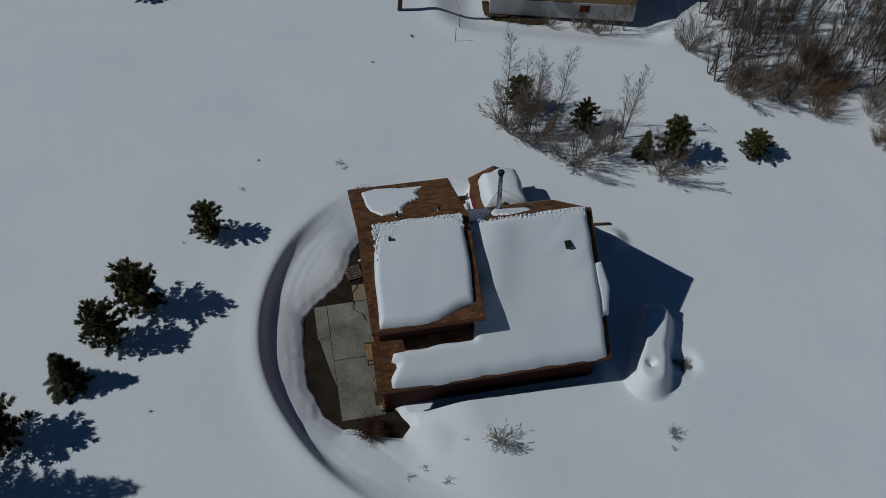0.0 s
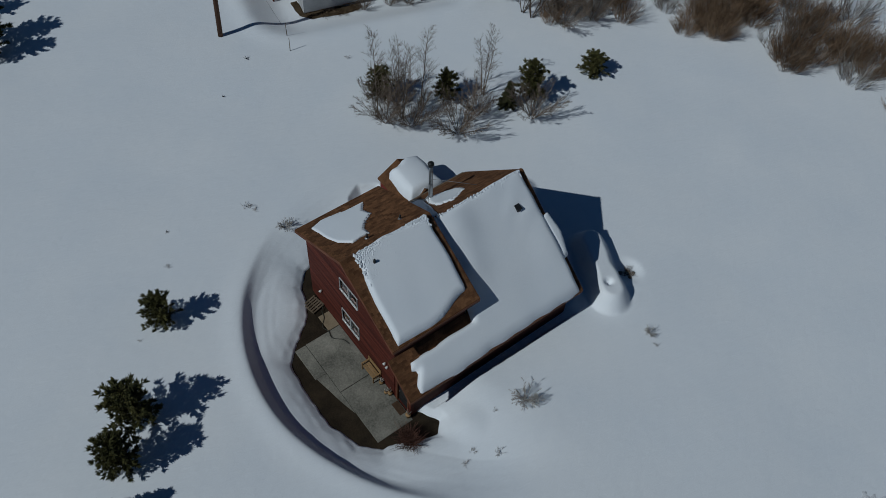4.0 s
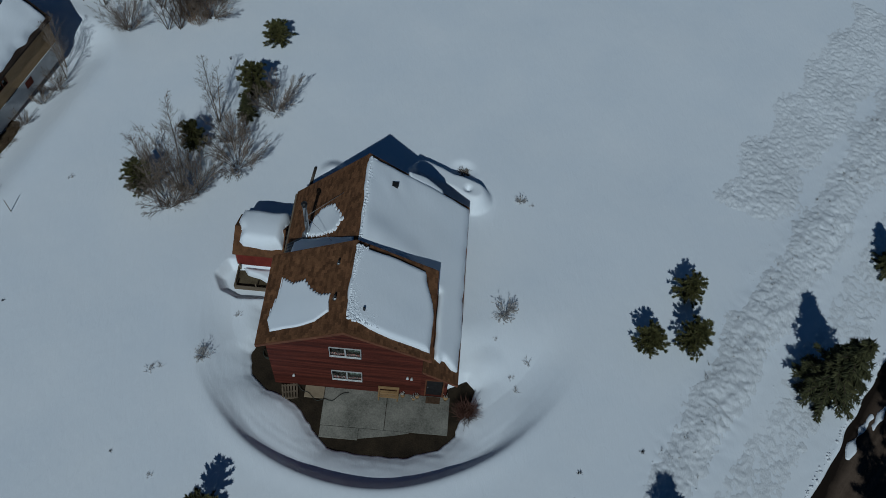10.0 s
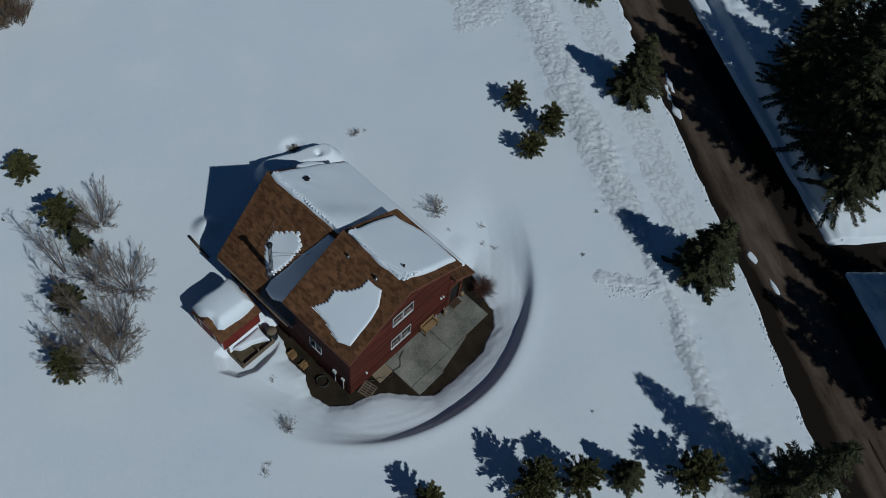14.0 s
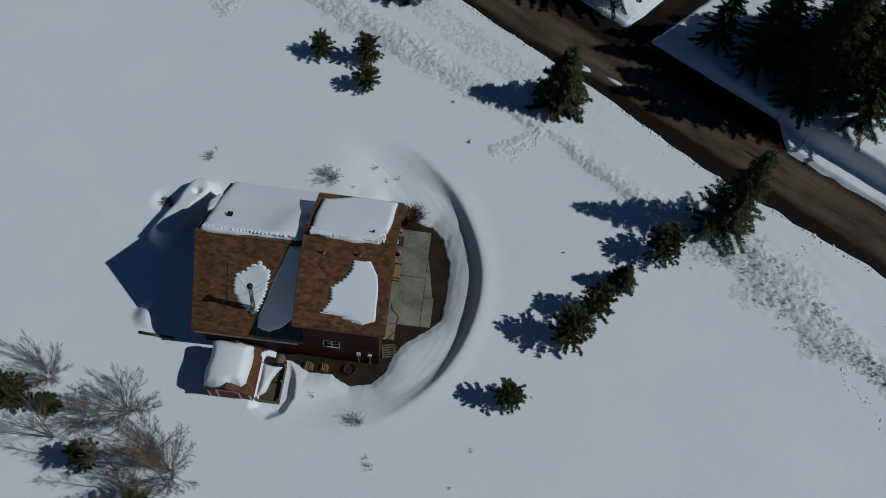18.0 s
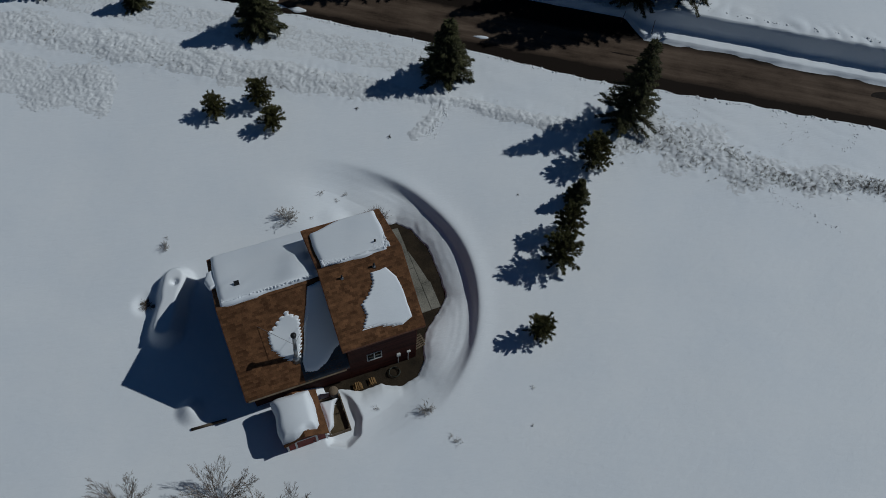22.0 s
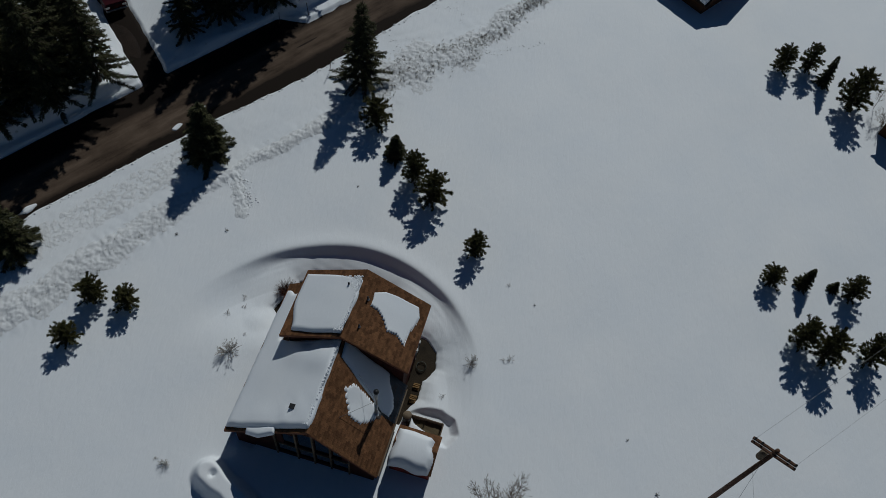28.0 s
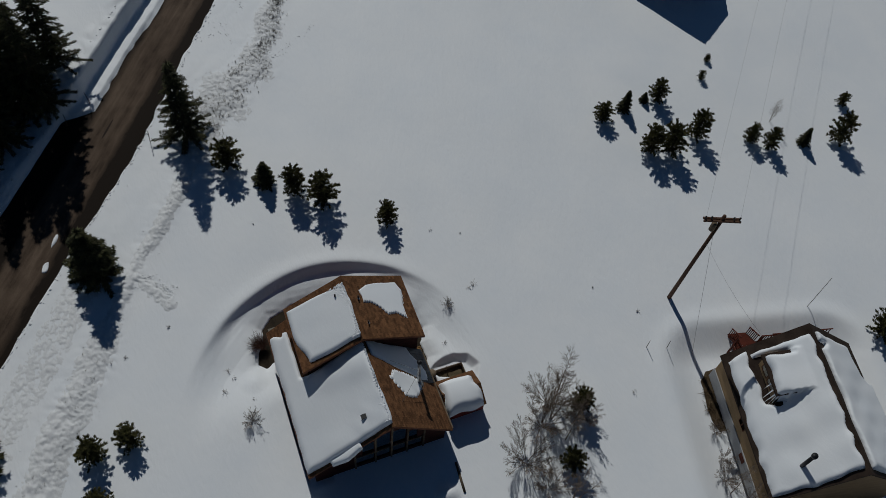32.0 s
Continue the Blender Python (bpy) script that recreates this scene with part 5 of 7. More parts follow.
def stick(rng, paths, p, d, ln, r, bend=0.05):
    """A nearly straight stem, kept as a path; gives the points along it."""
    path = [(tuple(p), r)]
    for i in range(4):
        d = (d + Vector((rng.uniform(-bend, bend), rng.uniform(-bend, bend), rng.uniform(-0.02, bend)))).normalized()
        p = p + d * ln / 4
        path.append((tuple(p), r * (1 - 0.2 * (i + 1))))
    paths.append(path)
    return path, d


def along(path, f):
    k = min(int(f * 4), 3)
    return Vector(path[k][0]).lerp(Vector(path[k + 1][0]), f * 4 - k)


def twiggy(rng, twigs, path, d, ln, n, lo, side, reach):
    """Side shoots along a stem, each with finer shoots of its own."""
    for j in range(n):
        f = lo + (0.98 - lo) * (j + rng.random()) / n
        a = rng.uniform(0, 6.283)
        o = d.orthogonal().normalized()
        o = o * math.cos(a) + d.cross(o) * math.sin(a)
        q = (d + o * side * rng.uniform(0.7, 1.3)).normalized()
        l2 = ln * reach * rng.uniform(0.6, 1.1) * (1.15 - 0.75 * f)
        sub, e = stick(rng, twigs, along(path, f), q, l2, 0.009, 0.08)
        for _ in range(8):
            g = rng.uniform(0.25, 0.95)
            a = rng.uniform(0, 6.283)
            o2 = q.orthogonal().normalized()
            o2 = o2 * math.cos(a) + q.cross(o2) * math.sin(a)
            s = along(sub, g)
            t = s + (q + o2 * rng.uniform(0.4, 0.9)).normalized() * l2 * rng.uniform(0.25, 0.5) * (1.2 - 0.7 * g)
            twigs.append([(tuple(s), 0.007), (tuple(t), 0.004)])


def bare_plant(name, seed, stems, h, lean, n, lo, side, reach, thick, mat=None):
    rng = random.Random(seed)
    t = empty(name)
    trunks, twigs = [], []
    for s in range(stems):
        a = 6.283 * s / stems + rng.uniform(-0.5, 0.5)
        w = lean * rng.uniform(0.35, 1.15)
        d = Vector((math.cos(a) * w, math.sin(a) * w, 1)).normalized()
        ln = h * rng.uniform(0.7, 1.05)
        path, d = stick(rng, trunks, Vector((0.05 * math.cos(a), 0.05 * math.sin(a), -0.15)), d, ln, thick * rng.uniform(0.7, 1.1))
        twiggy(rng, twigs, path, d, ln, n, lo, side, reach)
    v, f = tube_data(trunks, 5)
    place("trunk", raw_mesh("trunk", v, f, mat or TWIG, True), t)
    v, f = tube_data(twigs, 3)
    place("crown", raw_mesh("crown", v, f, mat or TWIG), t)
    return t


birch = [bare_plant("bare_tree", 301, 1, 8.2, 0.05, 56, 0.22, 0.8, 0.24, 0.055), bare_plant("bare_tree", 302, 3, 7.2, 0.2, 34, 0.25, 0.75, 0.26, 0.045)]
bush = [bare_plant("bare_bush", 311, 24, 3.1, 1.0, 12, 0.2, 0.42, 0.4, 0.018), bare_plant("bare_bush", 312, 20, 2.8, 0.85, 12, 0.2, 0.45, 0.42, 0.018)]
grove = [bare_plant("bare_tree", 321 + k, (2, 3, 4)[k], (6.2, 5.4, 4.6)[k], (0.2, 0.3, 0.5)[k], (46, 36, 28)[k], 0.2, 0.6, 0.26, 0.05, BROWN_TWIG) for k in range(3)]
first = {}


def put_bare(proto, x, y, turn, size, label, category, group=""):
    m = at_ground(x, y, turn, size)
    if proto.name not in first:
        first[proto.name] = proto
        proto.matrix_basis = m
        ob = proto
    else:
        s = proto.scale
        ob = copy_thing(proto, m @ Matrix.Diagonal((1 / s[0], 1 / s[1], 1 / s[2], 1)))
    return tagged(ob, label, category, group)


for k, (x, y, turn, size) in enumerate([(-11.2, -12.5, 0, 1.0), (-12.4, -11.6, 80, 0.95), (-14.1, -12.0, 140, 0.9), (-18.2, -10.6, 200, 0.85), (-13.2, -13.0, 290, 0.7)]):
    put_bare(birch[k % 2], x, y, turn, size, "slender leafless grey tree rising from snow", "bare tree", "bare trees in the thicket")
for k, (x, y, turn, size) in enumerate([(-11.3, -11.9, 0, 1.15), (-12.6, -10.8, 70, 1.2), (-14.7, -8.7, 130, 1.15), (-16.8, -9.4, 200, 0.9), (-19.6, -7.2, 260, 1.0), (-13.0, -13.6, 310, 1.0)]):
    put_bare(bush[k % 2], x, y, turn, size, "wide leafless grey shrub with fine twigs", "bare shrub", "bare shrubs in the thicket")
for k, (x, y, turn, size) in enumerate([(-21.3, -21.6, 40, 0.75), (-22.4, -22.0, 150, 0.7), (-13.5, -40.5, 20, 0.55), (6.4, -42.0, 70, 0.42), (31.0, -34.6, 70, 0.5)]):
    put_bare(birch[k % 2], x, y, turn, size, "leafless grey tree beside the neighbouring houses", "bare tree", "bare trees by the houses")
for k, (x, y, turn, size) in enumerate([(-17.0, -22.9, 0, 0.4), (-19.0, -22.4, 60, 0.45), (-20.3, -21.8, 90, 0.6), (-25.8, -18.5, 120, 1.1), (-27.8, -13.2, 180, 1.0), (-29.0, -14.5, 240, 1.1), (-30.2, -12.6, 300, 1.0), (29.2, -35.4, 10, 0.6)]):
    put_bare(bush[k % 2], x, y, turn, size, "leafless grey shrub poking out of deep snow", "bare shrub", "bare shrubs by the houses")


def willow_clump(seed, rad, h, n, mat):
    rng = random.Random(seed)
    stems, twigs = [], []
    for _ in range(n):
        a, q = rng.uniform(0, 6.283), rng.random() ** 0.6 * rad * 0.5
        d = Vector((math.cos(a) * rng.uniform(0.1, 1.0), math.sin(a) * rng.uniform(0.1, 1.0), 1)).normalized()
        ln = h * rng.uniform(0.45, 1.0)
        path, d = stick(rng, stems, Vector((q * math.cos(a), q * math.sin(a), -0.1)), d, ln, 0.015, 0.1)
        for j in range(9):
            f = rng.uniform(0.15, 0.95)
            s = along(path, f)
            e = s + (d + Vector((rng.uniform(-0.8, 0.8), rng.uniform(-0.8, 0.8), rng.uniform(-0.1, 0.4)))).normalized() * ln * rng.uniform(0.15, 0.4)
            twigs.append([(tuple(s), 0.008), (tuple(e), 0.0035)])
    v, f = tube_data(stems + twigs, 3)
    return raw_mesh("willow_clump", v, f, mat)


rng = random.Random(79)
# the brown leafless grove that closes the yard in the southwest
for k in range(84):
    f = rng.random()
    x, y = -26.3 - 20 * f + rng.uniform(-1.0, 1.0), -23.5 + rng.random() * (9.0 + 3.5 * f) + 1.5 * f
    put_bare(grove[k % 3], x, y, rng.uniform(0, 360), rng.uniform(0.6, 1.1), "brown leafless tree in a snowy grove", "bare tree", "bare grove beyond the yard")
CLUMPS = [willow_clump(400 + k, 1.7, 2.2, (110, 80, 95, 60)[k], WILLOW) for k in range(4)] + [willow_clump(410 + k, 1.6, 2.0, (60, 36)[k], GREY_WILLOW) for k in range(2)]
EDGE = [(-25.8, -14.2), (-28.4, -12.6), (-31.4, -11.2), (-33.8, -8.6), (-35.3, -6.2), (-37.2, -3.4), (-38.9, -0.3), (-39.4, 2.9), (-40.4, 6.3), (-41.8, 11.0)]
rng = random.Random(77)
for k in range(170):
    s = rng.random() * (len(EDGE) - 1)
    i = int(s)
    ex = EDGE[i][0] + (EDGE[i + 1][0] - EDGE[i][0]) * (s - i)
    ey = EDGE[i][1] + (EDGE[i + 1][1] - EDGE[i][1]) * (s - i)
    deep = rng.random() < 0.3
    off = rng.uniform(7, 20) if deep else rng.random() * 7.0 + 0.6
    if math.sin(s * 6.0 + off * 0.9) + math.sin(off * 1.3 - s * 2.3) < -0.5:
        continue
    x, y = ex - off * 0.88, ey - off * 0.47
    size = rng.uniform(0.5, 1.0) if i < 3 else rng.uniform(0.6, 1.35)
    if i < 2 and k % 2:
        continue
    grey = deep or rng.random() < 0.25
    ob = new("willow_thicket", CLUMPS[4 + k % 2] if grey else CLUMPS[k % 4])
    ob.matrix_basis = at_ground(x, y, rng.uniform(0, 360), size, rng.uniform(0.75, 1.2))
    tagged(ob, "sparse grey leafless shrub standing in snow" if grey else "dense tan leafless willow clump in snow", "willow shrub", "willow thicket")


# weeds and dry stalks standing out of the snow
def weed_clump(seed, rad, h, n, mat=GRASS):
    rng = random.Random(seed)
    paths = []
    for _ in range(n):
        a = rng.uniform(0, 6.283)
        p = Vector((rng.uniform(-0.3, 0.3) * rad, rng.uniform(-0.3, 0.3) * rad, -0.08))
        e = p + Vector((math.cos(a) * rad * rng.uniform(0.3, 1), math.sin(a) * rad * rng.uniform(0.3, 1), h * rng.uniform(0.5, 1)))
        m = (p + e) / 2 + Vector((0, 0, 0.12 * h))
        paths.append([(tuple(p), 0.009), (tuple(m), 0.008), (tuple(e), 0.005)])
        for _ in range(2):
            q = m + Vector((rng.uniform(-0.35, 0.35) * rad, rng.uniform(-0.35, 0.35) * rad, rng.uniform(0.0, 0.3) * h))
            paths.append([(tuple(m), 0.007), (tuple(q), 0.004)])
    v, f = tube_data(paths, 3)
    return raw_mesh("weeds", v, f, mat)


def low_shrub(seed, n, h, mat):
    rng = random.Random(seed)
    stems, twigs = [], []
    for _ in range(n):
        a, w = rng.uniform(0, 6.283), rng.uniform(0.3, 1.6)
        path, d = stick(rng, stems, Vector((0, 0, -0.05)), Vector((math.cos(a) * w, math.sin(a) * w, 1)).normalized(), h * rng.uniform(0.5, 1), 0.012, 0.12)
        twiggy(rng, twigs, path, d, h, 4, 0.25, 0.7, 0.4)
    v, f = tube_data(stems + twigs, 3)
    return raw_mesh("low_shrub", v, f, mat)


SHRUB = low_shrub(500, 24, 0.85, FROST)
SMALL = [weed_clump(501 + k, 0.32, 0.3, 11, FROST) for k in range(3)]
SPECK = [weed_clump(511 + k, 0.16, 0.22, 10, ROAD_EDGE) for k in range(2)]
for x, y, s, me, label in [(-5.9, 8.1, 1.45, SHRUB, "low frosted grey shrub half buried in snow"), (-14.1, 8.9, 0.7, SHRUB, "sparse grey stalks poking out of snow"), (-4.3, 7.6, 0.6, SMALL[0], "dry tan weeds poking out of snow"),
                           (-3.2, 9.4, 1.1, SMALL[1], "dry tan weeds poking out of snow"), (-1.5, 8.9, 0.9, SMALL[2], "dry tan weeds poking out of snow"), (-2.2, 8.6, 0.8, SMALL[0], "dry tan weeds poking out of snow"), (-4.5, -6.5, 0.9, SMALL[1], "dry tan weeds poking out of snow"),
                           (-1.7, -7.8, 0.95, SHRUB, "low frosted grey shrub half buried in snow"), (-13.9, 9.6, 0.7, SMALL[2], "sparse grey stalks poking out of snow"),
                           (-6.88, -21.5, 1.4, SPECK[0], "dark plant tip showing above the snow"), (-3.85, -19.1, 1.0, SPECK[1], "dark plant tip showing above the snow"), (3.9, -11.0, 0.8, SPECK[0], "dark plant tip showing above the snow"),
                           (2.86, 12.04, 1.4, SPECK[1], "dark plant tip showing above the snow"), (1.42, 15.3, 1.3, SPECK[0], "dark plant tip showing above the snow"), (-23.9, -11.1, 1.2, SPECK[1], "dark plant tip showing above the snow"), (9.5, 4.2, 0.8, SPECK[0], "dark plant tip showing above the snow"), (-0.6, -10.35, 1.2, SMALL[1], "dry tan weeds poking out of snow"), (-0.9, -9.8, 0.8, SMALL[2], "dry tan weeds poking out of snow"), (-12.6, -18.3, 0.9, SMALL[0], "sparse grey stalks poking out of snow"),
                           (4.9, -8.8, 0.7, SMALL[0], "dry tan weeds poking out of snow"), (8.0, -5.4, 0.5, SMALL[2], "dry tan weeds poking out of snow")]:
    ob = new("weeds", me)
    ob.matrix_basis = at_ground(x, y, (x * 50) % 360, s)
    tagged(ob, label, "weeds", "weeds in the snow")
ob = new("corner_shrub", weed_clump(530, 0.7, 0.85, 190, mottled("red_brown_twigs", (0.06, 0.03, 0.022), (0.17, 0.085, 0.06), 3.0, 0.85, island=0.3)))
ob.matrix_basis = at_ground(-0.1, 6.3, 0, 1.25)
tagged(ob, "reddish bare shrub at the porch corner", "shrub")

def grains(shape, cell, rng):
    """Lumpy noise on a grid: random lattice values every cell steps, blended between."""
    nu, nv = shape
    lat = rng.rand(nu // cell + 3, nv // cell + 3)
    a, b = np.arange(nu) / cell, np.arange(nv) / cell
    i, j = a.astype(int), b.astype(int)
    fa, fb = smooth01(a - i)[:, None], smooth01(b - j)[None, :]
    return (lat[i][:, j] * (1 - fa) * (1 - fb) + lat[i + 1][:, j] * fa * (1 - fb) + lat[i][:, j + 1] * (1 - fa) * fb + lat[i + 1][:, j + 1] * fa * fb)


def verge_sheet():
    """Broken, granular snow thrown up along the road; it sinks under the smooth snow at its ragged edge."""
    rs = np.random.RandomState(650)
    us, vs = np.arange(6.8, 20.8, 0.085), np.arange(-50, 40, 0.085)
    gu, gv = np.meshgrid(us, vs, indexing="ij")
    x, y = ROAD_N[0] * gu + ROAD_T[0] * gv, ROAD_N[1] * gu + ROAD_T[1] * gv
    band = np.exp(-((gu - verge_mid(gv)) / verge_wide(gv)) ** 2)
    # a broad crusted field south of the band, farther west
    band = np.maximum(band, 0.85 * np.exp(-((gu - 10.4) / 2.2) ** 4) * smooth01((-24.3 - gv + 0.5 * wave(x, y, 652, 1.5)) / 1.2))
    # a spur of thrown snow leaving the band under the broad spruce
    tt = np.clip(((x - 8.0) * -3.4 + (y - 13.6) * -2.1) / 15.97, 0, 1)
    band = np.maximum(band, np.exp(-(np.hypot(x - 8.0 + 3.4 * tt, y - 13.6 + 2.1 * tt) / 0.6) ** 2))
    fringe = 0.42 * smooth01((gu - 16.5) / 1.5) * smooth01((4 - gv) / 6) * smooth01((20.6 - gu) / 0.8)
    mask = np.maximum(band, fringe) + 0.3 * wave(x, y, 651, 1.1) * (band > 0.08)
    lumps = 0.3 * grains(gu.shape, 5, rs) + 0.45 * grains(gu.shape, 2, rs) + 0.25 * rs.rand(*gu.shape)
    rise = 0.19 * (lumps - 0.5) * np.clip(mask * 1.6, 0, 1) + 0.16 * (np.clip(mask, 0, 1) - 0.36)
    z = ground_height(x, y) + np.minimum(rise, 0.16)
    keep = mask > 0.14
    cell = keep[:-1, :-1] & keep[1:, :-1] & keep[:-1, 1:] & keep[1:, 1:]
    ids = -np.ones(gu.shape, int)
    used = np.zeros(gu.shape, bool)
    for a, b in ((slice(0, -1), slice(0, -1)), (slice(1, None), slice(0, -1)), (slice(0, -1), slice(1, None)), (slice(1, None), slice(1, None))):
        used[a, b] |= cell
    ids[used] = np.arange(used.sum())
    i, j = np.nonzero(cell)
    faces = np.stack([ids[i, j], ids[i + 1, j], ids[i + 1, j + 1], ids[i, j + 1]], -1)
    me = bpy.data.meshes.new("verge_snow")
    co = np.stack([x[used], y[used], z[used]], -1)
    me.vertices.add(len(co))
    me.vertices.foreach_set("co", co.ravel())
    me.loops.add(faces.size)
    me.loops.foreach_set("vertex_index", faces.ravel())
    me.polygons.add(len(faces))
    me.polygons.foreach_set("loop_start", np.arange(0, faces.size, 4))
    me.materials.append(CLOD_SNOW)
    me.update(calc_edges=True)
    me.polygons.foreach_set("use_smooth", np.ones(len(faces), bool))
    if me.polygons[0].normal.z < 0:
        me.flip_normals()
    tagged(new("verge_snow", me), "coarse granular snow thrown up along the road", "ploughed snow", kind="stuff")


verge_sheet()

# lumps of thrown snow along the plough's verge
rng = random.Random(600)
lump = []
for k in range(5000):
    v = rng.uniform(-48, 40)
    u = rng.gauss(float(verge_mid(v)), 0.62 * float(verge_wide(v))) if rng.random() < 0.96 else rng.uniform(15, 20.3)
    if math.sin(v * 1.7 + 2.1 * math.sin(u * 1.9)) + math.sin(u * 3.1 + v * 0.6) < rng.uniform(-1.6, 1.2):
        continue
    lump.append((ROAD_T[0] * v + ROAD_N[0] * u, ROAD_T[1] * v + ROAD_N[1] * u, 0.02 + 0.07 * rng.random() ** 4, rng.uniform(0, 6.28)))
for k in range(900):
    v = rng.uniform(-45, 40)
    u = rng.gauss(28.2 - 0.04 * min(v, 12), 0.12) if rng.random() < 0.4 else float(road_near(v)) + rng.uniform(-0.2, 0.08)
    lump.append((ROAD_T[0] * v + ROAD_N[0] * u, ROAD_T[1] * v + ROAD_N[1] * u, 0.04 + 0.11 * rng.random() ** 2, rng.uniform(0, 6.28)))
for k in range(420):
    t = rng.random()
    lump.append((7.4 - 1.9 * t + rng.gauss(0, 0.28), 13.3 - 1.9 * t + rng.gauss(0, 0.28), 0.03 + 0.09 * rng.random() ** 2, rng.uniform(0, 6.28)))
for a, b, n in (((25.8, -1.2), (28.7, -6.1), 70), ((25.8, -1.2), (26.3, -3.1), 30), ((29.9, 4.9), (30.4, 1.7), 44), ((30.4, 1.7), (28.6, 1.3), 30), ((24.8, 7.1), (24.3, 5.3), 40), ((34.9, 0.9), (33.6, -0.4), 36), ((33.6, -0.4), (32.6, -0.6), 20), ((31.8, 2.6), (31.2, 1.4), 20)):
    for k in range(n // 2):
        t = rng.random()
        s = rng.gauss(0, 0.16)
        lump.append((a[0] + (b[0] - a[0]) * t + s, a[1] + (b[1] - a[1]) * t + rng.gauss(0, 0.12), rng.uniform(0.03, 0.09), rng.uniform(0, 6.28)))
lx = np.array([p[0] for p in lump])
ly = np.array([p[1] for p in lump])
lz = ground_height(lx, ly)
verts, faces = [], []
for (x, y, s, a), z in zip(lump, lz):
    b = len(verts)
    for k in range(5):
        q = a + k * 1.2566
        rr = s * rng.uniform(0.7, 1.3)
        verts.append((x + rr * math.cos(q), y + rr * math.sin(q), z - 0.05))
        verts.append((x + rr * 0.6 * math.cos(q + 0.4), y + rr * 0.6 * math.sin(q + 0.4), z + s * rng.uniform(0.1, 0.5)))
    for k in range(5):
        p, q = b + 2 * k, b + 2 * ((k + 1) % 5)
        faces += [(p, q, q + 1, p + 1)]
    faces.append(tuple(b + 2 * k + 1 for k in range(5)))
clods = place("snow_clods", raw_mesh("snow_clods", verts, faces, CLOD_SNOW, True))
tagged(clods, "rough lumps of ploughed snow along the road verge", "snow clods", kind="stuff")

paths = []
for k in range(2600):
    v = rng.uniform(12, 40) if rng.random() < 0.92 else rng.uniform(-40, -8)
    u = rng.gauss(float(verge_mid(v)) - 0.15, 0.42 * float(verge_wide(v)))
    if math.sin(v * 1.3 + 1.8 * math.sin(u * 1.6)) + math.sin(u * 2.7 + v * 0.8) < rng.uniform(-1.8, 1.0):
        continue
    x, y = ROAD_T[0] * v + ROAD_N[0] * u, ROAD_T[1] * v + ROAD_N[1] * u
    paths.append((x, y))
gz = ground_height(np.array([p[0] for p in paths]), np.array([p[1] for p in paths]))
blades = []
for (x, y), z in zip(paths, gz):
    for _ in range(5):
        z2 = z + 0.07
        blades.append([((x, y, z - 0.05), 0.01), ((x + rng.uniform(-0.12, 0.12), y + rng.uniform(-0.12, 0.12), z2 + rng.uniform(0.02, 0.13)), 0.008)])
v, f = tube_data(blades, 3)
tagged(place("dry_grass", raw_mesh("dry_grass", v, f, DULL_GRASS)), "dry grey-brown grass tips through the verge snow", "grass", kind="stuff")

for k, (v0, u0, lv, lu) in enumerate(((-0.6, 22.5, 1.1, 0.1), (-2.2, 22.1, 0.7, 0.08), (-15.8, 22.0, 1.5, 0.3), (-17.6, 22.5, 0.8, 0.2))):
    ring = []
    for q in range(9):
        a, w = q * 0.698, 0.7 + 0.5 * ((q * 7 + k * 5) % 4) / 3
        v, u = v0 + lv * w * math.cos(a), u0 + lu * w * math.sin(a)
        ring.append((ROAD_T[0] * v + ROAD_N[0] * u, ROAD_T[1] * v + ROAD_N[1] * u))
    snow_sheet("road_snow", lambda x, y: float(road_level(x, y)) - 0.06, ring, 0.07, 0.06, 640 + k, 0.22, soft=0.15, lump=0.06, label="ragged patch of leftover snow on the road", category="snow patch")

# ------------------------------------------------------------------ the power pole
px, py = -6.5, -24.5
pole = empty("power_pole", (px, py, ground_at(px, py)))
tagged(pole, "tall brown wooden power pole with crossarm and insulators", "power pole")
tubes("shaft", [[((px, py, ground_at(px, py) - 0.4), 0.17), ((-6.8, -24.45, 6.5), 0.145), ((-7.12, -24.4, 12.5), 0.12)]], POLE_WOOD, pole, sides=10)
for o in (-0.11, 0.11):
    arm = part("crossarm", box((-1.25, -0.06, -0.07), (1.25, 0.06, 0.07), pose(-7.1 + o * 0.93, -24.4 - o * 0.36, 12.0, 0, 0, 68.8)), POLE_WOOD, pole)
for k, o in enumerate((-1.15, -0.75, 0.75, 1.15)):
    ix, iy = -7.1 + o * 0.362, -24.4 + o * 0.932
    tubes("insulator", [[((ix, iy, 12.06), 0.03), ((ix, iy, 12.16), 0.07), ((ix, iy, 12.22), 0.045), ((ix, iy, 12.3), 0.07), ((ix, iy, 12.36), 0.03)]], BLACK_METAL, pole, sides=8)
tubes("transformer", [[((-7.0, -24.05, 10.9), 0.02), ((-7.0, -24.05, 10.92), 0.2), ((-7.0, -24.05, 11.6), 0.2), ((-7.0, -24.05, 11.68), 0.08)]], WEATHERED, pole, sides=12)


def wire(a, b, sag, label):
    pts = []
    for i in range(25):
        t = i / 24
        p = Vector(a).lerp(Vector(b), t)
        pts.append(((p.x, p.y, p.z - sag * 4 * t * (1 - t)), 0.007))
    return tagged(tubes("power_line", [pts], WIRE, sides=4), label, "power line", "overhead lines")


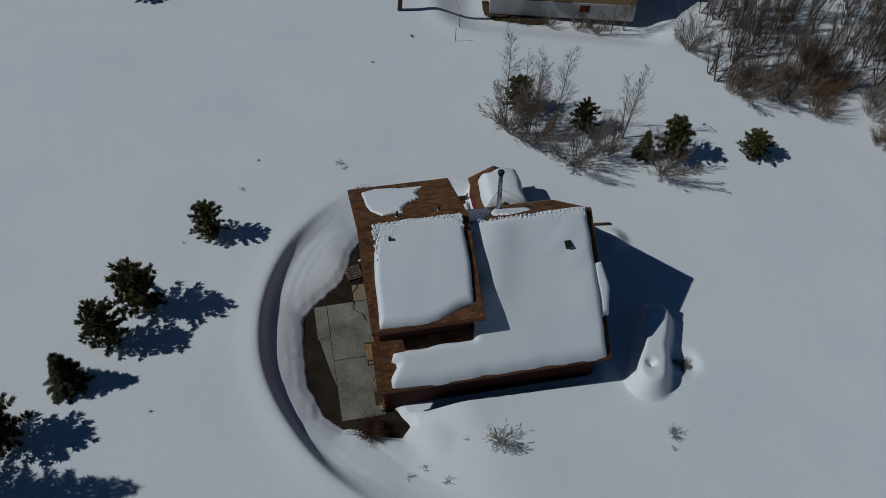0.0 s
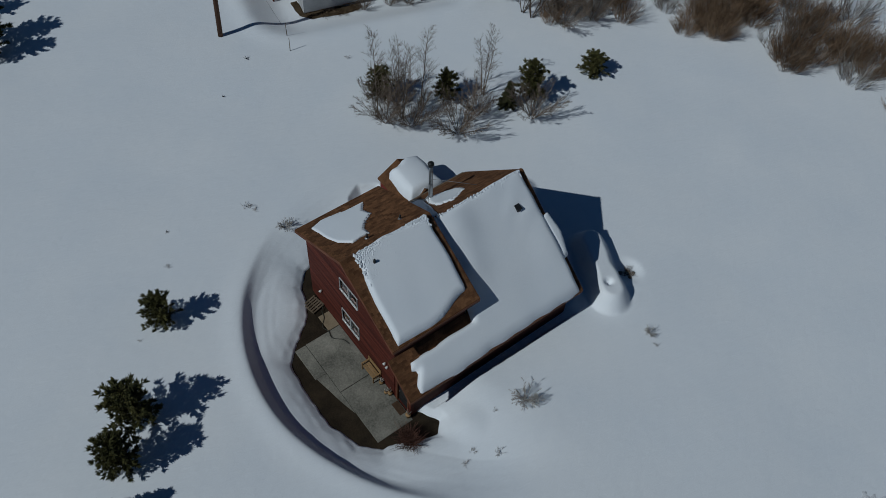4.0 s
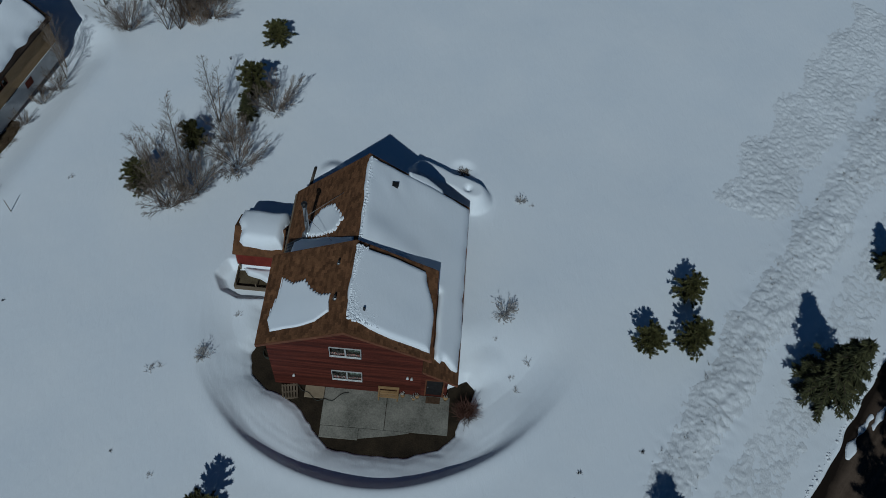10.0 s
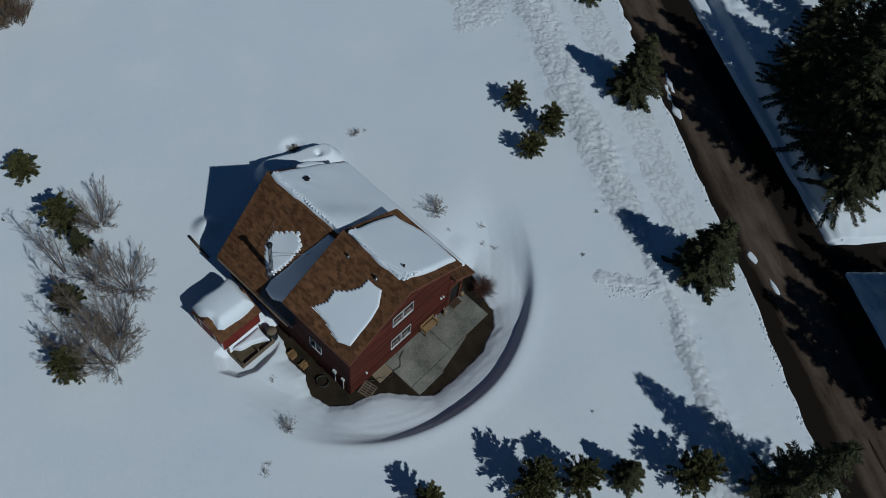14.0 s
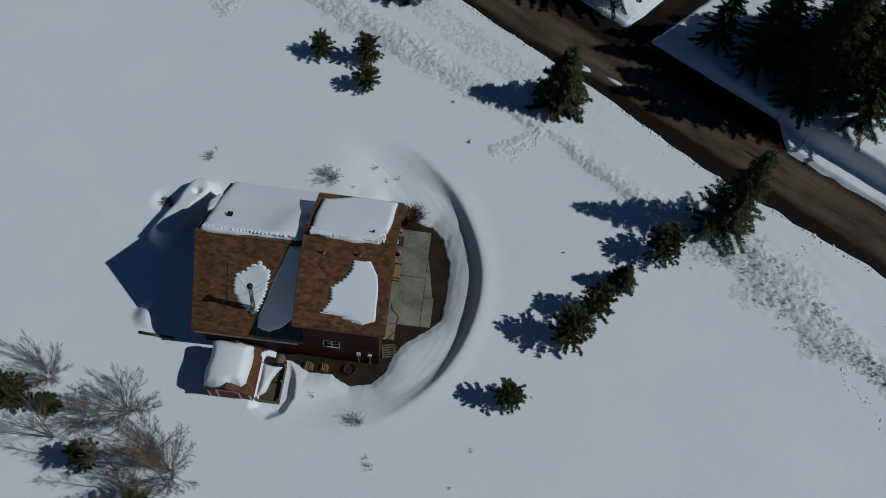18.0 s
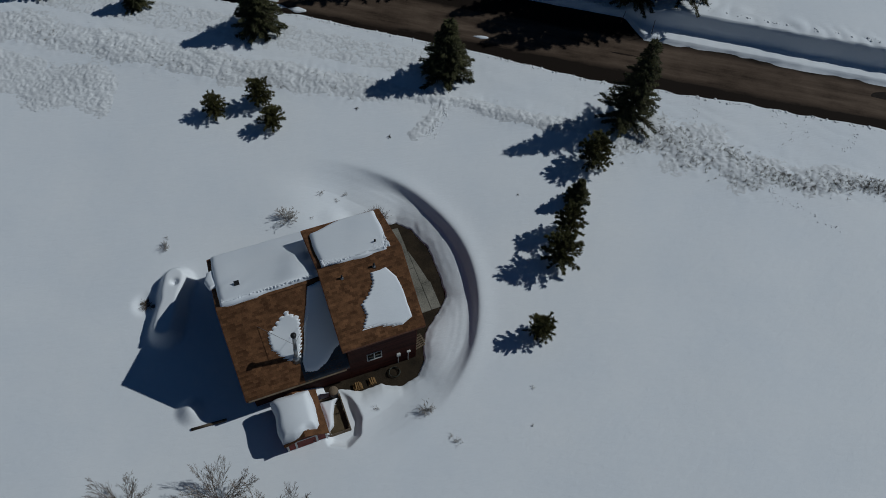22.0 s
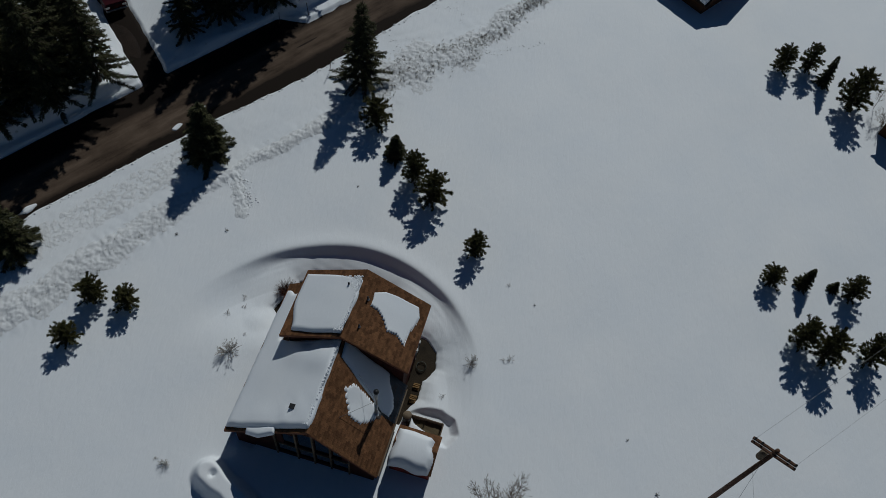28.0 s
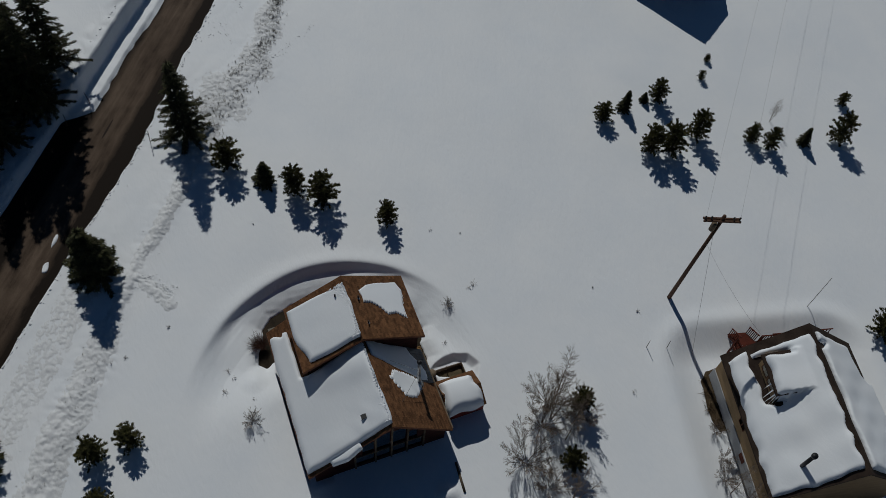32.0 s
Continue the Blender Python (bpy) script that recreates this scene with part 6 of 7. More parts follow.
for o in (-1.15, 1.15):
    wire((-7.1 + o * 0.362, -24.4 + o * 0.932, 12.36), (47 + o * 0.362, -72 + o * 0.932, 14.0), 0.8, "thin grey overhead wire from the pole")
wire((-6.9, -24.43, 9.0), (-12.9, -28.0, 3.3), 0.4, "service cable from pole to the tan house")
tagged(tubes("guy_wire", [[((-7.0, -24.4, 10.5), 0.01), ((-11.0, -24.3, ground_at(-11.0, -24.3) - 0.05), 0.01)]], WIRE, sides=4), "thin steel guy wire anchored in the snow", "guy wire")
for x, y, dx, dy in ((-10.3, -22.2, 0.9, 0.5), (-9.7, -20.8, -0.3, 0.5), (-10.75, -34.67, 0.9, -0.7)):
    z = ground_at(x, y)
    h = 4.2 if y < -30 else 1.1
    tagged(tubes("stake", [[((x, y, z - 0.2), 0.026), ((x + 0.04 * dx, y + 0.04 * dy, z + h), 0.02)]], WEATHERED, sides=6), "thin grey post standing in snow", "post")

for x, y, dx, dy in ((28.5, 14.0, 0.1, 0.05), (25.1, 14.1, -0.05, 0.1), (23.5, 16.2, 0.2, 0.0), (19.7, 10.2, 0.0, -0.1)):
    z = ground_at(x, y)
    tagged(tubes("marker_stake", [[((x, y, z - 0.2), 0.03), ((x + dx, y + dy, z + 1.35), 0.025)]], POLE_WOOD, sides=6), "thin dark stake marking the road edge", "stake", "road marker stakes")

# ------------------------------------------------------------------ odd things west of the house
tuft = new("grass_tussock", weed_clump(540, 0.55, 0.3, 60, BROWN_GRASS))
tuft.matrix_basis = at_ground(-16.1, 5.2, 0, 0.95)
tagged(tuft, "brown dead grass tussock melted out of the snow", "dead grass")
for k, (x, y, r) in enumerate(((-15.75, 5.0, 0.16), (-16.4, 5.45, 0.13), (-16.0, 5.55, 0.12))):
    bm = bmesh.new()
    bmesh.ops.create_icosphere(bm, subdivisions=2, radius=r)
    for v in bm.verts:
        w = 1 + 0.14 * math.sin(v.co.x * 23 + k) + 0.12 * math.sin(v.co.y * 19 + 2 * k)
        v.co = Vector((x, y, ground_at(x, y) + 0.02)) + Vector((v.co.x * w, v.co.y * w * 0.8, v.co.z * 0.6))
    tagged(part("stone", bm, STONE, None, "", True), "grey stone half sunk in snow by dead grass", "stone", "stones by the tussock")
log = tubes("timber_edge", [[((-15.2, -3.95, ground_at(-15.2, -3.95) + 0.03), 0.09), ((-13.1, -4.1, ground_at(-13.1, -4.1) + 0.04), 0.09)]], WEATHERED, sides=8)
tagged(log, "dark timber edging log drifted over with snow", "log")


# ------------------------------------------------------------------ neighbouring houses
def simple_house(name, origin, turn, length, depth, eave, ridge, wall_mat, over, zbase, label, base_mat=None, base_h=0.0, snow=0.4, seed=1, roof_mat=DARK_ROOF, openings=(), bare=(0.3, 0.35), trim=WHITE_TRIM):
    """A gabled house: local x along the ridge, local y across it, the front wall at y = 0."""
    h = empty(name, (origin[0], origin[1], zbase))
    tagged(h, label, "house")
    m = pose(origin[0], origin[1], zbase, 0, 0, turn)
    half = depth / 2

    def zr(y):
        return ridge - (ridge - eave) * abs(y - half) / half

    def pt(x, y, z):
        return tuple(m @ Vector((x, y, z)))

    side = {k: [o[1:5] for o in openings if o[0] == k] for k in "nsew"}
    for k, y, s in (("n", 0, 1), ("s", depth, -1)):
        bm = bmesh.new()
        wall_cells(bm, [0, length], -0.6, lambda x: eave - 0.05, side[k], lambda x, z, q, y=y, s=s: pt(x, y + 0.2 * q * s, z))
        part("wall", bm, wall_mat, h)
    for k, x, s in (("e", 0, 1), ("w", length, -1)):
        bm = bmesh.new()
        wall_cells(bm, [0.203, half, depth - 0.203], -0.6, lambda y: zr(y) - 0.12, side[k], lambda y, z, q, x=x, s=s: pt(x + 0.2 * q * s, y, z))
        part("wall", bm, wall_mat, h)
    if base_mat is not None:
        part("foundation", box((-0.06, -0.06, -0.5), (length + 0.06, -0.004, base_h), m), base_mat, h, "grey block foundation band")
        part("foundation", box((-0.06, -0.004, -0.5), (-0.004, depth, base_h), m), base_mat, h)
    for y0, y1 in ((-over, half), (depth + over, half + 0.002)):
        pts = [pt(-over, y0, zr(y0) if 0 <= y0 <= depth else eave - (ridge - eave) / half * over), pt(length + over, y0, eave - (ridge - eave) / half * over), pt(length + over, y1, ridge), pt(-over, y1, ridge)]
        part("roof", prism(pts, (0, 0, 0.16)), roof_mat, h)
    for o in openings:
        k, a, b, c, d = o[:5]
        if k in "ns":
            y0, s = (0, 1) if k == "n" else (depth, -1)
            fr = [((a - 0.055, c - 0.055), (b + 0.055, c)), ((a - 0.055, d), (b + 0.055, d + 0.055)), ((a - 0.055, c), (a, d)), ((b, c), (b + 0.055, d)), (((a + b) / 2 - 0.03, c), ((a + b) / 2 + 0.03, d))]
            win = empty("window")
            win.parent = h
            win.matrix_parent_inverse = parent_matrix(h).inverted()
            for (q0, z0), (q1, z1) in fr:
                part("window_frame", box((q0, min(y0 - 0.04 * s, y0 + 0.05 * s), z0), (q1, max(y0 - 0.04 * s, y0 + 0.05 * s), z1), m), trim, win)
            part("pane", box((a, y0 + 0.08 * s if s > 0 else y0 - 0.1, c), (b, y0 + 0.1 if s > 0 else y0 - 0.08, d), m), GLASS, win)
            part("room_wall", box((a - 0.3, min(y0 + 0.8 * s, y0 + 0.84 * s), c - 0.3), (b + 0.3, max(y0 + 0.8 * s, y0 + 0.84 * s), d + 0.3), m), INSIDE, win)
        else:
            x0, s = (0, 1) if k == "e" else (length, -1)
            win = empty("window")
            win.parent = h
            win.matrix_parent_inverse = parent_matrix(h).inverted()
            for (q0, z0), (q1, z1) in [((a - 0.055, c - 0.055), (b + 0.055, c)), ((a - 0.055, d), (b + 0.055, d + 0.055)), ((a - 0.055, c), (a, d)), ((b, c), (b + 0.055, d)), (((a + b) / 2 - 0.03, c), ((a + b) / 2 + 0.03, d))]:
                part("window_frame", box((min(x0 - 0.04 * s, x0 + 0.05 * s), q0, z0), (max(x0 - 0.04 * s, x0 + 0.05 * s), q1, z1), m), trim, win)
            part("pane", box((x0 + 0.08 if s > 0 else x0 - 0.1, a, c), (x0 + 0.1 if s > 0 else x0 - 0.08, b, d), m), GLASS, win)
            part("room_wall", box((min(x0 + 0.8 * s, x0 + 0.84 * s), a - 0.3, c - 0.3), (max(x0 + 0.8 * s, x0 + 0.84 * s), b + 0.3, d + 0.3), m), INSIDE, win)
    inv = m.inverted()

    def roof_z(x, y):
        q = inv @ Vector((x, y, 0))
        yy = min(max(q.y, -over), depth + over)
        return zbase + ridge - (ridge - eave) * abs(yy - half) / half + 0.16

    if snow:
        for y0, y1 in ((-over + 0.05, half - bare[0]), (half + bare[1], depth + over - 0.05)):
            ring = [(-over + 0.25, y0), (length * 0.5, y0), (length + over - 0.2, y0), (length + over - 0.2, y1), (length * 0.5, y1 + 0.08), (-over + 0.3, y1)]
            snow_sheet("roof_snow", roof_z, [tuple((m @ Vector((x, y, 0)))[:2]) for x, y in ring], snow, 0.16, seed, 0.08, soft=0.45, lump=0.05, label="deep snow lying on the neighbouring roof")
            seed += 3
    return h, m


H2_TURN = math.degrees(math.atan2(0.23, -0.973))
# the ridge runs away from the pole; its front wall faces the yard
h2, h2m = simple_house("house", (-13.1, -24.64), H2_TURN, 10.2, 9.5, 2.65, 6.5, TAN_STUCCO, 0.2, 0.2, "tan neighbouring house with grey foundation and snowy roof", GREY_BASE, 0.75, 0.0, 701,
                       openings=[("n", 4.4, 5.2, 1.75, 2.2), ("e", 1.2, 1.9, 1.0, 1.9), ("e", 3.6, 6.0, 2.9, 4.5)], trim=FASCIA)
part("hatch", box((6.3, -0.075, 0.05), (7.0, -0.062, 0.6), h2m), RED_DECK, h2, "brown crawl space hatch")
dorm = part("dormer", box((1.35, 1.55, 3.5), (4.1, 3.45, 5.2), h2m), TAN_STUCCO, h2, "tan dormer standing in the roof")
for q0, q1 in ((1.75, 2.55), (2.75, 3.6)):
    part("pane", box((q0, 1.515, 4.45), (q1, 1.545, 5.0), h2m), GLASS, dorm)
    for a, b, c, d in ((q0 - 0.06, q1 + 0.06, 5.0, 5.06), (q0 - 0.06, q1 + 0.06, 4.39, 4.45), (q0 - 0.06, q0, 4.45, 5.0), (q1, q1 + 0.06, 4.45, 5.0)):
        part("window_frame", box((a, 1.5, c), (b, 1.547, d), h2m), FASCIA, dorm)
part("dormer_roof", prism([tuple(h2m @ Vector(p)) for p in ((1.2, 1.3, 5.2), (4.25, 1.3, 5.2), (4.25, 4.15, 5.85), (1.2, 4.15, 5.85))], (0, 0, 0.12)), DARK_ROOF, dorm)
h2inv = h2m.inverted()


def h2_roof(x, y):
    q = h2inv @ Vector((x, y, 0))
    return 0.2 + 6.5 - 3.85 * abs(min(max(q.y, -0.2), 9.7) - 4.75) / 4.75 + 0.16


def h2_snow_bed(x, y):
    q = h2inv @ Vector((x, y, 0))
    if 1.2 < q.x < 4.25 and 1.3 < q.y < 4.15:
        return max(h2_roof(x, y), 0.2 + 5.32 + (q.y - 1.3) * 0.228)
    return h2_roof(x, y)


for k, ring in enumerate(([(0.5, -0.1), (10.1, -0.15), (10.2, 2.5), (9.9, 4.98), (4.0, 5.02), (0.5, 5.0), (0.5, 1.75), (0.85, 1.8), (1.05, 3.6), (1.5, 3.7), (1.42, 2.02), (4.1, 1.9), (4.5, 2.7), (4.6, 2.2), (4.25, 1.62), (2.6, 1.7), (1.3, 1.45), (0.8, 1.55), (0.1, 1.65)],
                          [(0.4, 5.45), (1.1, 5.45), (1.2, 6.1), (1.7, 5.5), (10.0, 5.55), (10.2, 10.45), (3.2, 10.4), (2.7, 9.4), (0.5, 9.2), (0.5, 7.0)])):
    snow_sheet("roof_snow", h2_snow_bed, [tuple((h2m @ Vector((x, y - 0.45 if y > 1 else y + 0.12, 0)))[:2]) for x, y in ring], 0.4, 0.11, 703 + k, 0.09, soft=0.35, lump=0.06, label="deep snow lying on the tan house roof")
flue = empty("stove_pipe", tuple(h2m @ Vector((9.0, 1.6, 3.5))))
tagged(flue, "tall dark stove pipe on the neighbouring roof", "chimney pipe")
tubes("pipe", [[(tuple(h2m @ Vector((8.8, 1.7, 3.5))), 0.14), (tuple(h2m @ Vector((8.8, 1.7, 6.3))), 0.13)]], BLACK_METAL, flue, sides=10)
tubes("cap", [[(tuple(h2m @ Vector((8.8, 1.7, 6.28))), 0.2), (tuple(h2m @ Vector((8.8, 1.7, 6.5))), 0.2)]], BLACK_METAL, flue, sides=10)
deck = empty("deck", tuple(h2m @ Vector((-1.4, 5.0, 0))))
tagged(deck, "red-stained wooden deck with stairs and railing", "deck")
for k in range(7):
    part("deck_board", box((-1.75 + k * 0.24, 1.9, 1.02), (-1.53 + k * 0.24, 6.6, 1.06), h2m), RED_DECK, deck)
for x, y in ((-1.75, 1.9), (-1.75, 3.75), (-1.75, 6.48), (-0.25, 1.9)):
    part("post", box((x, y, -0.7), (x + 0.12, y + 0.12, 2.05), h2m), RED_DECK, deck)
part("skirt_board", box((-1.79, 1.9, 0.72), (-1.755, 6.6, 1.015), h2m), RED_DECK, deck)
part("skirt_board", box((-1.75, 1.86, 0.72), (-0.1, 1.895, 1.015), h2m), RED_DECK, deck)
for lo, hi in (((-1.74, 3.87, 1.95), (-1.66, 6.48, 2.03)), ((-1.74, 3.87, 1.2), (-1.68, 6.48, 1.26)), ((-1.63, 1.92, 1.95), (-0.25, 2.0, 2.03)), ((-1.63, 1.92, 1.2), (-0.25, 1.98, 1.26))):
    part("rail", box(lo, hi, h2m), RED_DECK, deck)
for k in range(13):
    part("baluster", box((-1.73, 3.98 + k * 0.19, 1.262), (-1.69, 4.03 + k * 0.19, 1.948), h2m), RED_DECK, deck)
for k in range(7):
    part("baluster", box((-1.55 + k * 0.18, 1.94, 1.262), (-1.5 + k * 0.18, 1.98, 1.948), h2m), RED_DECK, deck)
for k in range(5):
    part("step", box((-1.98 - k * 0.25, 2.25, 0.84 - k * 0.18), (-1.72 - k * 0.25, 3.6, 0.88 - k * 0.18), h2m), RED_DECK, deck)
for y in (2.2, 3.61):
    part("stringer", prism([tuple(h2m @ Vector(p)) for p in ((-1.76, y, 1.0), (-3.0, y, 0.1), (-3.0, y, -0.15), (-1.76, y, 0.72))], tuple(h2m.to_3x3() @ Vector((0, 0.045, 0)))), RED_DECK, deck)
    part("handrail", prism([tuple(h2m @ Vector(p)) for p in ((-1.76, y, 1.95), (-3.0, y, 1.05), (-3.0, y, 0.97), (-1.76, y, 1.87))], tuple(h2m.to_3x3() @ Vector((0, 0.07, 0)))), RED_DECK, deck)
    for k in range(7):
        part("baluster", box((-1.92 - k * 0.17, y, 0.84 - k * 0.123), (-1.87 - k * 0.17, y + 0.045, 1.77 - k * 0.123), h2m), RED_DECK, deck)
balcony = empty("balcony", tuple(h2m @ Vector((-0.6, 6.0, 2.4))))
tagged(balcony, "red-stained upper balcony along the gable wall", "balcony")
part("floor", box((-1.2, 3.9, 2.32), (-0.003, 8.6, 2.42), h2m), RED_DECK, balcony)
part("skirt_board", box((-1.24, 3.9, 2.15), (-1.203, 8.6, 2.62), h2m), RED_DECK, balcony)
part("rail", box((-1.24, 3.9, 3.2), (-1.17, 8.6, 3.27), h2m), RED_DECK, balcony)
for k in range(18):
    part("baluster", box((-1.23, 3.95 + k * 0.265, 2.622), (-1.19, 4.0 + k * 0.265, 3.198), h2m), RED_DECK, balcony)
for y in (3.92, 8.48):
    part("post", box((-1.2, y, 1.08 if y < 6.6 else -0.7), (-1.1, y + 0.1, 2.315), h2m), RED_DECK, balcony)
snow_sheet("deck_snow", lambda x, y: 0.2 + 1.06, [tuple((h2m @ Vector((x, y, 0)))[:2]) for x, y in ((-1.6, 4.0), (-1.25, 4.0), (-1.3, 5.2), (-1.1, 6.4), (-1.6, 6.4))], 0.2, 0.06, 761, 0.05, soft=0.15, label="snow left along the deck rail", category="deck snow")


def melt_patch():
    """Brown earth and dead grass melted out at the corner of the tan house."""
    ring = [(-0.7, 1.6), (-0.5, -0.2), (0.2, -0.75), (1.6, -0.85), (3.4, -1.0), (4.4, -0.5), (4.2, 0.1), (0.1, 0.1), (0.05, 1.8)]
    xs, ys = np.arange(-0.9, 4.6, 0.1), np.arange(-1.1, 2.0, 0.1)
    gx, gy = np.meshgrid(xs, ys, indexing="ij")
    d = poly_dist(gx, gy, ring) + 0.08 * wave(gx, gy, 771, 0.4)
    verts, faces = [], []
    for i in range(len(xs)):
        for j in range(len(ys)):
            w = h2m @ Vector((float(gx[i, j]), float(gy[i, j]), 0))
            verts.append((w.x, w.y, ground_at(w.x, w.y) + 0.3 * min(max(float(d[i, j]) - 0.05, -0.2), 0.25) + 0.03 * float(wave(w.x, w.y, 772, 0.2))))
    ny = len(ys)
    for i in range(len(xs) - 1):
        for j in range(ny - 1):
            if d[i, j] > -0.15:
                faces.append((i * ny + j, i * ny + j + 1, (i + 1) * ny + j + 1, (i + 1) * ny + j))
    tagged(place("bare_ground", raw_mesh("bare_ground", verts, faces, TAN_EARTH, True)), "brown earth melted bare at the tan house corner", "ground", kind="structure")


melt_patch()
for k, (x, y, g) in enumerate(((1.4, -0.55, 1.2), (2.4, -0.7, 1.4), (3.5, -0.6, 1.2), (0.3, -0.5, 0.9))):
    w = h2m @ Vector((x, y, 0))
    ob = new("dead_grass", weed_clump(780 + k, 0.5, 0.35, 50, BROWN_GRASS))
    ob.matrix_basis = at_ground(w.x, w.y, 40 * k, g)
    tagged(ob, "brown dead grass at the foot of the tan wall", "dead grass", "dead grass by the tan house")

H3_TURN = math.degrees(math.atan2(-9.49, -4.77))
h3, h3m = simple_house("house", (23.04, -45.27), H3_TURN + 90, 9.0, 8.1, 3.1, 7.3, BROWN_WALL, 0.4, 2.3, "brown wooden neighbouring house with green roof trim", None, 0, 0.45, 731, GREEN_METAL,
                       [("e", 3.4, 4.8, 0.9, 2.0), ("e", 3.6, 5.0, 4.2, 5.3), ("e", 1.3, 2.1, 1.5, 2.7)])
h3b, h3bm = simple_house("house", (28.3, -35.0), H3_TURN, 3.55, 6.0, 2.5, 4.4, BROWN_WALL, 0.3, 2.35, "low brown wing of the neighbouring house under snow", None, 0, 0.45, 741, GREEN_METAL, [("n", 1.3, 2.7, 1.0, 2.0)])
h4, h4m = simple_house("house", (40.2, -14.6), math.degrees(math.atan2(-3.6, -2.4)), 5.2, 8.5, 2.0, 4.2, BROWN_WALL, 0.4, 2.2, "small brown building under a thick snow roof", None, 0, 0.55, 751)

# ------------------------------------------------------------------ the parked car
def car():
    c = empty("car", (21.8, 31.3, 0))
    tagged(c, "dark red pickup parked on the driveway", "car")
    z = float(road_level(21.8, 31.3)) - 0.02
    turn = math.degrees(math.atan2(DRIVE_A[1] - DRIVE_B[1], DRIVE_A[0] - DRIVE_B[0]))
    m = pose(21.8, 31.3, z, 0, 0, turn)
    bm = bmesh.new()
    add_box(bm, (-2.6, -0.95, 0.42), (2.6, 0.95, 0.98), None, 0.12)
    bmesh.ops.transform(bm, matrix=m, verts=bm.verts[:])
    part("body", bm, CAR_PAINT, c, smooth=False)
    bm = bmesh.new()
    pts = [(-0.9, -0.82, 0.96), (1.15, -0.82, 0.96), (0.55, -0.68, 1.62), (-0.75, -0.68, 1.62)]
    a = [bm.verts.new(m @ Vector(p)) for p in pts]
    b = [bm.verts.new(m @ Vector((p[0], -p[1], p[2]))) for p in pts]
    for f in ([a[0], a[1], a[2], a[3]], [b[3], b[2], b[1], b[0]], [a[3], a[2], b[2], b[3]], [a[1], b[1], b[2], a[2]], [a[0], a[3], b[3], b[0]], [a[0], b[0], b[1], a[1]]):
        bm.faces.new(f)
    cab = part("cab", bm, BLACK_METAL, c, "dark glazed cab")
    part("cab_roof", box((-0.72, -0.7, 1.6), (0.52, 0.7, 1.66), m, 0.02), CAR_PAINT, cab)
    part("hood", box((1.2, -0.85, 0.96), (2.5, 0.85, 1.04), m, 0.03), CAR_PAINT, c)
    for s in (-1, 1):
        part("bed_side", box((-2.55, s * 0.93 - 0.04, 0.96), (-0.92, s * 0.93 + 0.02, 1.3), m, 0.015), CAR_PAINT, c)
        part("headlight", box((2.56, s * 0.7 - 0.16, 0.68), (2.63, s * 0.7 + 0.16, 0.86), m, 0.015), PLASTIC, c)
        for x in (-1.65, 1.65):
            p, q = m @ Vector((x, s * 0.72, 0.36)), m @ Vector((x, s * 0.98, 0.36))
            w = tubes("wheel", [[(tuple(p), 0.36), (tuple(q), 0.36)]], TYRE, c, sides=16)
            tubes("rim", [[(tuple(q), 0.2), (tuple(q + (q - p) * 0.06), 0.18)]], STEEL, w, sides=12)
    part("bumper", box((2.6, -0.9, 0.4), (2.72, 0.9, 0.56), m, 0.03), STEEL, c)


car()


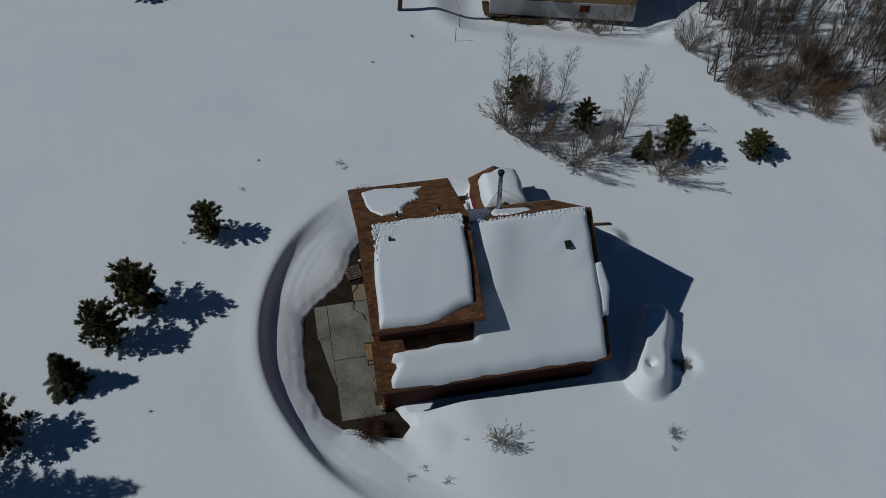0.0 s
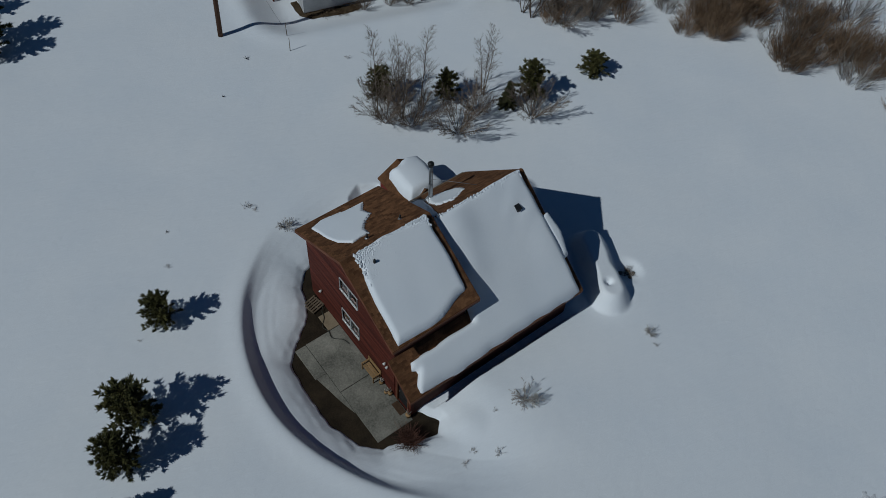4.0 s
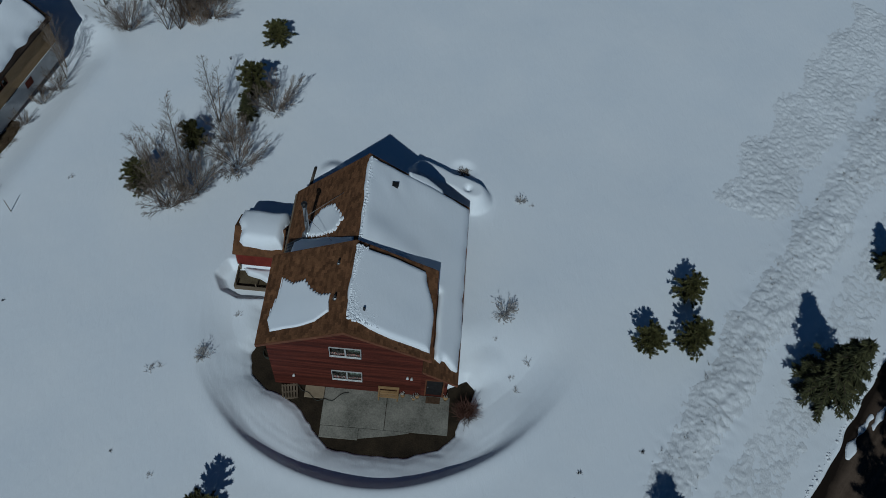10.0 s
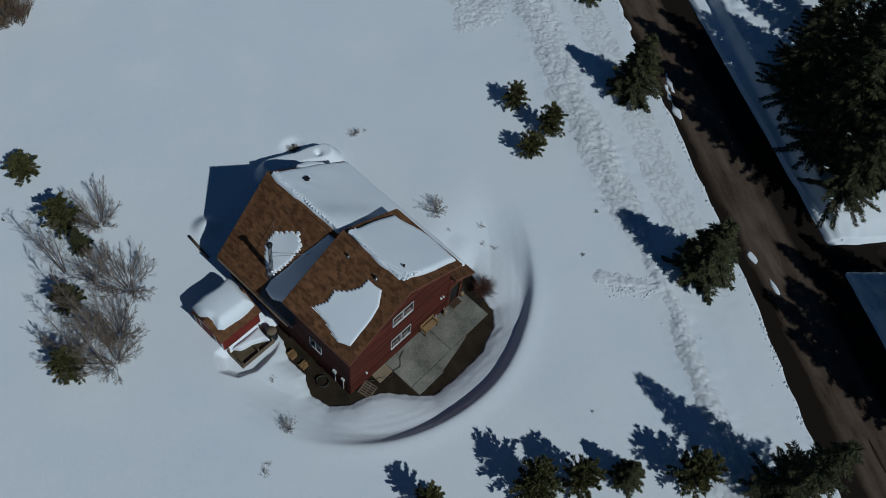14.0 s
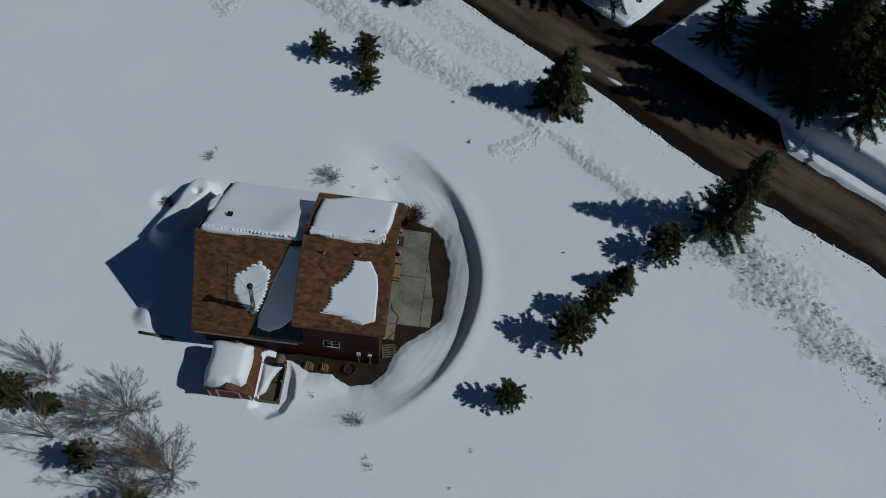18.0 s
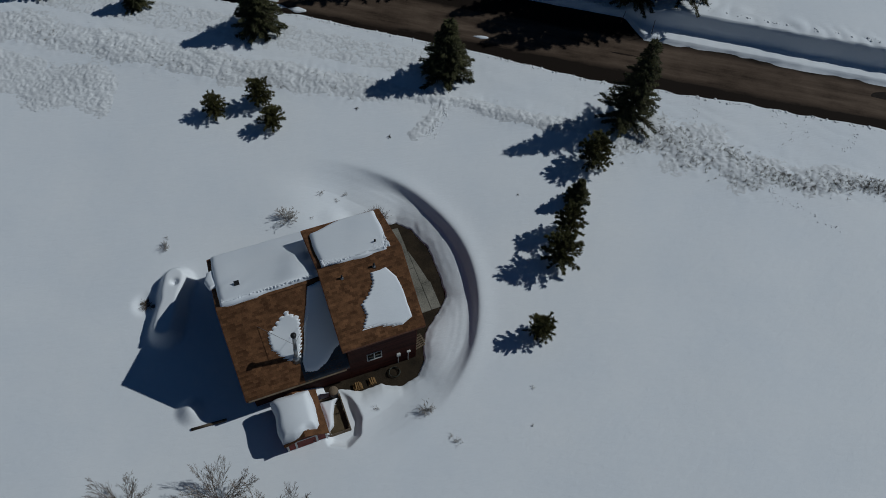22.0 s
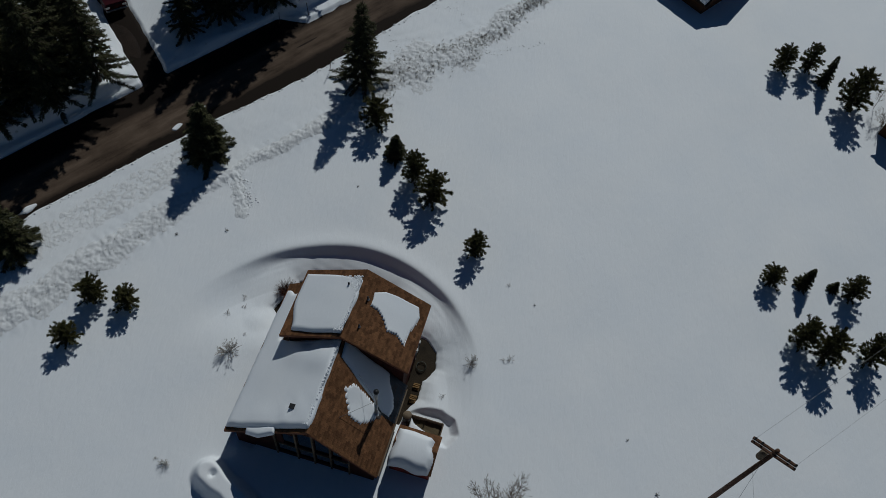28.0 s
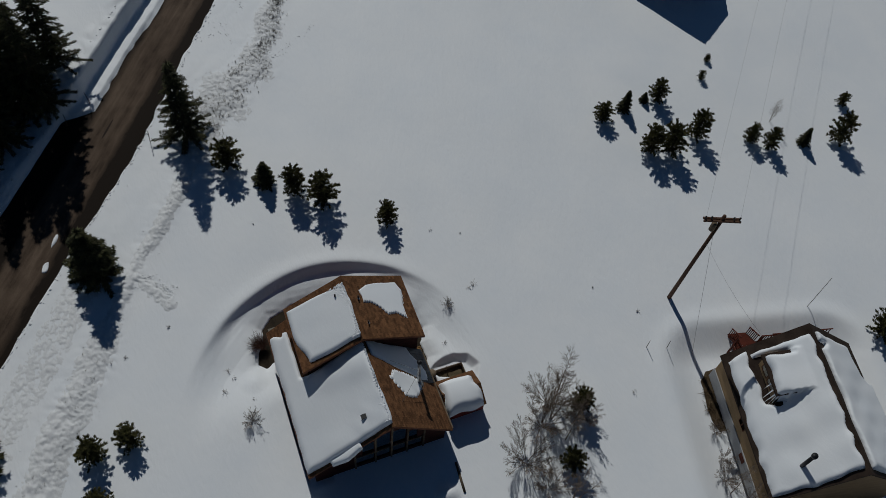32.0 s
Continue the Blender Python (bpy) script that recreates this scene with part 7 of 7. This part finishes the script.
# ------------------------------------------------------------------ shingles, laid last
def shingles(parent, x0, x1, ridge, eave, seed, near, keep):
    """Overlapping shingle tabs down a slope: those picked by near are objects, the rest are one mesh."""
    rng = random.Random(seed)
    run, drop = eave[0] - ridge[0], eave[1] - ridge[1]
    length = math.hypot(run, drop)
    down = Vector((0, run / length, drop / length))
    nrm = Vector((0, -drop / length, run / length))
    if nrm.z < 0:
        nrm = -nrm
    course = 0.155
    rows = int(length / course)
    me_tab = {}
    rest_v, rest_f = [], []
    made = 0
    basis = Matrix((Vector((1, 0, 0)), down, nrm)).transposed().to_4x4()
    for r in range(rows):
        x = x0 - (0.15 if r % 2 else 0.0) - rng.uniform(0, 0.08)
        while x < x1:
            w = 0.3
            a, b = max(x, x0), min(x + w - 0.008, x1)
            x += w
            if b - a < 0.04:
                continue
            lift = rng.uniform(0.0, 0.006)
            top = Vector((0, ridge[0], ridge[1])) + down * (r * course)
            y_mid = top.y + down.y * 0.08
            if not keep((a + b) / 2, y_mid):
                continue
            corner = [(a, 0.0, 0.002), (b, 0.0, 0.002), (b, course + 0.03, 0.014 + lift), (a, course + 0.03, 0.014 + lift)]
            top_pts = [Vector((p[0], 0, 0)) + top + down * p[1] + nrm * p[2] for p in corner]
            low_pts = [Vector((p[0], 0, 0)) + top + down * p[1] - nrm * 0.012 for p in corner]
            if near((a + b) / 2, y_mid) and made < 150 and b - a > w - 0.02:
                if "tab" not in me_tab:
                    ref = [Vector((q[0] - a, q[1], q[2])) for q in corner] + [Vector((q[0] - a, q[1], -0.012)) for q in corner]
                    me_tab["tab"] = raw_mesh("shingle", [tuple(q) for q in ref], [(0, 1, 2, 3), (2, 6, 7, 3), (0, 3, 7, 4), (1, 5, 6, 2)], SHINGLE_PIECE)
                ob = new("shingle", me_tab["tab"])
                ob.parent = parent
                ob.matrix_parent_inverse = parent_matrix(parent).inverted()
                ob.matrix_basis = Matrix.Translation(top + Vector((a, 0, 0)) + nrm * lift) @ basis
                made += 1
                continue
            k = len(rest_v)
            rest_v += [tuple(q) for q in top_pts + low_pts]
            rest_f += [(k, k + 1, k + 2, k + 3), (k + 2, k + 6, k + 7, k + 3), (k, k + 3, k + 7, k + 4), (k + 1, k + 5, k + 6, k + 2)]
    ob = place("shingles", raw_mesh("shingles", rest_v, rest_f, SHINGLE), parent, "overlapping brown asphalt shingles")
    ob["kind"] = "stuff"


everywhere = lambda x, y: True
shingles(b_south, B_W, B_E, B_RIDGE, B_SOUTH, 801, lambda x, y: x > -1.9, everywhere)
shingles(b_north, B_W, B_E, B_RIDGE, B_NORTH, 802, lambda x, y: x > -1.15, lambda x, y: x > -1.6 or x < -5.1 or y > 3.7 or y < 0.4)
shingles(a_south, A_W, B_W + 0.3, A_RIDGE, A_SOUTH, 803, lambda x, y: x < -10.6, everywhere)
shingles(a_north, A_W, B_W + 0.3, A_RIDGE, A_NORTH, 804, lambda x, y: x < -11.3, lambda x, y: x < -11.0 or y < 0.3 or y > 5.2)
shingles(porch_roof, B_W + 0.36, -0.62, (B_WALL_N + 0.03, a_roof(B_WALL_N + 0.03)), A_NORTH, 805, lambda x, y: x > -1.6, lambda x, y: x > -2.2 or y < 4.6)
